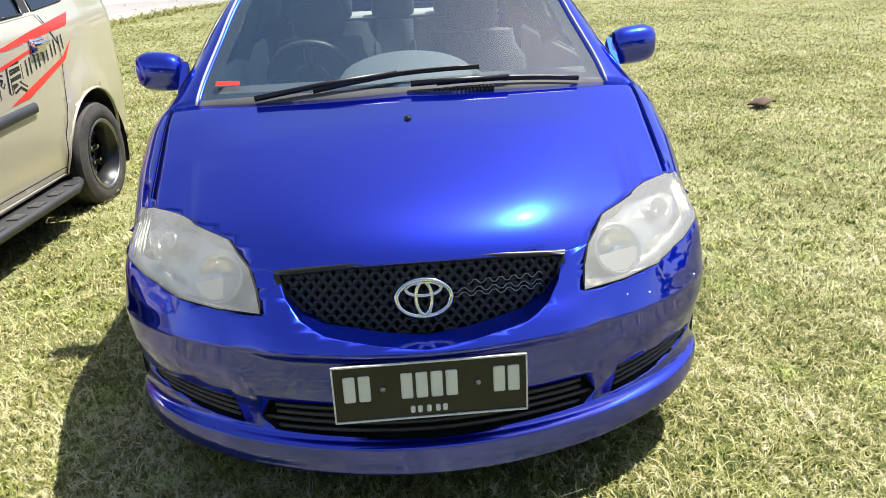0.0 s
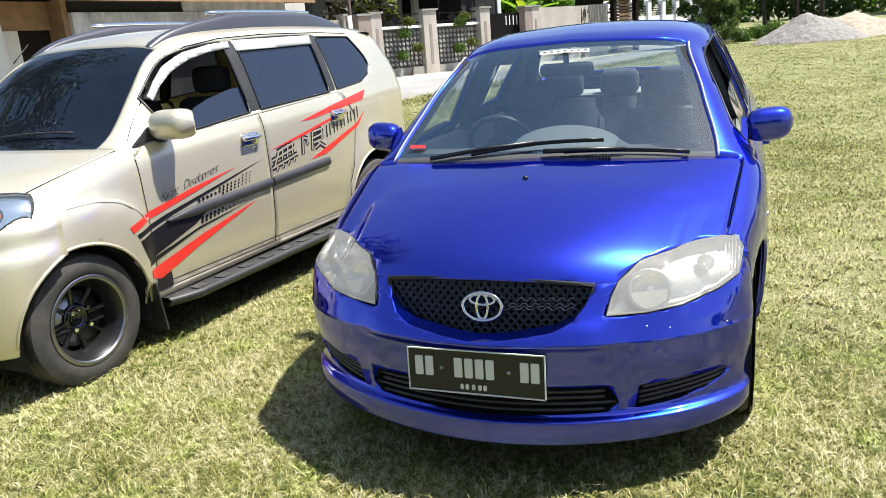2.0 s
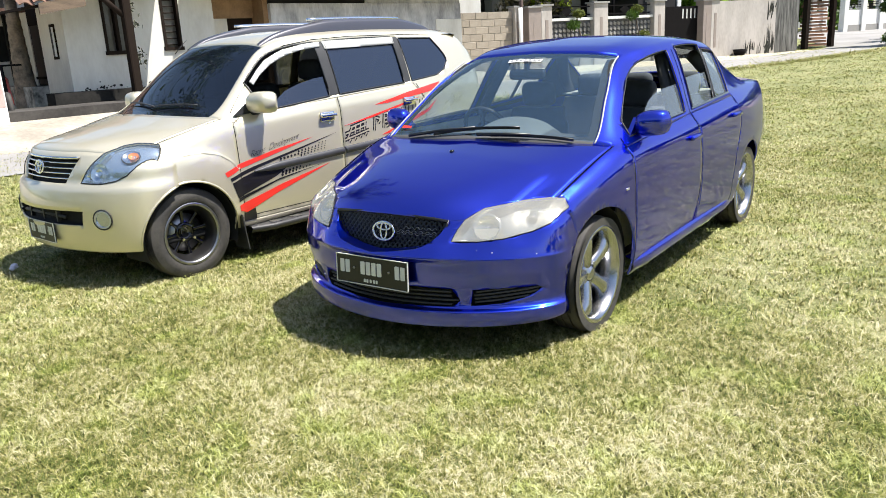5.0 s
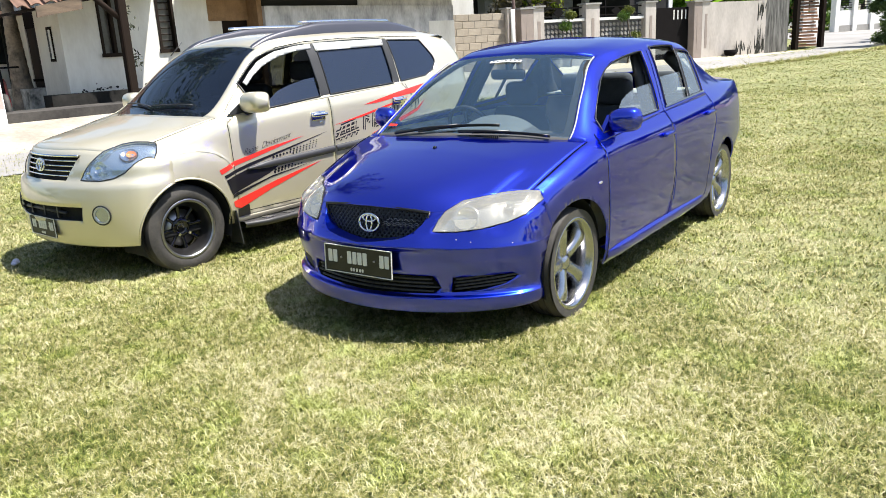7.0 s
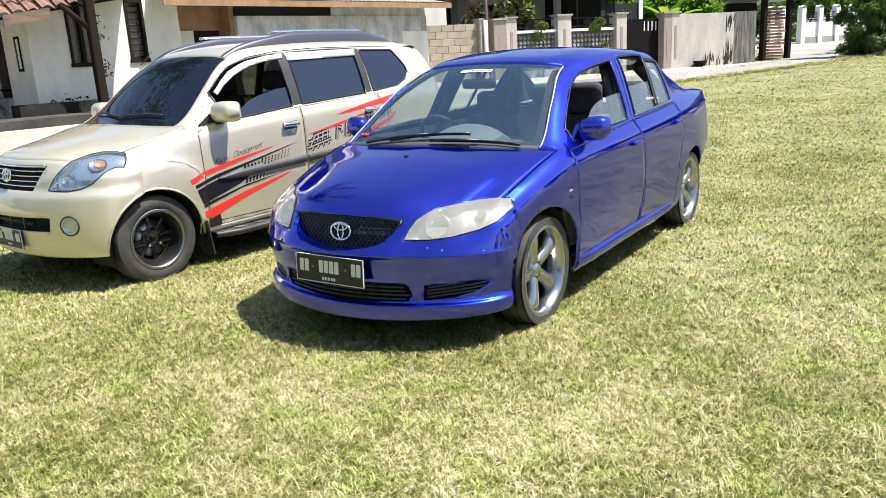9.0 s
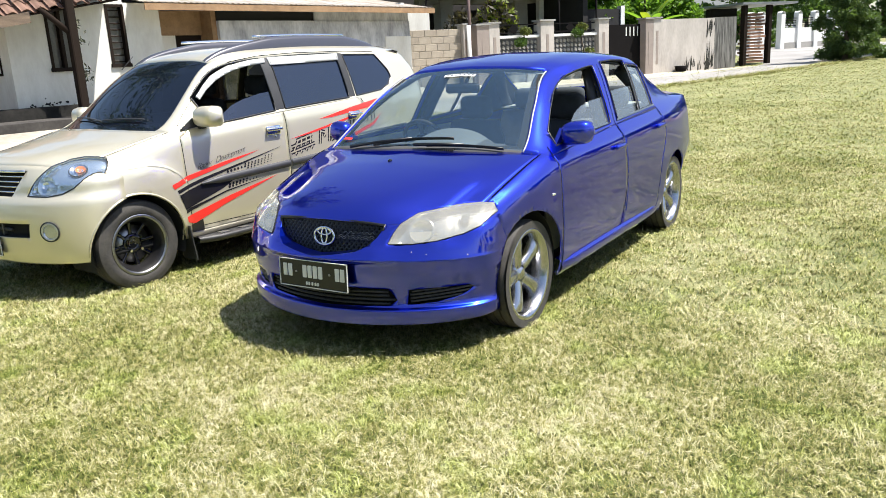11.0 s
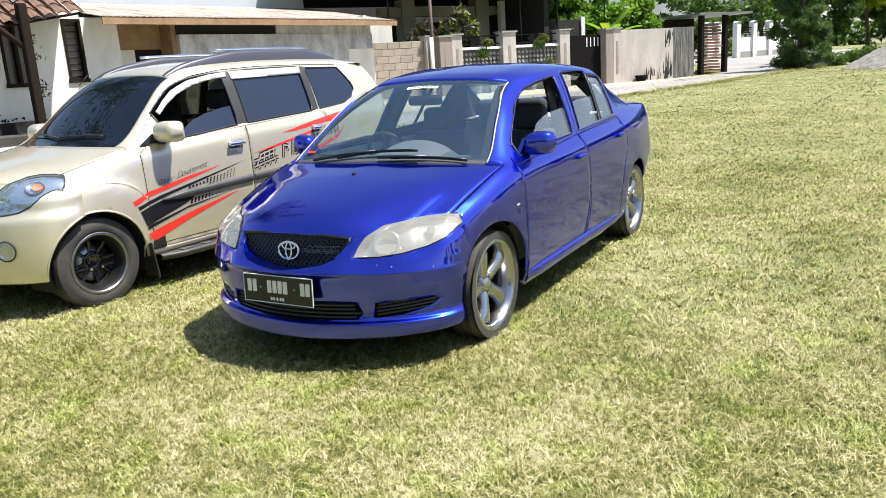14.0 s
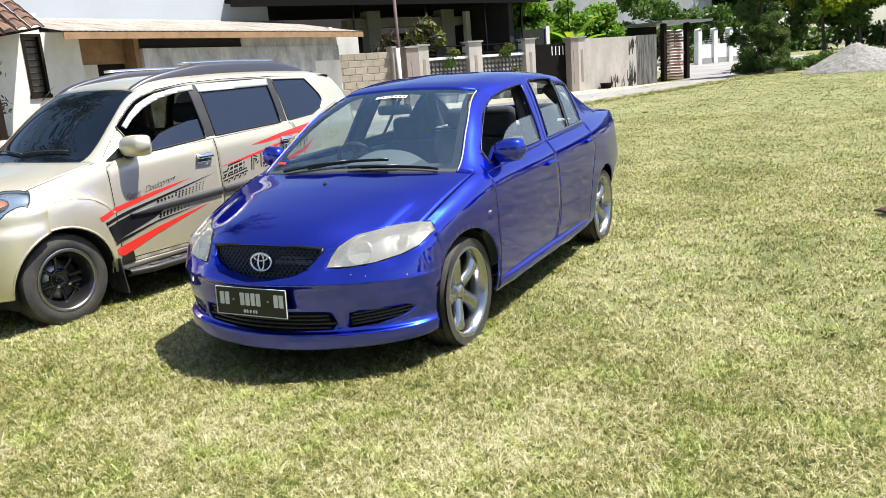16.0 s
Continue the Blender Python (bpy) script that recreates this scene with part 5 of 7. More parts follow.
        for k in range(40):
            t = k / 39
            Y = 1.585 + 1.95 * t
            lift = .088 * min(1, t / .34) ** .75 * min(1, (1 - t) / .22) ** .6
            x = .475 + .03 * math.sin(math.pi * t)
            zb = float(pchip(np.array([0, .34, x + .06]), np.array([float(sec[7][1](Y)), float(sec[6][1](Y)), float(sec[5][1](Y))]), np.array([x - .03]))[0]) - .004
            y = Y + .025
            w = .05
            rows.append([(s * (x + .015), y, zb - .01), (s * (x + .012), y, zb + lift * .8), (s * (x - .012), y, zb + lift + .008), (s * (x - .045), y, zb + lift), (s * (x - .055), y, zb + lift * .55 + .004), (s * (x - .05), y, zb)])
        grid(b, np.array(rows))
        bmesh.ops.recalc_face_normals(b, faces=b.faces)
        rail = part("roof_rail", b, mat_rail, car, "dark grey moulded roof rail")
        b = bmesh.new()
        tube(b, [(s * .478, 2.10 + 1.04 * k / 12, 1.684 + .008 * math.sin(k / 12 * math.pi)) for k in range(13)], .013, 8)
        part("rail_tube", b, CHROME, rail, "bright metal rail tube")
    # spoiler, aerial, wipers
    b = bmesh.new()
    rows = []
    for k in range(21):
        x = -.60 + 1.2 * k / 20
        e = .03 * (abs(x) / .6) ** 3
        rows.append([(x, 3.58 - e, 1.592 - e * 2), (x, 3.74 - e, 1.598 - e * 2), (x, 3.80 - e, 1.585 - e * 2), (x, 3.78 - e, 1.56 - e * 2), (x, 3.70 - e, 1.545 - e * 2)])
    grid(b, np.array(rows))
    part("rear_spoiler", b, GOLD, car)
    b = bmesh.new()
    tube(b, [(-.46, 1.48, 1.48), (-.46, 1.60, 1.585)], .004, 5, .002)
    part("aerial", b, BLACKP, car)
    for x0, x1, y0, y1 in ((-.50, .02, 1.07, .97), (.02, .46, .98, 1.05)):
        b = bmesh.new()
        pts = []
        for k in range(9):
            x, y = x0 + (x1 - x0) * k / 8, y0 + (y1 - y0) * k / 8
            h, nn, _, _ = tree.ray_cast(Vector((x, y, 3)), Vector((0, 0, -1)))
            pts.append(h + Vector((0, -.01, .012)))
        tube(b, pts, .006, 6)
        part("wiper", b, BLACKP, car, "black windscreen wiper")
    for s in (1, -1):
        for y in (.672, 3.325):
            wheel(car, "wheel", pose(s * (.70 if y < 2 else .735), y, .305, 0, 0, 0 if s > 0 else 180), .308, .19, .200, "black")
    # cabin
    # near-black floor and bay block, coloured for the shade in there
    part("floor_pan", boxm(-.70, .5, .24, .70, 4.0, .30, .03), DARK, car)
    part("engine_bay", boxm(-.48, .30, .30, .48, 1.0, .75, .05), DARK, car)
    b = bmesh.new()
    rows = []
    for k in range(13):
        x = -.68 + 1.36 * k / 12
        rows.append([(x, 1.02, 1.0), (x, 1.3, 1.02), (x, 1.5, .99), (x, 1.52, .6)])
    grid(b, np.array(rows))
    part("dashboard", b, DASH, car)
    for s in (1, -1):
        st_ = new("seat")
        st_.parent = car
        for nm, bb in (("cushion", boxm(s * .36 - .25, 1.75, .45, s * .36 + .25, 2.2, .62, .05)), ("seat_back", boxm(s * .36 - .25, 2.1, .6, s * .36 + .25, 2.25, 1.2, .06)), ("headrest", boxm(s * .36 - .13, 2.14, 1.22, s * .36 + .13, 2.24, 1.38, .04))):
            part(nm, bb, SEAT, st_)
    b = bmesh.new()
    for k in range(26):
        a = random.random() * 6.28
        r = random.random() * .05
        bmesh.ops.create_icosphere(b, subdivisions=1, radius=.018, matrix=Matrix.Translation((.08 + r * math.cos(a) * 1.6, 1.2 + r * math.sin(a), 1.05 + random.random() * .05)))
    part("dashboard_ornament", b, AMBER, car, "small orange ornament on the dashboard")
    return car, tree


mat_rail = mat("rail_grey", (0.06, 0.06, 0.075), 0.35, 0.3, 0.4)
mpv, mpv_tree = build_mpv()

# ---- vinyl stripes on the people carrier ----
def decals():
    def stick(name, poly, m, label="", lift=.0025, sides=(1, -1)):
        for s in sides:
            part(name, drape(mpv_tree, "x", s, poly, lift, .025), m, mpv, label)
    stick("red_stripe", [(.95, .672), (1.09, .716), (1.42, .775), (1.77, .822), (1.42, .748), (1.087, .680), (.965, .640)], RED, "red vinyl stripe")
    stick("black_stripe", [(.985, .628), (1.20, .680), (1.60, .752), (2.02, .829), (1.60, .738), (1.25, .668), (.995, .605)], VINYLK, "thin black vinyl stripe")
    stick("black_wedge", [(1.0, .592), (1.21, .645), (1.50, .66), (1.50, .635), (1.40, .585), (1.045, .478), (1.035, .50)], VINYLK, "black vinyl wedge")
    stick("black_stripe", [(1.045, .452), (1.40, .548), (1.88, .616), (1.42, .562), (1.05, .478)], VINYLK, "thin black vinyl stripe", .003)
    stick("red_stripe", [(1.06, .385), (1.12, .365), (1.40, .462), (1.92, .606), (1.44, .518), (1.05, .425)], RED, "red vinyl stripe")
    stick("black_foot", [(1.09, .36), (1.19, .385), (1.205, .30), (1.10, .30)], VINYLK, "black vinyl patch")
    stick("red_stripe", [(2.44, .995), (2.84, 1.062), (3.31, 1.125), (3.235, 1.06), (2.60, .998)], RED, "red vinyl stripe")
    stick("red_stripe", [(2.07, .86), (2.40, .915), (3.02, 1.02), (2.85, .975), (2.40, .898)], RED, "red vinyl stripe")
    stick("red_stripe", [(2.50, .745), (2.70, .80), (3.10, .905), (3.24, .985), (3.12, .885), (2.68, .755)], RED, "red vinyl stripe")
    # halftone dots
    dots = bmesh.new()
    for r in range(6):
        for c in range(14):
            y = 1.44 + c * .033 + r * .006
            z = .688 + .10 * (y - 1.44) + r * .0165 - .008
            rad = .0115 * (1 - .045 * c)
            if .655 + .185 * (y - 1.2) > z > .684 + .036 * (y - 1.2):
                d = drape(mpv_tree, "x", 1, [(y + rad * math.cos(t), z + rad * math.sin(t)) for t in (2 * math.pi * k / 8 for k in range(8))], .0022)
                me = bpy.data.meshes.new("d")
                d.to_mesh(me)
                d.free()
                dots.from_mesh(me)
                bpy.data.meshes.remove(me)
    for r in range(4):
        for c in range(9):
            y = 1.44 + c * .033 + r * .006
            z = .565 + .12 * (y - 1.44) + r * .0165
            rad = .0115 * (1 - .06 * c)
            if .562 + .15 * (y - 1.4) < z < .607 + .036 * (y - 1.2):
                d = drape(mpv_tree, "x", 1, [(y + rad * math.cos(t), z + rad * math.sin(t)) for t in (2 * math.pi * k / 8 for k in range(8))], .0022)
                me = bpy.data.meshes.new("d")
                d.to_mesh(me)
                d.free()
                dots.from_mesh(me)
                bpy.data.meshes.remove(me)
    ob = part("halftone_dots", dots, VINYLK, mpv, "fading halftone dots")
    ob["kind"] = "stuff"
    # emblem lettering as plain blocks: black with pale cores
    def slab(y0, z0, y1, z1, th, m, lift):
        dy, dz = y1 - y0, z1 - z0
        n = math.hypot(dy, dz)
        py, pz = -dz / n * th / 2, dy / n * th / 2
        stick("emblem_stroke", [(y0 - py, z0 - pz), (y1 - py, z1 - pz), (y1 + py, z1 + pz), (y0 + py, z0 + pz)], m, "", lift, (1,))
    strokes = [(2.10, .80, 2.33, .845), (2.16, .845, 2.34, .88), (2.12, .765, 2.18, .85), (2.20, .79, 2.22, .865), (2.255, .80, 2.275, .875), (2.31, .81, 2.325, .885), (2.09, .755, 2.36, .805), (2.13, .735, 2.15, .755), (2.19, .745, 2.21, .765), (2.25, .755, 2.27, .775), (2.31, .765, 2.33, .785),
               (2.42, .79, 2.44, .90), (2.44, .895, 2.49, .88), (2.47, .845, 2.49, .865), (2.53, .80, 2.55, .915), (2.55, .915, 2.66, .925), (2.55, .875, 2.65, .89), (2.55, .845, 2.64, .855), (2.65, .855, 2.66, .925), (2.56, .81, 2.62, .83), (2.60, .845, 2.68, .80)]
    for a in strokes:
        slab(*a, .034, VINYLK, .002)
    for a in strokes:
        slab(*a, .012, GOLD, .0032)
    for k in range(5):
        y = 2.735 + k * .094
        z = .902 + .20 * (y - 2.735)
        for d in (-.026, .014):
            stick("letter_bar", [(y + d, z - .038 + .2 * d), (y + d + .012, z - .036 + .2 * d), (y + d + .020, z + .042 + .2 * d), (y + d + .008, z + .040 + .2 * d)], VINYLK, "plain black letter bar", .0026, (1,))
    # handwriting on the door
    for word, y0, z0, size in (("Racing", 1.18, .744, .064), ("Development", 1.345, .775, .064)):
        cu = bpy.data.curves.new("script", "FONT")
        cu.body, cu.size, cu.shear, cu.extrude, cu.space_character, cu.offset = word, size, .5, .0004, .78, -.0016
        tmp = bpy.data.objects.new("script", cu)
        scene.collection.objects.link(tmp)
        bpy.context.view_layer.update()
        me = bpy.data.meshes.new_from_object(tmp)
        bpy.data.objects.remove(tmp)
        b = bmesh.new()
        b.from_mesh(me)
        for v in b.verts:
            y, z = y0 + v.co.x, z0 + v.co.y + .18 * v.co.x
            h, nn, _, _ = mpv_tree.ray_cast(Vector((3, y, z)), Vector((-1, 0, 0)))
            v.co = h + Vector((.003 + v.co.z, 0, 0))
        part("script_lettering", b, VINYLK, mpv, "black slanted lettering", smooth=False)


decals()

# ---- ground ----
def ground_z(x, y):
    """Flat round the cars, dipping a little under the people carrier, and rising gently to the road."""
    r = .021 * np.maximum(0, y - 3.6) + .052 * np.maximum(0, -x - 4.2)
    s = np.sqrt(r * r + .02 ** 2) - .02
    dip = -.035 * np.exp(-(((x + 2.9) / 1.5) ** 2) ** 2 - (((y - 1.8) / 3) ** 2) ** 2)
    return np.minimum(s, 1.15 + 0 * x) + dip


def sheet(name, xs, ys, zf, material, label, category, kind="structure", lift=0):
    X, Y = np.meshgrid(xs, ys, indexing="ij")
    P = np.stack([X, Y, zf(X, Y) + lift], -1)
    bm = bmesh.new()
    grid(bm, P)
    bmesh.ops.recalc_face_normals(bm, faces=bm.faces)
    if sum(f.normal.z for f in bm.faces) < 0:
        bmesh.ops.reverse_faces(bm, faces=bm.faces)
    return tagged(part(name, bm, material), label, category, kind=kind)


def grass_mat():
    m = mat("dry_grass_ground", (0.15, 0.17, 0.04), 0.95, bump=1.0, bscale=90)
    nt = m.node_tree
    tc = next(n for n in nt.nodes if n.type == "TEX_COORD")
    total = None
    for sc, wt, det in ((1.1, .40, 4), (5.0, .45, 4), (38.0, .9, 4), (150.0, 1.3, 3)):
        n, a = nt.nodes.new("ShaderNodeTexNoise"), nt.nodes.new("ShaderNodeMath")
        n.inputs["Scale"].default_value, n.inputs["Detail"].default_value = sc, det
        nt.links.new(tc.outputs["Object"], n.inputs["Vector"])
        a.operation, a.inputs[1].default_value, a.inputs[2].default_value = "MULTIPLY_ADD", wt, -1.05
        nt.links.new(n.outputs["Fac"], a.inputs[0])
        if total:
            nt.links.new(total, a.inputs[2])
        total = a.outputs[0]
    r = nt.nodes.new("ShaderNodeValToRGB")
    e = r.color_ramp.elements
    e[0].position, e[0].color = .12, (.035, .036, .014, 1)
    e[1].position, e[1].color = .92, (.52, .47, .31, 1)
    for pos, col in ((.33, (.097, .115, .034, 1)), (.50, (.188, .197, .066, 1)), (.68, (.295, .287, .140, 1))):
        r.color_ramp.elements.new(pos).color = col
    nt.links.new(total, r.inputs[0])
    nt.links.new(r.outputs[0], nt.nodes["Principled BSDF"].inputs["Base Color"])
    return m


GRASSG = grass_mat()
xs = np.concatenate([[-400, -200, -100, -60, -40, -28], np.arange(-20, 20.1, .5), [28, 40, 60, 100, 200, 400]])
ys = np.concatenate([[-400, -200, -100, -60, -30, -15], np.arange(-8, 60.1, .6), [75, 100, 200, 400, 900]])
sheet("ground", xs, ys, ground_z, GRASSG, "short sunlit grass with dry straw patches", "grass field")

H0, HD = np.array([-11.2, 6.0]), np.array([.1528, .9883])   # line of the house front
HN = np.array([.9883, -.1528])                              # towards the field
F0, FD = np.array([-8.79, 18.55]), np.array([.478, .878])   # line of the garden wall
FN = np.array([.878, -.478])


def on(P0, D, N, s, d=0.0):
    return P0 + D * s + N * d


def frame_m(P0, D, z=0.0, s=0.0):
    p = P0 + D * s
    return pose(p[0], p[1], z, 0, 0, math.degrees(math.atan2(D[1], D[0])))


CONC = mat("concrete", (0.34, 0.33, 0.31), 0.9, var=.7, scale=1.2, fine=18, tint=(.20, .19, .18), bump=.3, bscale=40)
ROAD = mat("road_concrete", (0.30, 0.29, 0.28), 0.9, var=.8, scale=.6, fine=25, tint=(.19, .18, .17), bump=.3, bscale=50)
SAND = mat("pale_sand", (0.46, 0.42, 0.34), 0.95, var=.6, scale=1.5, fine=30, tint=(.36, .30, .2), bump=.5, bscale=30)
PLASTER = mat("white_plaster", (0.74, 0.72, 0.66), 0.9, var=.65, scale=1.8, fine=12, tint=(.52, .49, .43), bump=.2, bscale=30, stretch=(1.6, 1.6, .6))
GREYP = mat("grey_render", (0.56, 0.56, 0.57), 0.9, var=1.0, scale=2.2, fine=14, tint=(.24, .24, .25), stretch=(1.6, 1.6, .7), bump=.2, bscale=30)
WOOD = mat("old_wood", (0.34, 0.21, 0.11), 0.75, var=.7, scale=5, fine=40, tint=(.14, .08, .04), bump=.2, bscale=60)
DARKWOOD = mat("dark_wood", (0.020, 0.014, 0.011), 0.9, spec=.1, var=.6, scale=6, fine=40, tint=(.02, .014, .01))
TILE = mat("clay_tile", (0.17, 0.095, 0.065), 0.85, var=.7, scale=4, fine=30, tint=(.13, .08, .06), objrand=.25, bump=.3)
SHEETM = mat("weathered_roof_sheet", (0.46, 0.43, 0.38), 0.6, 0.2, var=1.0, scale=2.5, fine=15, tint=(.20, .15, .11), bump=.2, stretch=(.5, 2.2, 1))
BLOCK = mat("concrete_block", (0.37, 0.325, 0.26), 0.95, var=.7, scale=3, fine=24, tint=(.24, .20, .16), objrand=.09, bump=.4)
PILLAR = mat("stone_pillar", (0.30, 0.25, 0.22), 0.9, var=.5, scale=5, fine=30, tint=(.2, .17, .15), bump=.3)
WALLC = mat("cream_wall", (0.50, 0.46, 0.42), 0.9, var=.8, scale=1.6, fine=12, tint=(.30, .27, .24), bump=.15, stretch=(1.5, 1.5, .6))
OLDBOARD = mat("old_board", (0.19, 0.135, 0.09), 0.85, var=.9, scale=4, fine=30, tint=(.06, .045, .035), bump=.4, bscale=40, stretch=(.6, .6, 4))
DUSTYPANE = mat("dusty_window_pane", (0.085, 0.078, 0.07), 0.25, var=0.7, scale=3, fine=20, tint=(0.16, 0.15, 0.14), spec=0.6)
DARKMETAL = mat("dark_metal", (0.008, 0.007, 0.007), 0.85, 0, spec=.1, var=.4, scale=6)
WHITEP = mat("white_paint", (0.76, 0.76, 0.74), 0.7, var=.4, scale=2, fine=15, tint=(.55, .54, .5))


def wallbox(name, P0, D, s0, s1, d0, d1, z0, z1, material, parent=None, label="", category="", kind="structure", bevel=0.0):
    """A block along a line: s along it, d out from it."""
    bm = boxm(s0, -d1, z0, s1, -d0, z1, bevel)
    bm.transform(frame_m(P0, D))
    ob = part(name, bm, material, parent, smooth=False)
    if label:
        tagged(ob, label, category, kind=kind)
    return ob


# road in front of the walls
def strip(name, pts, material, label, category, lift=.012):
    bm = bmesh.new()
    rows = []
    for (a, b) in pts:
        row = []
        for k in range(7):
            t = k / 6
            x, y = a[0] + (b[0] - a[0]) * t, a[1] + (b[1] - a[1]) * t
            row.append((x, y, float(ground_z(np.array(x), np.array(y))) + lift))
        rows.append(row)
    R = np.array(rows)
    R = np.transpose(np.array([cubic(R[:, j], 6) for j in range(7)]), (1, 0, 2))
    R[..., 2] = ground_z(R[..., 0], R[..., 1]) + lift
    grid(bm, R)
    bmesh.ops.recalc_face_normals(bm, faces=bm.faces)
    if sum(f.normal.z for f in bm.faces) < 0:
        bmesh.ops.reverse_faces(bm, faces=bm.faces)
    return tagged(part(name, bm, material), label, category, kind="structure")


strip("road", [((-10.8, -14), (-8.1, -14)), ((-10.3, -2), (-7.5, -2)), ((-9.8, 4), (-7.0, 4)), ((-8.8, 11), (-6.1, 11)), ((-7.4, 17), (-4.8, 17)), ((-5.2, 22), (-2.6, 22)), ((-3.0, 28), (-.9, 27)), ((-4.0, 33), (.8, 32)), ((-6.4, 40), (1.2, 39)), ((-7.5, 50), (.8, 50))], ROAD, "narrow pale concrete village road", "road", .014)
strip("pavement", [((-16, -14), (-10.8, -14)), ((-15.4, -2), (-10.3, -2)), ((-14.2, 4), (-9.8, 4)), ((-11.4, 11), (-8.8, 11)), ((-9.6, 17), (-7.4, 17)), ((-7.2, 22), (-5.2, 22)), ((-4.6, 28), (-3.0, 28))], SAND, "pale sandy verge before the houses", "verge", .009)

# house
house = thing("village_house", pose(0, 0, 0), "low white plastered house with clay tiles and a sheet-roofed lean-to", "house")


def hb(name, s0, s1, d0, d1, z0, z1, m, par=house, label="", bevel=0):
    ob = wallbox(name, H0, HD, s0, s1, d0, d1, z0, z1, m, par, bevel=bevel)
    if label:
        ob["label"] = label
    return ob


hb("wall", -.85, -.15, -.18, 0, .5, 3.0, PLASTER)
hb("wall", .37, 1.0, -.18, 0, .5, 3.1, PLASTER)
hb("wall", 1.37, 2.12, -.18, 0, .5, 2.75, PLASTER)
hb("wall", -.15, .37, -.18, 0, .5, 1.53, PLASTER)
hb("wall", 1.0, 1.37, -.18, 0, .5, 1.56, PLASTER)
hb("wall", -.15, .37, -.18, 0, 2.75, 3.0, PLASTER)
hb("wall", 1.0, 1.37, -.18, 0, 2.72, 3.1, PLASTER)
hb("side_wall", -.85, -.68, -1.2, -.18, .5, 3.0, PLASTER)
hb("side_wall", -.66, -.5, -6, -2.3, .5, 3.0, PLASTER)
hb("porch_back", -.66, -.5, -2.3, -1.2, 2.15, 3.0, DARKWOOD)
hb("side_door", -.64, -.58, -2.3, -1.2, .95, 2.15, mat("brown_door", (.045, .028, .02), .7, var=.6, scale=5, tint=(.02, .014, .01)), label="dark brown timber door")
hb("door_rail", -.68, -.64, -2.3, -1.2, 1.12, 1.17, DARKWOOD)
hb("plinth", -1.3, 2.2, -.1, .30, .3, .90, mat("dark_plinth", (.016, .016, .015), .95, var=.7, scale=3, fine=20, tint=(.05, .047, .043), spec=.1))
hb("gray_wall", 3.5, 9.52, -.15, 0, .4, 2.42, GREYP, label="patched grey rendered wall")
hb("white_patch", 8.55, 9.53, -.16, .012, .4, 2.02, PLASTER)
hb("end_wall", 9.38, 9.52, -3.4, -.15, .4, 2.9, GREYP)
hb("vent_strip", 3.5, 6.2, -.16, -.06, 2.42, 2.62, DARK)
hb("upper_strip", 6.2, 9.5, -.15, -.02, 2.42, 2.66, GREYP)
hb("wood_panel", 2.12, 3.5, -.55, -.50, 2.15, 2.65, WOOD)
hb("porch_wall", 2.12, 2.75, -.60, -.55, .4, 2.2, PLASTER)
hb("porch_door", 2.75, 3.38, -.62, -.56, .4, 2.2, DARKWOOD, label="dark wooden door")
hb("porch_wall", 3.38, 3.5, -.60, -.1, .4, 2.65, WOOD)
hb("fascia_board", 1.5, 9.9, .585, .615, 2.575, 2.70, WOOD, label="weathered wooden fascia board")
# white wall; its blue-grey, sky-lit shade is put into the colour
hb("upper_wall", 1.6, 9.6, -2.9, -2.7, .5, 4.9, mat("sky_shaded_plaster", (.42, .455, .50), .9, var=.5, scale=.8, fine=10, tint=(.34, .36, .39)))
yard = bmesh.new()
rows = []
for s in np.linspace(-7, 9.6, 30):
    row = []
    for d, z in ((.0, .64), (.5, .63), (1.2, .56), (2.0, .44), (3.0, .20)):
        p = on(H0, HD, HN, s, d)
        row.append((p[0], p[1], z))
    rows.append(row)
grid(yard, np.array(rows))
bmesh.ops.recalc_face_normals(yard, faces=yard.faces)
if sum(f.normal.z for f in yard.faces) < 0:
    bmesh.ops.reverse_faces(yard, faces=yard.faces)
# the shade along the house front is put into this slab's dark colour
hb("shade_slab", -2.6, 2.4, .28, 1.25, .45, .70, mat("shade_slab_dark", (.045, .042, .04), .95, var=.8, scale=2, fine=16, tint=(.10, .093, .085), bump=.3, spec=.1), label="dark slab standing in for shade before the house")
tagged(part("yard", yard, mat("yard_soil", (.40, .36, .29), .95, var=.9, scale=1.3, fine=14, tint=(.14, .12, .10), bump=.4, bscale=25)), "sloping bare earth yard before the house", "yard", kind="structure")
# corrugated lean-to roof
bm = bmesh.new()
rows = []
for k in range(0, 241):
    s = 1.5 + 8.4 * k / 240
    w = .008 * math.sin(k * 1.57)
    row = []
    for j in range(7):
        t = j / 6
        d, z = .60 - 3.35 * t, 2.715 + .60 * t
        p = on(H0, HD, HN, s, d)
        row.append((p[0], p[1], z + w))
    rows.append(row)
grid(bm, np.array(rows))
thick(bm, .01)
part("lean_to_roof", bm, SHEETM, house, "weathered corrugated sheet roof")
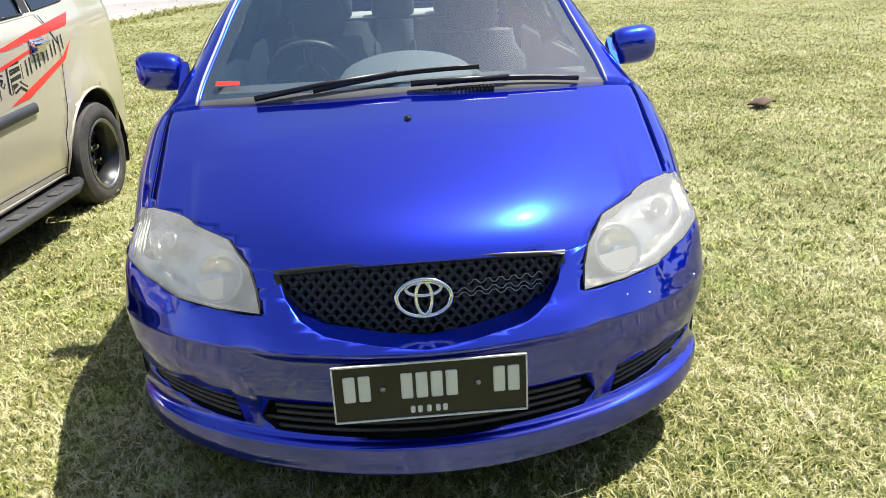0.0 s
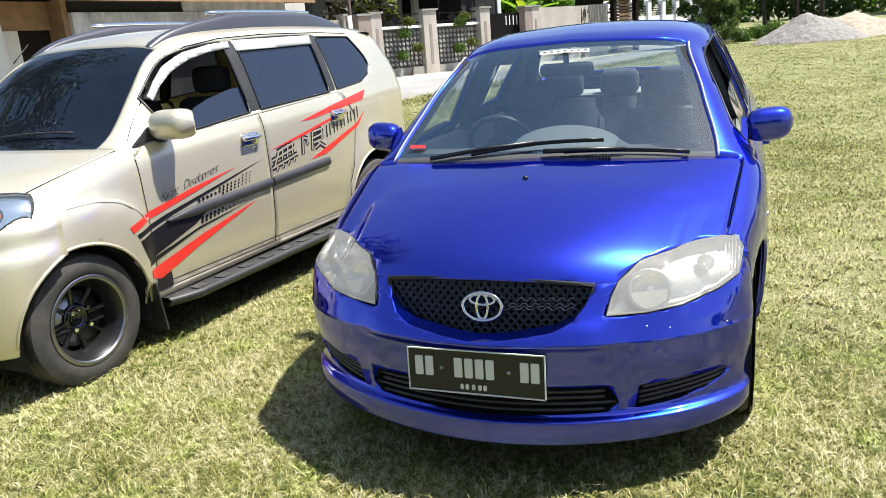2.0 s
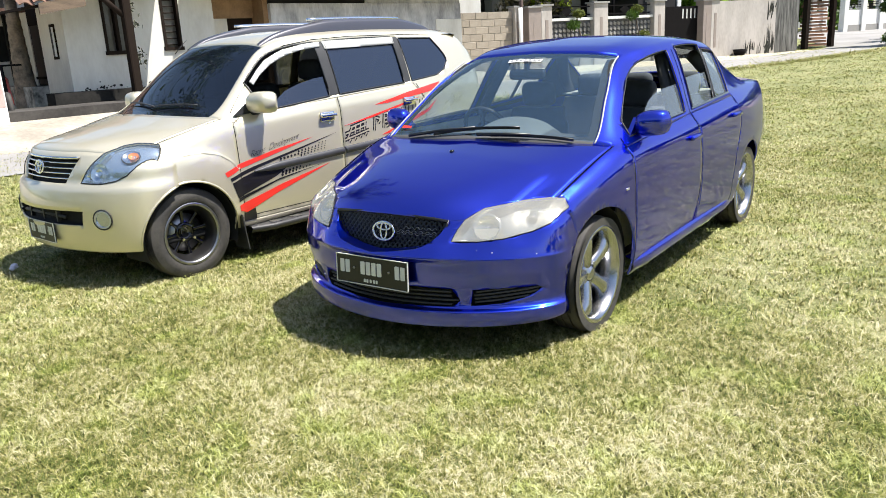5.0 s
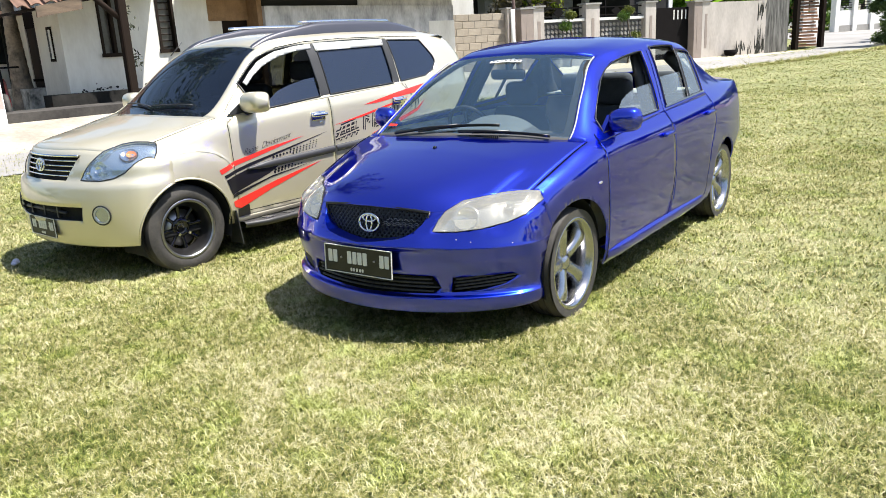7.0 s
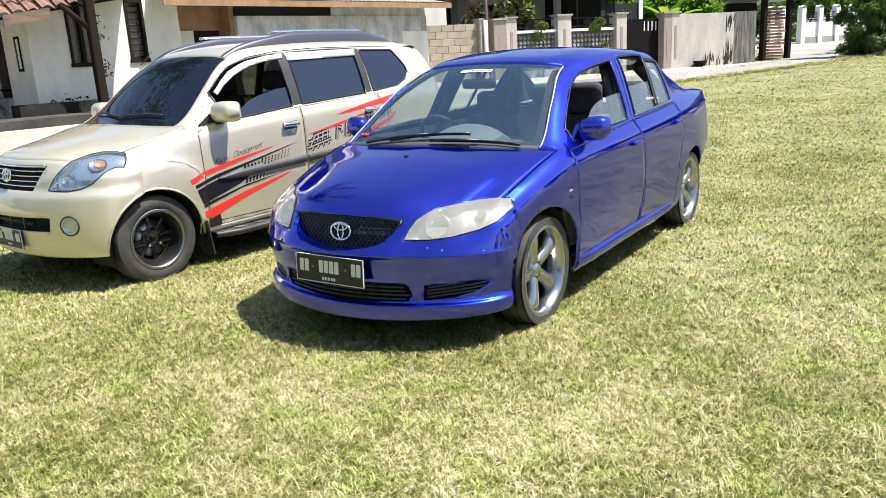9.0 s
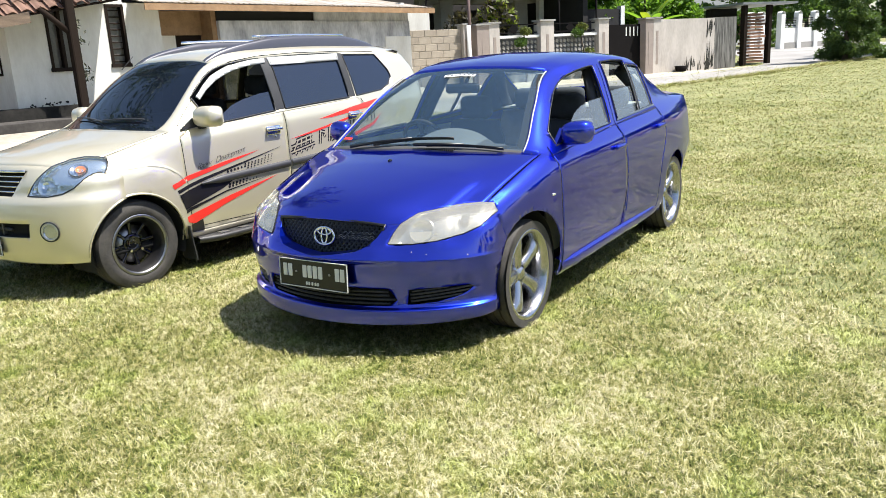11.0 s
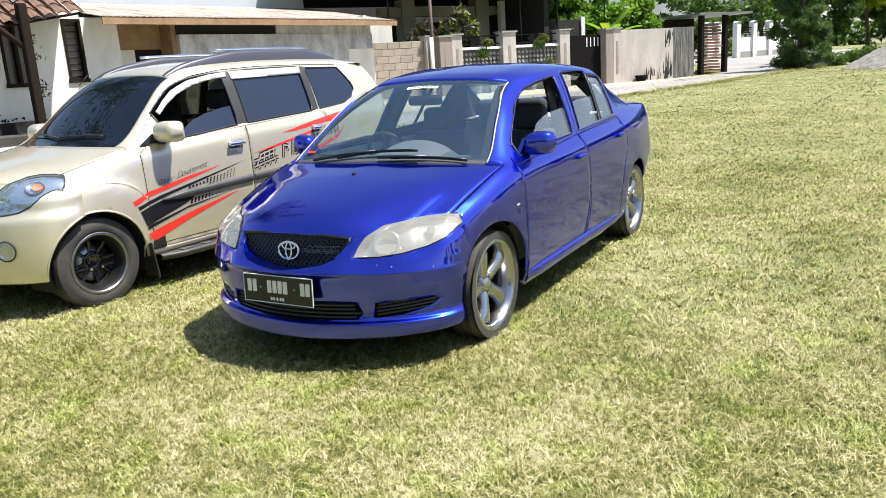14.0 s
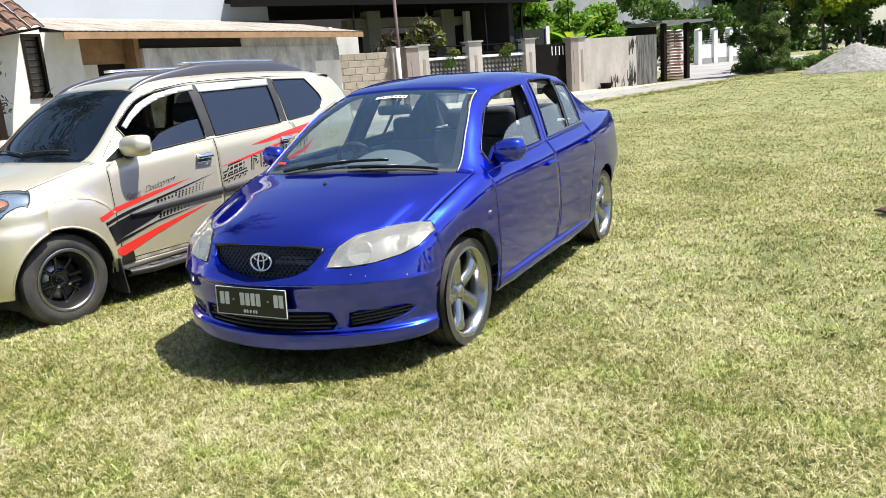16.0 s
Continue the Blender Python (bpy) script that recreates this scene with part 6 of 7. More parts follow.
# windows
for s0, s1, z0, z1 in ((-.15, .37, 1.53, 2.75), (1.0, 1.37, 1.56, 2.72)):
    w = new("house_window")
    w.parent = house
    w["label"] = "dark wooden casement window"
    hb("window_frame", s0, s0 + .05, -.14, .02, z0, z1, DARKWOOD, w)
    hb("window_frame", s1 - .05, s1, -.14, .02, z0, z1, DARKWOOD, w)
    hb("window_frame", s0, s1, -.14, .02, z1 - .05, z1, DARKWOOD, w)
    hb("window_sill", s0 - .02, s1 + .02, -.14, .04, z0 - .02, z0 + .05, DARKWOOD, w)
    if s0 < 0:
        hb("window_frame", (s0 + s1) / 2 - .03, (s0 + s1) / 2 + .03, -.13, .015, z0, z1, DARKWOOD, w)
    else:
        for k in range(9):
            ob = hb("slat", s0 + .05, s1 - .05, -.11, -.06, z0 + .08 + k * .12, z0 + .10 + k * .12, DARKWOOD, w)
    hb("pane", s0 + .04, s1 - .04, -.10, -.095, z0 + .04, z1 - .04, DUSTYPANE, w)
hb("room_back", -.9, 2.0, -3.0, -2.9, .5, 3.0, DARK)
hb("post", -.13, .03, .74, .90, .5, 2.9, DARKWOOD, label="dark timber porch post", bevel=.03)
bm = bmesh.new()
pa, pb = on(H0, HD, HN, -.03, .82), on(H0, HD, HN, -.55, .82)
tube(bm, [(pa[0], pa[1], 2.10), (pb[0], pb[1], 2.56)], .05, 6)
part("brace", bm, DARKWOOD, house, "dark diagonal timber brace")
vine = bmesh.new()
rv = random.Random(17)
for k in range(60):
    p = on(H0, HD, HN, .04 + abs(rv.gauss(0, .06)), .84 + rv.uniform(-.1, .1))
    c = Vector((p[0], p[1], rv.choice((1.35, 1.42, 1.5, 2.0, 2.3)) + rv.gauss(0, .05)))
    u, w = Vector((rv.gauss(0, 1), rv.gauss(0, 1), rv.gauss(0, 1))).normalized() * .05, Vector((rv.gauss(0, 1), rv.gauss(0, 1), rv.gauss(0, 1))).normalized() * .022
    vine.faces.new([vine.verts.new(c - u), vine.verts.new(c + w), vine.verts.new(c + u), vine.verts.new(c - w)])
vn = part("climbing_vine", vine, mat("vine_leaves", (.05, .055, .03), .6, island=.4), None, smooth=False)
tagged(vn, "small dark vine leaves climbing the porch post", "vine", kind="stuff")
# clay tile eaves over the white wall
troof = new("tile_roof")
troof.parent = house
troof["label"] = "old clay tile roof"


def tile_mesh():
    b = bmesh.new()
    rr = []
    for i in range(7):
        u = i / 6
        x = -.12 + .24 * u
        z = .028 * math.sin(u * math.pi * 2 - .6)
        rr.append([(x, 0, z), (x, .33, z + .005)])
    grid(b, np.array(rr))
    thick(b, .014)
    me = bpy.data.meshes.new("roof_tile")
    b.to_mesh(me)
    b.free()
    me.materials.append(TILE)
    me.shade_smooth()
    return me


tme = tile_mesh()
ang = math.degrees(math.atan2(HD[1], HD[0]))
for i in range(12):
    for j in range(9):
        s = -1.66 + .235 * i
        d = .85 - .27 * j
        z = 2.55 + .155 * j + .17 * (s + .45)
        p = on(H0, HD, HN, s, d)
        ob = new("roof_tile", tme)
        ob.parent = troof
        ob.matrix_basis = pose(p[0], p[1], z + random.uniform(-.006, .006), 0, 0, ang) @ pose(0, 0, 0, 30, 0, random.uniform(-2, 2))
for nm, d0, d1, z0, z1, mm in (("roof_deck", -1.6, .8, 2.49, 2.53, DARKWOOD), ("eave_board", .84, .88, 2.37, 2.55, OLDBOARD)):
    ob = hb(nm, -1.5 if nm == "eave_board" else -1.75, -.74 if nm == "eave_board" else 1.0, d0, d1, z0, z1, mm, troof)
    for v in ob.data.vertices:
        s = float(np.dot(np.array(v.co[:2]) - H0, HD))
        v.co.z += .17 * (s + .45)

# block wall, garden wall, gate
bw = thing("block_wall", pose(0, 0, 0), "bare concrete block wall beside the lean-to", "wall", kind="structure")
wallbox("wall_core", F0, FD, -3.6, -1.2, -.14, -.006, .3, 2.18, mat("grey_mortar", (.30, .265, .22), .95, var=.6, scale=5), bw)
wallbox("upper_white_wall", F0, FD, -3.3, -1.75, -1.0, -.85, .5, 2.72, PLASTER, bw)
bm = boxm(0, 0, 0, .385, .03, .185, .006, 1)
bme = bpy.data.meshes.new("block")
bm.to_mesh(bme)
bm.free()
bme.materials.append(BLOCK)
for r in range(9):
    for k in range(7):
        s = -3.6 + .40 * k - (.2 if r % 2 else 0)
        if s < -3.7 or s + .385 > -1.2:
            continue
        p = on(F0, FD, FN, s, random.uniform(0, .006))
        ob = new("block", bme)
        ob.parent = bw
        ob.matrix_basis = pose(p[0], p[1], .40 + r * .2, 0, 0, math.degrees(math.atan2(FD[1], FD[0])))
gwall = thing("garden_wall", pose(0, 0, 0), "stone-clad garden wall with pillars, metal screens and trained shrubs", "wall", kind="structure")
for s0, s1, z1, m in ((-1.18, -.98, 2.28, WALLC), (-.71, -.28, 2.26, PILLAR), (-.28, .10, 2.30, WALLC), (1.62, 2.14, 2.33, WALLC), (3.95, 4.38, 2.33, WALLC), (6.0, 6.35, 2.30, PILLAR), (6.35, 6.70, 2.31, WALLC)):
    ob = wallbox("pillar", F0, FD, s0, s1, -.25, .12, .35, z1, m, gwall, bevel=.012)
    wallbox("pillar_cap", F0, FD, s0 - .04, s1 + .04, -.29, .16, z1, z1 + .05, CONC, ob)
    wallbox("pillar_panel", F0, FD, (s0 + s1) / 2 - .05, (s0 + s1) / 2 + .05, .118, .128, .8, z1 - .4, PILLAR, ob)
for s0, s1 in ((.10, 1.62), (2.14, 3.95)):
    wallbox("screen_wall", F0, FD, s0, s1, -.16, -.10, .4, 1.86, mat("screen_grey", (.14, .14, .15), .8, var=.4, scale=4), gwall)
    wallbox("white_cap", F0, FD, s0, s1, -.2, .04, 1.86, 1.94, WHITEP, gwall)
    wallbox("screen_base", F0, FD, s0, s1, -.2, .06, .35, .75, CONC, gwall)
    n = int((s1 - s0) / .15)
    for k in range(n):
        for r in range(7):
            bm = bmesh.new()
            prism(bm, [(-.055, -.02), (.035, -.06), (.055, .02), (-.035, .06)], "y", -.02, .02)
            s = s0 + .09 + k * .15
            bm.transform(frame_m(F0, FD) @ Matrix.Translation((s, .06, .86 + r * .145)))
            part("screen_block", bm, CONC, gwall, smooth=False)
    for z in (2.0, 2.24):
        wallbox("rail", F0, FD, s0, s1, -.12, -.08, z, z + .035, DARKMETAL, gwall)
    bm = bmesh.new()
    prism(bm, [(-.19, 0), (0, -.15), (.19, 0), (0, .15)], "y", .08, .11)
    bm.transform(frame_m(F0, FD) @ Matrix.Translation(((s0 + s1) / 2 - .1, 0, 2.13)))
    part("diamond_plate", bm, DARKMETAL, gwall, smooth=False)
wallbox("gate", F0, FD, 4.55, 6.0, -.2, -.15, .5, 2.16, DARKMETAL, None, "tall dark metal gate standing closed", "gate")
for k in range(4):
    wallbox("gate_slot", F0, FD, 5.35 + k * .17, 5.39 + k * .17, -.15, -.143, 1.78, 2.08, WHITEP, gwall)
wallbox("cream_wall", F0, FD, 6.70, 9.45, -.15, 0, .3, 2.28, WALLC, None, "cream rendered garden wall with dark stains", "wall")
wallbox("stained_wall", F0, FD, 9.45, 10.6, -.15, -.01, .3, 2.30, mat("stained_wall", (.20, .195, .18), .9, var=1.0, scale=4, fine=9, tint=(.02, .02, .018), bump=.2, stretch=(3, 3, .35)), None, "grey wall streaked with black mould", "wall")
# black mould running up the cream wall
streak = bmesh.new()
rs = random.Random(31)
for k in range(64):
    heavy = k > 24
    s0 = rs.uniform(9.0, 9.45) if heavy else rs.uniform(7.9, 9.0)
    z0, h0 = .45 + rs.uniform(0, .25), rs.uniform(.25, 1.0) if heavy else rs.uniform(.15, .45)
    if heavy and rs.random() < .4:
        z0, h0 = 2.26 - rs.uniform(.2, .7), 0
        h0 = 2.27 - z0
    w0, lean_ = rs.uniform(.008, .03), rs.uniform(-.06, .10)
    vs = []
    for ds, dz in ((-w0, 0), (w0, 0), (w0 * .7 + lean_ * .5, h0 * .5), (lean_, h0), (-w0 * .6 + lean_ * .5, h0 * .55)):
        p = on(F0, FD, FN, s0 + ds, .004 + .0003 * (k % 9))
        vs.append(streak.verts.new((p[0], p[1], z0 + dz)))
    streak.faces.new(vs)
sk = part("mould_streak", streak, mat("wall_mould", (.04, .04, .035), .95, spec=.1), None, smooth=False)
tagged(sk, "black mould streaks on the cream wall", "stain", kind="stuff")
# pale car parked behind the gate
pc = thing("parked_car", pose(0, 0, 0), "pale lilac car standing behind the dark gate", "car")
for nm, a in (("body", (5.0, 6.4, -1.5, -.5, .62, 1.38)), ("cabin", (5.12, 6.3, -1.4, -.6, 1.38, 1.9))):
    wallbox(nm, F0, FD, *a, mat("lilac_paint" if nm == "body" else "car_glass_dark", (.62, .62, .74) if nm == "body" else (.10, .10, .14), .3, coat=.6), pc, bevel=.10)
# utility pole
p = on(F0, FD, FN, -.98, .18)
bm = bmesh.new()
tube(bm, [(p[0], p[1], .3), (p[0] - .03, p[1], 4.2)], .05, 10)
pole = thing("utility_pole", pose(0, 0, 0), "slim rusty metal pole before the garden wall", "pole")
part("pole_shaft", bm, mat("rusty_pole", (.16, .11, .10), .7, .3, var=.6, scale=4), pole)
bm = bmesh.new()
tube(bm, [(p[0] + .02, p[1] - .12, .3), (p[0] + .02, p[1] - .12, 2.27)], .06, 10)
part("white_sleeve", bm, WHITEP, pole)

# ---- behind the walls and along the road ----
def gz(x, y):
    return float(ground_z(np.array(float(x)), np.array(float(y))))


# side wing of the house
wing = new("side_wing")
wing.parent = house


def wb(name, s0, s1, d0, d1, z0, z1, m, par=None, label=""):
    """s along the house front, d out from it."""
    ob = wallbox(name, H0, HD, s0, s1, d0, d1, z0, z1, m, par or wing)
    if label:
        ob["label"] = label
    return ob


wb("window_frame", -.872, -.848, -.62, -.40, 1.48, 2.10, DARKWOOD, label="dark framed side window")
wb("pane", -.880, -.872, -.51, -.43, 1.53, 2.05, WHITEP)
wb("pane", -.880, -.872, -.59, -.52, 1.53, 2.05, TINTED)
wb("wing_wall", -8, 1, -3.4, -3.2, .5, 2.6, PLASTER)
wb("wing_door", .22 - .85 + .45, 1.07 - .85 + .0, -3.2, -3.17, .95, 2.12, DARKWOOD, label="dark brown timber door")
wb("wing_window", -1.30, -.46, -3.2, -3.17, 1.5, 2.2, DARK, label="dark window opening")
wb("terrace", -1.15, -.62, -4.4, -1.2, .4, 1.0, mat("mossy_wall", (.55, .53, .48), .95, var=1.0, scale=5, fine=16, tint=(.04, .04, .035), bump=.3), label="low terrace wall stained with moss")
wb("white_step", -3.2, -2.7, -.6, .1, .4, .86, WHITEP)
wb("wing_roof", -8, .9, -3.6, -2.3, 2.42, 2.50, mat("old_tiles", (.2, .11, .08), .9, var=.8, scale=6, fine=40, tint=(.10, .06, .05), bump=1, bscale=20))

# black mould along the foot of the white wall
mould = bmesh.new()
rr = random.Random(21)
for k in range(46):
    s0, z0 = rr.uniform(-.84, 2.1), .91 + abs(rr.gauss(0, .06))
    n, r0 = rr.randint(5, 8), rr.uniform(.006, .026)
    vs = []
    for i in range(n):
        a = 2 * math.pi * i / n
        r = r0 * rr.uniform(.5, 1.3)
        p = on(H0, HD, HN, s0 + r * math.cos(a) * 1.4, .004 + .0004 * (k % 7))
        vs.append(mould.verts.new((p[0], p[1], z0 + r * math.sin(a))))
    mould.faces.new(vs)
mo = part("mould_stain", mould, mat("black_mould", (.03, .03, .026), .95, spec=.1), house, "black mould spots on the plaster", smooth=False)
mo["kind"] = "stuff"

# palm trunk before the wing
palm = thing("palm_tree", pose(-13.2, 5.25, .85), "tall grey ringed palm trunk before the house", "palm tree")
bm = bmesh.new()
prof = []
for k in range(70):
    z = -.4 + k * .085
    prof.append((z, .20 - .008 * k * .5 + (.010 if k % 2 else 0) + .05 * math.exp(-k / 5)))
lathe(bm, prof, 18, "z")
part("trunk", bm, mat("palm_bark", (.34, .27, .20), .95, var=1.0, scale=7, fine=26, tint=(.09, .075, .06), bump=1.0, bscale=18), palm)
bm = bmesh.new()
for k in range(12):
    a = 2 * math.pi * k / 12 + .2
    pts = [Vector((math.cos(a) * r, math.sin(a) * r, 5.4 + .9 * r - .33 * r * r)) for r in (.1, .8, 1.5, 2.2, 2.8)]
    for p, q in zip(pts, pts[1:]):
        for i in range(6):
            c = p.lerp(q, i / 6)
            side = Vector((-math.sin(a), math.cos(a), 0))
            for sg in (1, -1):
                e = c + side * sg * .55 + Vector((math.cos(a) * .15, math.sin(a) * .15, -.25))
                bm.faces.new([bm.verts.new(c), bm.verts.new(c + (q - p) * .06), bm.verts.new(e)])
LEAFD = mat("dark_leaves", (.035, .075, .018), .55, island=.5)
part("crown", bm, LEAFD, palm, smooth=False)

# white gate post with a faded poster at the roadside
gp = thing("gate_post", pose(-10.35, 3.3, .25, 0, 0, 8), "white gate post with faded pink poster", "gate post")
part("post", boxm(-.16, -.10, 0, .16, .10, 1.75, .015), WHITEP, gp, smooth=False)
part("poster", boxm(.161, -.07, .55, .165, .07, 1.4), mat("faded_poster", (.62, .30, .28), .8, var=.8, scale=6, tint=(.6, .5, .45)), gp, smooth=False)
part("base", boxm(-.2, -.14, -.3, .2, .14, .12, .01), CONC, gp, smooth=False)

# motorbike far off on the verge, dark and small
mb = thing("motorbike", pose(-11.7, 4.1, .42, 0, 0, 70), "small dark motorbike parked before the white house", "motorbike")
for y in (-.55, .55):
    bm = bmesh.new()
    lathe(bm, [(-.04, .20), (-.045, .26), (0, .29), (.045, .26), (.04, .20)], 28, "x", (0, y, .29))
    part("wheel", bm, RUBBER, mb)
bm = bmesh.new()
tube(bm, [(0, -.5, .35), (0, -.25, .75), (0, .15, .5), (0, .6, .75)], .09, 8)
part("frame_body", bm, mat("red_bike_paint", (.25, .02, .02), .3, coat=.5), mb)
part("saddle", boxm(-.11, -.1, .70, .11, .65, .80, .04), BLACKP, mb)
bm = bmesh.new()
tube(bm, [(0, -.55, .3), (0, -.38, 1.0)], .03, 6)
tube(bm, [(-.32, -.33, 1.0), (.32, -.33, 1.0)], .018, 6)
part("handlebar", bm, DARKMETAL, mb)

# carport and dark house behind the garden wall
shed = thing("carport_house", pose(0, 0, 0), "dark open carport and unfinished house behind the garden wall", "house")


def fb(name, s0, s1, d0, d1, z0, z1, m, par=shed):
    return wallbox(name, F0, FD, s0, s1, d0, d1, z0, z1, m, par)


# near-black walls: the shade inside the carport is put into their colour
fb("back_wall", -6, 7.6, -7.2, -7.0, .3, 6.5, mat("shade_wall_back", (.045, .042, .042), .9, var=.6, scale=1.5))
fb("side_wall", 4.4, 4.6, -7, -1.2, .3, 3.7, mat("shade_wall_side", (.025, .023, .022), .9, var=.6, scale=2))
fb("carport_roof", -5.5, 5.6, -6.8, -.9, 3.75, 3.84, DARKMETAL)
fb("fascia", -5.5, 5.6, -.95, -.88, 3.62, 3.86, DARKMETAL)
fb("second_roof", 3.0, 8.2, -5.5, -2.2, 3.9, 4.0, DARKMETAL)
for s in (-1.7, .9, 3.3, 4.9):
    bm = bmesh.new()
    p = on(F0, FD, FN, s, -1.1)
    tube(bm, [(p[0], p[1], .3), (p[0], p[1], 3.8)], .035, 8)
    part("post", bm, DARKMETAL, shed)
for s0, s1 in ((.15, .65), (3.2, 3.75)):
    fb("concrete_column", s0, s1, -4.0, -3.5, .3, 3.7, CONC)
fb("beam", -.6, 4.2, -4.0, -3.6, 3.15, 3.45, CONC)
fb("white_column", 4.05, 4.25, -3.4, -3.2, .3, 3.6, WHITEP)
# inner wall coloured for the carport's shade as well
fb("inner_wall", 4.6, 6.4, -1.6, -1.45, .3, 2.75, mat("shade_wall_inner", (.018, .017, .017), .9, var=.5, scale=2))
fb("wall_end_post", 6.28, 6.45, -1.6, -1.4, .3, 2.85, WHITEP)
for s in (5.3, 7.6):
    bm = bmesh.new()
    p = on(F0, FD, FN, s, -1.6)
    tube(bm, [(p[0], p[1], .3), (p[0], p[1], 3.95)], .03, 8)
    part("post", bm, DARKMETAL, shed)
mat_brick = mat("stacked_brick", (.30, .16, .10), .9, var=.7, scale=9, fine=40, tint=(.12, .07, .05), objrand=.25)
# grey metal roof farther down the road, and the timber-sided stall
stall = thing("timber_stall", pose(0, 0, 0), "small stall with stacked brick and timber under a grey metal roof", "stall")
P1, D1 = np.array([-3.6, 28.6]), np.array([.55, .835])


def sb(name, s0, s1, d0, d1, z0, z1, m):
    return wallbox(name, P1, D1, s0, s1, d0, d1, z0, z1, m, stall)


sb("dark_back", 0, 1.4, -2.0, -1.8, .3, 2.7, DARK)
sb("roof_sheet", -.2, 2.6, -3.5, .1, 2.72, 2.80, mat("grey_sheet", (.30, .31, .33), .45, .4, var=.5, scale=3))
sb("end_post", 0, .14, -.2, 0, .3, 2.7, DARKWOOD)
sb("end_post", 1.25, 1.39, -.2, 0, .3, 2.7, DARKWOOD)
for k in range(16):
    sb("timber", .2 + .07 * (k % 3), 1.15 - .05 * (k % 4), -.5, -.1 + .02 * (k % 3), .6 + k * .115, .68 + k * .115, mat_brick)
# white fence across the road's end
wf = thing("white_fence", pose(0, 0, 0), "white painted panel fence with rounded posts and dark rails", "fence", kind="structure")
P2, D2 = np.array([-5.6, 43.6]), np.array([.50, .866])
for s in (-.9, -.1, 1.5, 2.9, 4.3, 5.7, 7.1, 8.5):
    z0 = .75
    ob = wallbox("fence_post", P2, D2, s - .16, s + .16, -.16, .16, z0 - .3, z0 + 2.0, WHITEP, wf)
    bm = bmesh.new()
    lathe(bm, [(-.16, .16), (.16, .16)], 16, "y")
    p = P2 + D2 * s
    bm.transform(pose(p[0], p[1], z0 + 2.0, 0, 0, math.degrees(math.atan2(D2[1], D2[0]))))
    part("post_cap", bm, WHITEP, ob)
for s0, s1 in ((-.74, -.26), (1.66, 2.74), (3.06, 4.14), (4.46, 5.54), (5.86, 6.94), (7.26, 8.34)):
    wallbox("fence_panel", P2, D2, s0, s1, -.06, .06, 1.22, 2.0, WHITEP, wf)
    wallbox("fence_base", P2, D2, s0, s1, -.09, .09, .45, 1.22, CONC, wf)
    for k in range(4):
        wallbox("fence_rail", P2, D2, s0, s1, -.02, .02, 2.12 + k * .13, 2.16 + k * .13, DARKMETAL, wf)
wallbox("far_white_wall", P2, D2, -6, 14, -9, -8.8, .5, 6.0, mat("far_plaster", (.40, .41, .43), .9, var=.5, scale=1), None, "pale house wall beyond the white fence", "wall")


# ---- plants ----
def leaf_mesh(name, centres, radii, count, size, material, seed, parent, flat=.7, long=1.6):
    """Many small leaves scattered in clumps."""
    rng = np.random.default_rng(seed)
    C, R = np.array(centres, float), np.array(radii, float)
    i = rng.choice(len(C), count, p=R ** 2 / (R ** 2).sum())
    d = rng.normal(size=(count, 3))
    d /= np.linalg.norm(d, axis=1)[:, None]
    rad = R[i] * rng.random(count) ** .45 * rng.uniform(.8, 1.15, count)
    p = C[i] + d * rad[:, None] * np.array([1, 1, flat])
    u = rng.normal(size=(count, 3))
    u /= np.linalg.norm(u, axis=1)[:, None]
    w = np.cross(u, rng.normal(size=(count, 3)))
    w /= np.linalg.norm(w, axis=1)[:, None]
    s = size * rng.uniform(.6, 1.4, count)[:, None]
    V = np.stack([p - u * s * long * .5, p + w * s * .5, p + u * s * long * .5, p - w * s * .5], 1).astype(np.float32)
    n = count
    me = bpy.data.meshes.new(name)
    me.vertices.add(n * 4)
    me.vertices.foreach_set("co", V.reshape(-1))
    me.loops.add(n * 4)
    me.loops.foreach_set("vertex_index", np.arange(n * 4, dtype=np.int32))
    me.polygons.add(n)
    me.polygons.foreach_set("loop_start", np.arange(n, dtype=np.int32) * 4)
    me.update(calc_edges=True)
    me.validate()
    me.materials.append(material)
    ob = new(name, me)
    ob.parent = parent
    return ob


def leafm(name, col, tl=.35):
    m = mat(name, col, .5, island=.45, spec=.3)
    nt = m.node_tree
    b = nt.nodes["Principled BSDF"]
    t, mx = nt.nodes.new("ShaderNodeBsdfTranslucent"), nt.nodes.new("ShaderNodeMixShader")
    t.inputs[0].default_value = (col[0] * 1.6, col[1] * 1.6, col[2] * .8, 1)
    mx.inputs[0].default_value = tl
    nt.links.new(b.outputs[0], mx.inputs[1])
    nt.links.new(t.outputs[0], mx.inputs[2])
    nt.links.new(mx.outputs[0], nt.nodes["Material Output"].inputs[0])
    return m


LEAF1 = leafm("tree_leaves", (.065, .12, .028), .4)
LEAF2 = leafm("bright_leaves", (.13, .24, .035), .5)
LEAF3 = leafm("yellow_leaves", (.20, .26, .03), .5)
LEAF4 = leafm("croton_leaves", (.055, .05, .035), .3)
LEAFC = leafm("dark_needles", (.075, .12, .04), .4)
LEAF5 = leafm("olive_leaves", (.10, .12, .03), .35)
BARK = mat("bark", (.11, .085, .065), .95, var=.6, scale=8, fine=40, tint=(.05, .04, .03), bump=.6, bscale=25)


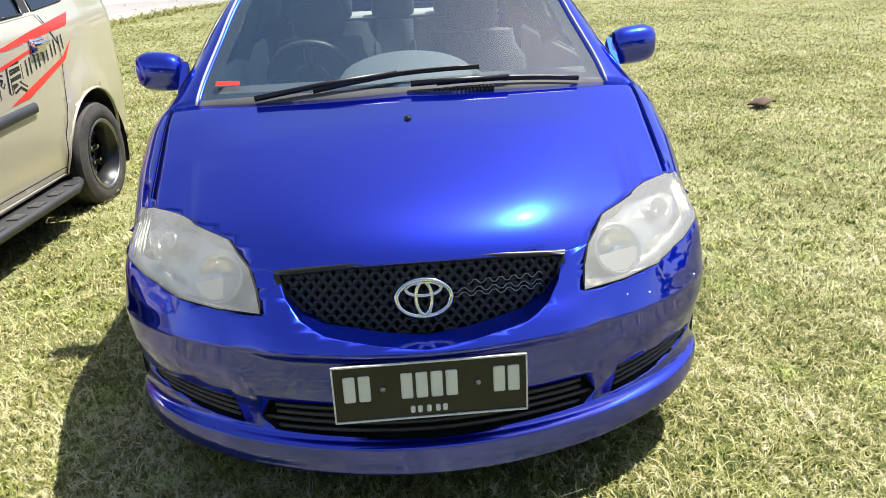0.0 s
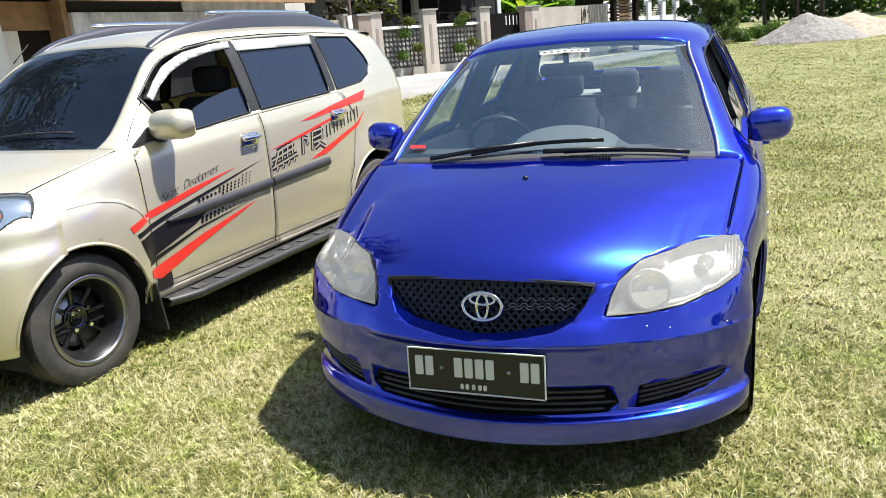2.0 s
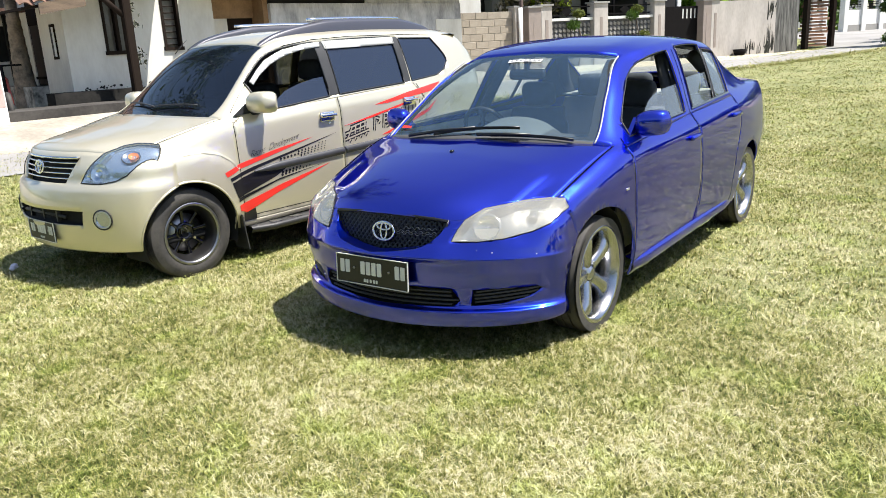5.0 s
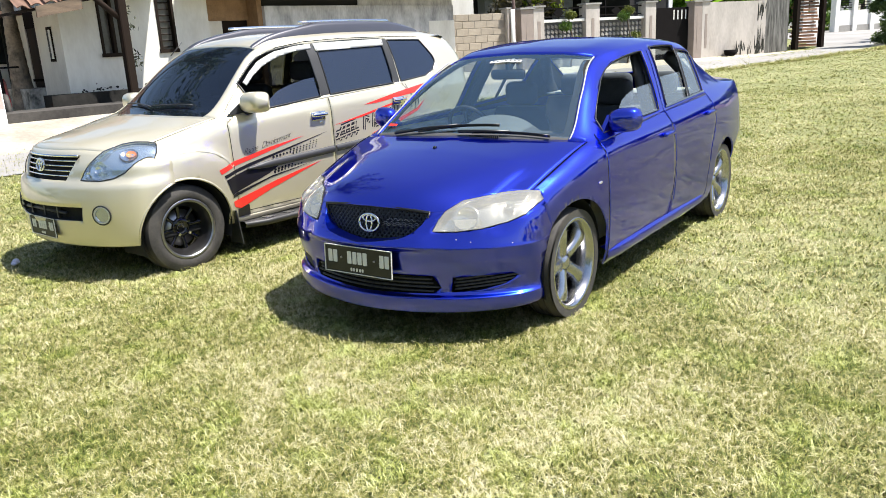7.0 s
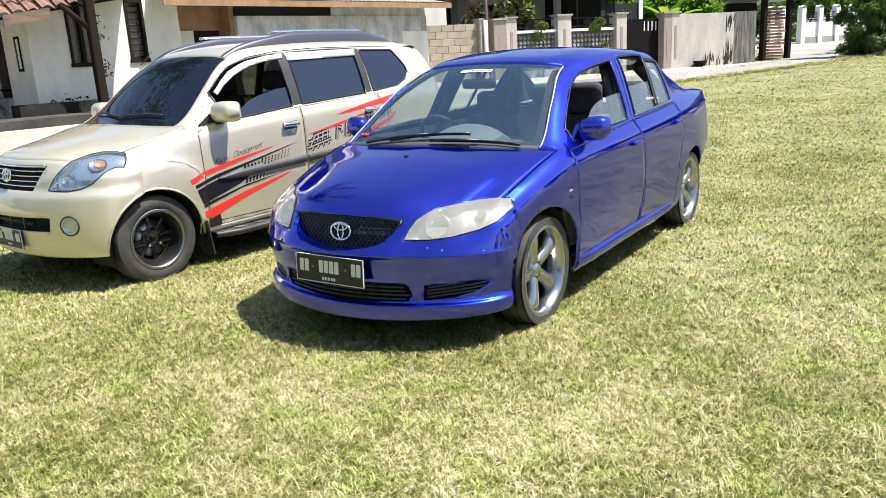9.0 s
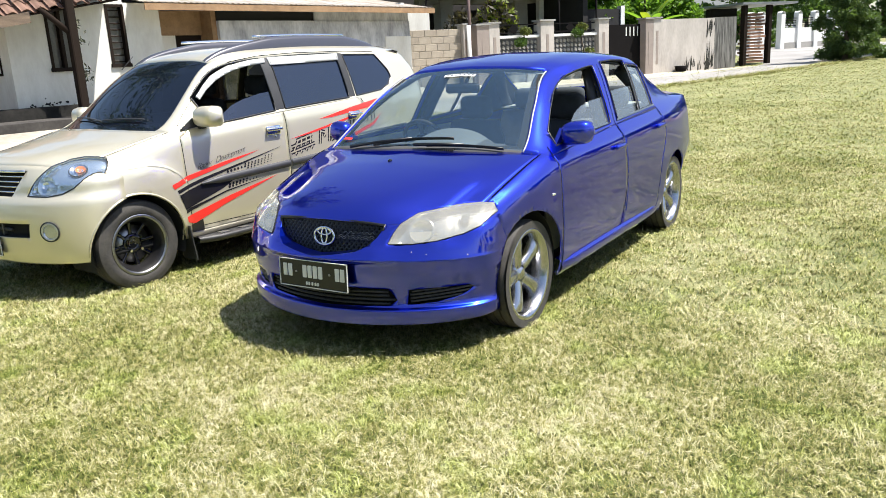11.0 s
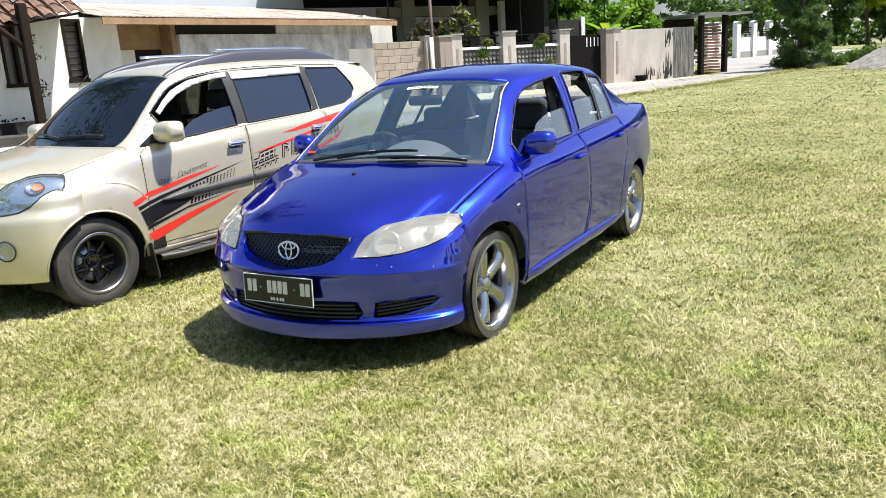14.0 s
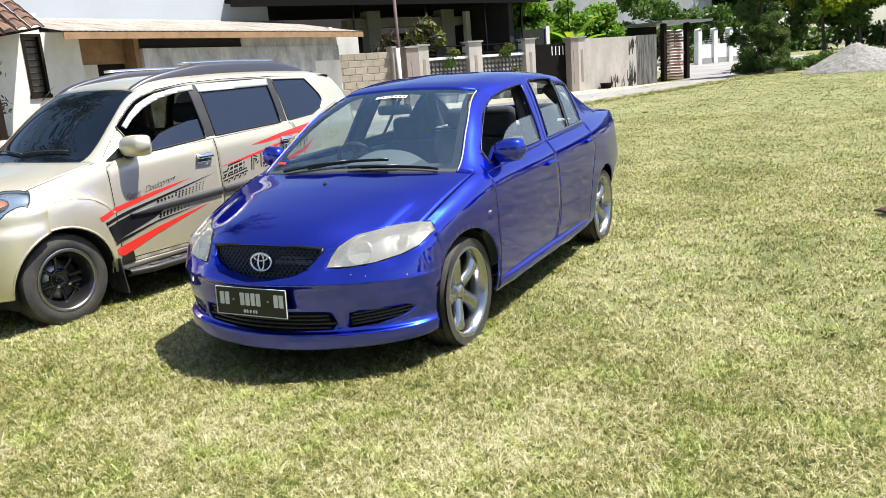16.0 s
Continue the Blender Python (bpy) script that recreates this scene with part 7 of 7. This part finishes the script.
def tree(name, m, height, spread, leafmat, seed, label, count=6000, size=.16, base=.35, category="tree"):
    t = thing(name, m, label, category)
    rng = random.Random(seed)
    bm = bmesh.new()
    pts = [(0, 0, -.3)]
    for k in range(1, 7):
        pts.append((rng.uniform(-.06, .06) * k, rng.uniform(-.06, .06) * k, height * .75 * k / 6))
    tube(bm, pts, .035 * height * .6, 10, .008 * height)
    C, R = [], []
    for k in range(14):
        f = rng.uniform(base, .74)
        a = rng.uniform(0, 6.283)
        i = min(5, int(f / .75 * 6))
        s = Vector(pts[i + 1])
        ln = spread * rng.uniform(.45, 1.0) * (1.15 - .5 * abs(f - .5))
        e = s + Vector((math.cos(a) * ln, math.sin(a) * ln, height * rng.uniform(.06, .24)))
        mid = s.lerp(e, .5) + Vector((0, 0, height * .03))
        tube(bm, [s, mid, e], .014 * height * .5, 6, .004 * height)
        for q, r in ((e, .34), (mid, .24)):
            C.append(tuple(q + Vector((rng.uniform(-.2, .2), rng.uniform(-.2, .2), rng.uniform(0, .2)))))
            R.append(spread * r * rng.uniform(.7, 1.2))
    C.append((pts[-1][0], pts[-1][1], height * .85))
    R.append(spread * .45)
    part("trunk", bm, BARK, t)
    leaf_mesh("crown", C, R, count, size, leafmat, seed, t)
    return t


def conifer(m, height, seed, label):
    t = thing("feathery_tree", m, label, "tree")
    rng = random.Random(seed)
    bm = bmesh.new()
    tube(bm, [(0, 0, -.2), (.05, 0, height * .5), (0, .05, height)], .10, 8, .02)
    part("trunk", bm, BARK, t)
    C, R = [], []
    for k in range(120):
        f = rng.random() ** 1.2
        z = height * (.04 + .92 * f)
        r = (1.15 - .80 * f) * rng.uniform(.2, 1.0)
        a = rng.uniform(0, 6.283)
        C.append((r * math.cos(a), r * math.sin(a), z))
        R.append(rng.uniform(.16, .36) - .08 * f)
    leaf_mesh("crown", C, R, 30000, .042, LEAFC, seed, t, .8, 3.2)
    return t


conifer(pose(-.25, 29.5, gz(-.25, 29.5)), 5.2, 5, "dark feathery young tree beside the road")
tree("roadside_tree", pose(1.9, 35.5, gz(1.9, 35.5)), 5.2, 2.0, LEAF3, 8, "yellow-green leafy tree beyond the gravel heap", 16000, .11, .25)
tree("roadside_tree", pose(.6, 33.0, gz(.6, 33)), 3.6, 1.2, LEAF1, 9, "small scraggy tree beside the road", 4500, .10, .15)
tree("roadside_tree", pose(4.4, 38.5, gz(4.4, 38.5)), 6.2, 2.4, LEAF3, 18, "yellow-green leafy tree behind the gravel heaps", 15000, .12, .2)
tree("roadside_tree", pose(3.2, 36.5, gz(3.2, 36.5)), 4.6, 1.7, LEAF1, 19, "leafy green tree behind the gravel heaps", 9000, .11, .12)
# undergrowth at their feet
und = thing("roadside_bush", pose(.5, 30.5, gz(.5, 30.5)), "low green bushes and weeds along the road edge", "bush")
leaf_mesh("leaves", [(x * .55 - 1.2, (x * 37 % 5) * .25, .22 + .1 * (x % 3)) for x in range(9)], [.42] * 9, 9000, .05, LEAF1, 4, und)
bf = thing("fence_shrubs", pose(0, 0, 0), "dark leafy shrubs and small trees behind the white fence", "shrub")
rr = random.Random(12)
C = [(*(P2 + D2 * rr.uniform(-1, 11) + np.array([-.87, .5]) * rr.uniform(1.2, 4)), rr.uniform(1.4, 5.0)) for k in range(40)]
leaf_mesh("leaves", C, [.8] * 40, 12000, .16, LEAF1, 14, bf)
# shrubs over the cream wall
hed = thing("garden_shrubs", pose(0, 0, 0), "bright green leafy shrubs growing over the garden wall", "shrub")
C, R = [], []
rr = random.Random(3)
for k in range(60):
    s = rr.uniform(5.4, 10.6)
    p = on(F0, FD, FN, s, rr.uniform(-4.2, -1.75))
    C.append((p[0], p[1], rr.uniform(1.9, 4.0) - .045 * (s - 4.4) * 2))
    R.append(rr.uniform(.35, .62))
leaf_mesh("leaves", C, R, 34000, .10, LEAF2, 6, hed)
ban = thing("banana_plant", pose(*on(F0, FD, FN, 7.6, -1.3), 2.0), "broad-leaved banana plant above the wall", "banana plant")
for k in range(9):
    a = k * .72 + .3
    ln, up = 1.1 + .25 * (k % 3), 1.5 - .12 * k
    rows = []
    for i in range(9):
        t = i / 8
        c = Vector((math.cos(a) * ln * t * .8, math.sin(a) * ln * t * .8, up * t * (1.45 - .75 * t)))
        w = .16 * math.sin(math.pi * min(1, t * .94 + .05)) ** .7
        sd = Vector((-math.sin(a), math.cos(a), 0))
        rows.append([tuple(c + sd * w + Vector((0, 0, .05))), tuple(c), tuple(c - sd * w + Vector((0, 0, .05)))])
    b = bmesh.new()
    grid(b, np.array(rows))
    part("leaf", b, LEAF2 if k % 3 else LEAF3, ban)
cro = thing("croton_bush", pose(0, 0, 0), "dark croton bush with some pale leaves behind the wall", "bush")
C = [tuple(on(F0, FD, FN, s, -.9)) + (z,) for s, z in ((-.3, 2.2), (.3, 2.5), (.7, 2.9), (1.1, 2.5), (-.6, 2.5), (-.9, 2.3), (.6, 2.3))]
leaf_mesh("leaves", C, [.42, .40, .36, .36, .32, .3, .4], 1100, .09, LEAF4, 11, cro, 1.0, 2.6)
leaf_mesh("pale_leaves", C[1:4], [.3, .3, .3], 260, .12, LEAF3, 12, cro, 1.0, 2.6)
# clipped cloud-pruned shrubs before the screens
for j, (s, zz) in enumerate(((.95, (2.06, 1.72, 1.30, 1.1)), (3.15, (2.12, 1.95, 1.35, 1.2)))):
    t = thing("clipped_shrub", pose(0, 0, 0), "cloud-pruned shrub with round leaf pads", "shrub", "clipped shrubs at the wall")
    b = bmesh.new()
    p = on(F0, FD, FN, s, .22)
    tube(b, [(p[0], p[1], .5), (p[0] + .08, p[1] + .1, 1.2), (p[0] - .05, p[1], 2.0)], .03, 6, .015)
    part("stem", b, BARK, t)
    for i, z in enumerate(zz):
        q = on(F0, FD, FN, s + (.0, -.18, .28, -.3)[i], .25)
        pad = leaf_mesh("leaf_pad", [(q[0], q[1], z)], [.19 + .02 * (i % 2)], 700, .035, LEAF1 if i % 2 else LEAF5, 20 + i + 9 * j, t, .75)
        pad["kind"] = "stuff"
# far wood
far_specs = [(8, 62, 9, 4.2), (14, 58, 8, 4), (20, 64, 10, 5), (27, 60, 9, 4.5), (35, 57, 10, 5), (44, 55, 9, 4.6), (3, 66, 9, 4.2), (-6, 64, 9, 4.5), (54, 50, 10, 5), (-14, 60, 10, 5), (62, 40, 10, 5), (11, 70, 11, 5), (24, 72, 12, 5.5), (40, 70, 12, 5.5)]
proto = None
for i, (x, y, h, sp) in enumerate(far_specs):
    if proto is None:
        proto = tree("wood_tree", pose(x, y, gz(x, y)), 9, 4.4, LEAF1, 31, "tall dark green tree at the field's far edge", 9000, .30, .22)
        proto["group"] = "trees at the field's edge"
    else:
        copy_thing(proto, pose(x, y, gz(x, y), 0, 0, i * 67) @ Matrix.Diagonal((1, 1, 1, 1)))
# trees that close the field behind the camera and to the sun's side
for i, (x, y) in enumerate(((-12, -26), (-4, -24), (4, -27), (12, -24), (24, -26), (40, -22), (58, -6), (62, 8), (60, 22), (56, 34), (-20, -24), (-26, -16), (36, 36), (8, -34), (-8, -35), (24, -28))):
    copy_thing(proto, pose(x, y, -.3 if y < 0 else gz(x, y) - .2, 0, 0, i * 41 + 15))
# unseen tree for windscreen reflections; backlit darkness is put into its leaf colour
tree("shade_tree", pose(-21.0, 7.5, .6), 16, 6.0, LEAFD, 77, "tall spreading tree rising behind the house", 3600, .24, .50)
und2 = thing("field_hedge", pose(0, 0, 0), "dark undergrowth below the trees round the field", "hedge", kind="stuff")
C, R = [], []
rr = random.Random(9)
for k in range(70):
    a = -2.75 + 3.35 * k / 69
    C.append((4 + (29 + 26 * max(0, math.cos(a))) * math.cos(a), 2 + 29 * math.sin(a), rr.uniform(.3, 1.3)))
    R.append(rr.uniform(1.0, 1.8))
for k in range(46):
    C.append((-12 + 80 * k / 45, 63 + rr.uniform(-3, 3), rr.uniform(1.2, 2.2)))
    R.append(rr.uniform(1.0, 1.9))
leaf_mesh("leaves", C, R, 30000, .26, LEAF1, 15, und2)

# heaps
def heap(name, cx, cy, rx, ry, h, material, label, seed, stones=0, smat=None):
    t = thing(name, pose(cx, cy, gz(cx, cy) - .05), label, "heap")
    b = bmesh.new()
    rows = []
    for i in range(81):
        row = []
        for j in range(81):
            x, y = -1.1 + 2.2 * i / 80, -1.1 + 2.2 * j / 80
            r = math.hypot(x, y)
            z = h * max(0, 1 - r ** 1.35) * (1 + .25 * noise.noise(Vector((x * 2, y * 2, seed)))) + .05 * noise.noise(Vector((x * 9, y * 9, seed))) + .045 * noise.noise(Vector((x * 27, y * 27, seed)))
            row.append((x * rx, y * ry, z + (0 if r < 1 else -.15)))
        rows.append(row)
    grid(b, np.array(rows))
    bmesh.ops.recalc_face_normals(b, faces=b.faces)
    part("mound", b, material, t)
    if stones:
        rng = np.random.default_rng(seed)
        b = bmesh.new()
        for k in range(stones):
            a, r = rng.uniform(0, 6.28), rng.random() ** .6
            x, y = r * math.cos(a), r * math.sin(a)
            z = h * max(0, 1 - r) ** .85 + .02
            s = rng.uniform(.02, .055)
            bmesh.ops.create_icosphere(b, subdivisions=1, radius=s, matrix=Matrix.Translation((x * rx, y * ry, z)) @ Matrix.Rotation(a, 4, "X") @ Matrix.Diagonal((1, .7, .6, 1)))
        ob = part("stones", b, smat, t, smooth=False)
        ob["kind"] = "stuff"
    return t


GRAVEL = mat("grey_gravel", (.30, .285, .26), .95, var=1.0, scale=14, fine=60, tint=(.15, .14, .13), bump=1, bscale=40)
SOIL = mat("brown_soil", (.34, .26, .17), .95, var=.9, scale=4, fine=25, tint=(.20, .15, .10), bump=1, bscale=12)
heap("gravel_heap", 3.1, 28.2, 1.9, 1.6, .92, GRAVEL, "pale grey gravel heap on the grass", 2)
heap("gravel_heap", 4.6, 29.8, 2.0, 1.7, .85, mat("tan_gravel", (.42, .36, .28), .95, var=.9, scale=8, fine=40, tint=(.28, .22, .16), bump=1, bscale=22), "tan gravel heap beside the grey one", 4)
heap("soil_heap", 8.4, 29.5, 2.7, 2.3, 1.45, SOIL, "broad brown soil heap with loose clods", 7)
jn = thing("rubble_pile", pose(9.4, 24.0, gz(9.4, 24)), "pile of white and grey rubble, sacks and broken sheets", "rubble")
rng_j = random.Random(5)
jm = [mat("rubble_white", (.62, .63, .64), .8, var=.5, scale=6), mat("rubble_grey", (.22, .24, .27), .8, var=.5, scale=6), mat("rubble_tan", (.42, .34, .26), .8, var=.5, scale=6)]
for k in range(150):
    x = rng_j.uniform(-2.4, 6.0)
    y = rng_j.uniform(-.7, .9)
    h = .9 * max(.1, 1 - abs(y)) * min(1, (x + 2.6) / 2)
    b = boxm(-rng_j.uniform(.08, .3), -rng_j.uniform(.06, .22), -rng_j.uniform(.02, .12), rng_j.uniform(.08, .3), rng_j.uniform(.06, .22), rng_j.uniform(.02, .12), .015, 1)
    for v in b.verts:
        v.co += Vector((rng_j.uniform(-.03, .03), rng_j.uniform(-.03, .03), rng_j.uniform(-.03, .03)))
    b.transform(pose(x, y, rng_j.uniform(0, h), rng_j.uniform(-40, 40), rng_j.uniform(-40, 40), rng_j.uniform(0, 360)))
    part("rubble_piece", b, jm[rng_j.choice((0, 0, 1, 2))], jn, smooth=False)

# small things on the grass
b = bmesh.new()
rows = []
for i in range(8):
    rows.append([(.11 * math.cos(i / 7 * 3.0) - .02, .07 * (j / 4 - .5) * 2 + .01 * math.sin(i), .02 + .05 * math.sin(i / 7 * 3.14) * (1 - abs(j / 4 - .5))) for j in range(5)])
grid(b, np.array(rows))
thick(b, .004)
dl_ = part("dead_leaf", b, mat("dead_leaf_brown", (.09, .045, .025), .8, var=.5, scale=20))
dl_.matrix_basis = pose(2.9, 4.5, gz(2.9, 4.5) + .02, 0, 0, 40)
tagged(dl_, "curled dead brown leaf lying on grass", "leaf")
b = bmesh.new()
for k in range(6):
    bmesh.ops.create_icosphere(b, subdivisions=2, radius=.022, matrix=Matrix.Translation((random.uniform(-.03, .03), random.uniform(-.02, .02), random.uniform(.0, .02))) @ Matrix.Diagonal((1.3, .8, .6, 1)))
lt = part("litter", b, mat("litter_plastic", (.62, .62, .72), .5, var=.4, scale=30, tint=(.3, .3, .6)))
lt.matrix_basis = pose(-3.39, .02, gz(-3.39, .02) + .03)
tagged(lt, "crumpled white and blue plastic wrapper on grass", "litter")
# bowl at the wall's foot
p = on(F0, FD, FN, 7.55, .25)
b = bmesh.new()
lathe(b, [(0, .10), (.02, .17), (.20, .22), (.20, .19), (.05, .14)], 20, "z")
bw_ = part("plant_bowl", b, DARKMETAL)
bw_.matrix_basis = pose(p[0], p[1], gz(p[0], p[1]) + .02)
tagged(bw_, "dark plant bowl at the wall's foot", "bowl")

# ---- grass blades ----
def blade_mat(spread, offset, through_light=.11):
    m = bpy.data.materials.new("grass_blades")
    m.use_nodes = True
    nt = m.node_tree
    b = nt.nodes["Principled BSDF"]
    b.inputs["Roughness"].default_value = 0.6
    b.inputs["Specular IOR Level"].default_value = 0.25
    g = nt.nodes.new("ShaderNodeNewGeometry")
    tc = nt.nodes.new("ShaderNodeTexCoord")
    n1, n2 = nt.nodes.new("ShaderNodeTexNoise"), nt.nodes.new("ShaderNodeTexNoise")
    n1.inputs["Scale"].default_value, n1.inputs["Detail"].default_value = 1.1, 4
    n2.inputs["Scale"].default_value, n2.inputs["Detail"].default_value = 6.0, 3
    for n in (n1, n2):
        nt.links.new(tc.outputs["Object"], n.inputs["Vector"])
    a1, a2, a3, a4 = (nt.nodes.new("ShaderNodeMath") for _ in range(4))
    a1.operation = a2.operation = a3.operation = a4.operation = "MULTIPLY_ADD"
    n4 = nt.nodes.new("ShaderNodeTexNoise")
    n4.inputs["Scale"].default_value, n4.inputs["Detail"].default_value, a4.inputs[1].default_value = 36.0, 3, 1.75
    a1.inputs[1].default_value, a1.inputs[2].default_value = .8, offset
    a2.inputs[1].default_value = .62
    a3.inputs[1].default_value = spread
    nt.links.new(n1.outputs["Fac"], a1.inputs[0])
    nt.links.new(n2.outputs["Fac"], a2.inputs[0])
    nt.links.new(a1.outputs[0], a2.inputs[2])
    nt.links.new(g.outputs["Random Per Island"], a3.inputs[0])
    nt.links.new(tc.outputs["Object"], n4.inputs["Vector"])
    nt.links.new(n4.outputs["Fac"], a4.inputs[0])
    nt.links.new(a2.outputs[0], a4.inputs[2])
    nt.links.new(a4.outputs[0], a3.inputs[2])
    r = nt.nodes.new("ShaderNodeValToRGB")
    e = r.color_ramp.elements
    e[0].position, e[0].color = .15, (.086, .107, .021, 1)
    e[1].position, e[1].color = .95, (.56, .515, .335, 1)
    for pos, col in ((.36, (.170, .177, .038, 1)), (.55, (.336, .307, .112, 1)), (.72, (.48, .452, .255, 1))):
        k = r.color_ramp.elements.new(pos)
        k.color = col
    nt.links.new(a3.outputs[0], r.inputs[0])
    n3, mg, rg = nt.nodes.new("ShaderNodeTexNoise"), nt.nodes.new("ShaderNodeMix"), nt.nodes.new("ShaderNodeMapRange")
    n3.inputs["Scale"].default_value, n3.inputs["Detail"].default_value = 4.2, 4
    nt.links.new(tc.outputs["Object"], n3.inputs["Vector"])
    rg.inputs[1].default_value, rg.inputs[2].default_value = .50, .64
    nt.links.new(n3.outputs["Fac"], rg.inputs[0])
    mg.data_type, mg.blend_type = "RGBA", "MULTIPLY"
    mg.inputs[7].default_value = (.86, .99, .66, 1)
    nt.links.new(rg.outputs[0], mg.inputs[0])
    nt.links.new(r.outputs[0], mg.inputs[6])
    nt.links.new(mg.outputs[2], b.inputs["Base Color"])
    tl, mx = nt.nodes.new("ShaderNodeBsdfTranslucent"), nt.nodes.new("ShaderNodeMixShader")
    mx.inputs[0].default_value = through_light
    nt.links.new(mg.outputs[2], tl.inputs[0])
    nt.links.new(b.outputs[0], mx.inputs[1])
    nt.links.new(tl.outputs[0], mx.inputs[2])
    nt.links.new(mx.outputs[0], nt.nodes["Material Output"].inputs[0])
    return m


BLADES = blade_mat(.48, -1.315)
FARBLADES = blade_mat(.30, -1.225, .22)


def blades(name, regions, seed, label, material):
    """One sheet of many bent blades. regions: x0, x1, y0, y1, count, length, width."""
    rng = np.random.default_rng(seed)
    V = []
    for x0, x1, y0, y1, n, ln, wd in regions:
        # half of the blades gather in tufts
        fe = .35 if n > 100000 else (.8 if n > 1000 else .12)
        x, y = rng.uniform(x0, x1, n) + rng.normal(0, fe, n), rng.uniform(y0, y1, n) + rng.normal(0, fe, n)
        nt_ = max(1, n // 40)
        tx, ty = rng.uniform(x0, x1, nt_) + rng.normal(0, fe, nt_), rng.uniform(y0, y1, nt_) + rng.normal(0, fe, nt_)
        pick = rng.integers(0, nt_, n)
        tuft = rng.random(n) < (.55 if wd < .007 else .25)
        sp = ln * .9
        x = np.where(tuft, tx[pick] + rng.normal(0, sp, n), x)
        y = np.where(tuft, ty[pick] + rng.normal(0, sp, n), y)
        z = ground_z(x, y)
        a = rng.uniform(0, 2 * np.pi, n)
        flat = rng.random(n) < .9
        lean = np.where(flat, rng.uniform(1.22, 1.5, n), rng.uniform(.35, 1.2, n))
        L = ln * rng.lognormal(-.1, .4, n) * np.where(flat, 1.6, .8)
        w = wd * rng.uniform(.6, 1.4, n)
        dx, dy = np.cos(a), np.sin(a)
        px, py = -dy * w / 2, dx * w / 2
        h1, o1 = L * .5 * np.cos(lean * .7), L * .5 * np.sin(lean * .7)
        h2, o2 = h1 + L * .5 * np.cos(np.minimum(lean * 1.35, 1.62)), o1 + L * .5 * np.sin(lean * 1.2)
        base = np.stack([x, y, z - .004], -1)
        off = lambda sx, o, h: np.stack([x + sx * px + dx * o, y + sx * py + dy * o, z + h + .004], -1)
        V.append(np.stack([off(1, 0, -.008), off(-1, 0, -.008), off(-.75, o1, h1), off(.75, o1, h1), off(0, o2, np.maximum(h2, .004))], 1))
    V = np.concatenate(V).astype(np.float32)
    n = len(V)
    me = bpy.data.meshes.new(name)
    me.vertices.add(n * 5)
    me.vertices.foreach_set("co", V.reshape(-1))
    base = np.arange(n, dtype=np.int32)[:, None] * 5
    loops = (base + np.array([0, 1, 2, 3, 3, 2, 4], np.int32)).reshape(-1)
    me.loops.add(n * 7)
    me.loops.foreach_set("vertex_index", loops)
    me.polygons.add(n * 2)
    st = (np.arange(n, dtype=np.int32)[:, None] * 7 + np.array([0, 4], np.int32)).reshape(-1)
    me.polygons.foreach_set("loop_start", st)
    me.update(calc_edges=True)
    me.validate()
    me.materials.append(material)
    return tagged(new(name, me), label, "grass", kind="stuff")


blades("grass", [
    (-1.6, 4.4, -2.4, 1.2, 420000, .027, .0036),
    (-5.5, -1.6, -1.6, 1.2, 80000, .028, .0055),
    (-6.5, 7.0, 1.2, 4.6, 160000, .030, .0060),
], 3, "short green and straw-coloured grass blades", BLADES)
EDGE = [(-2.6 + 1.7 * k / 10, 22 + 5 * k / 10) for k in range(11)] + [(-.9 + 1.7 * k / 10, 27 + 5 * k / 10) for k in range(11)] + [(-4.8 + 2.2 * k / 8, 17 + 5 * k / 8) for k in range(8)] + [(-6.1 + 1.3 * k / 8, 11 + 6 * k / 8) for k in range(8)]
blades("far_grass", [
    (-6.5, 7.0, 4.0, 7.0, 110000, .026, .0085),
    (-8.0, 10.0, 6.0, 14.0, 110000, .026, .013),
    (-5.0, 14.0, 14.0, 29.0, 40000, .030, .024),
    (-8.5, -5.5, -2.6, 6.0, 20000, .040, .008),
    (4.4, 12.0, -8.0, 1.2, 30000, .040, .010),
    (-8.5, 4.4, -8.0, -2.4, 40000, .040, .010),
    (7.0, 12.0, 1.2, 6.0, 14000, .040, .010),
] + [(x, x + .2, y - .3, y + .3, 260, .09, .02) for x, y in EDGE], 4, "thin green and straw-coloured grass over the wider field", FARBLADES)
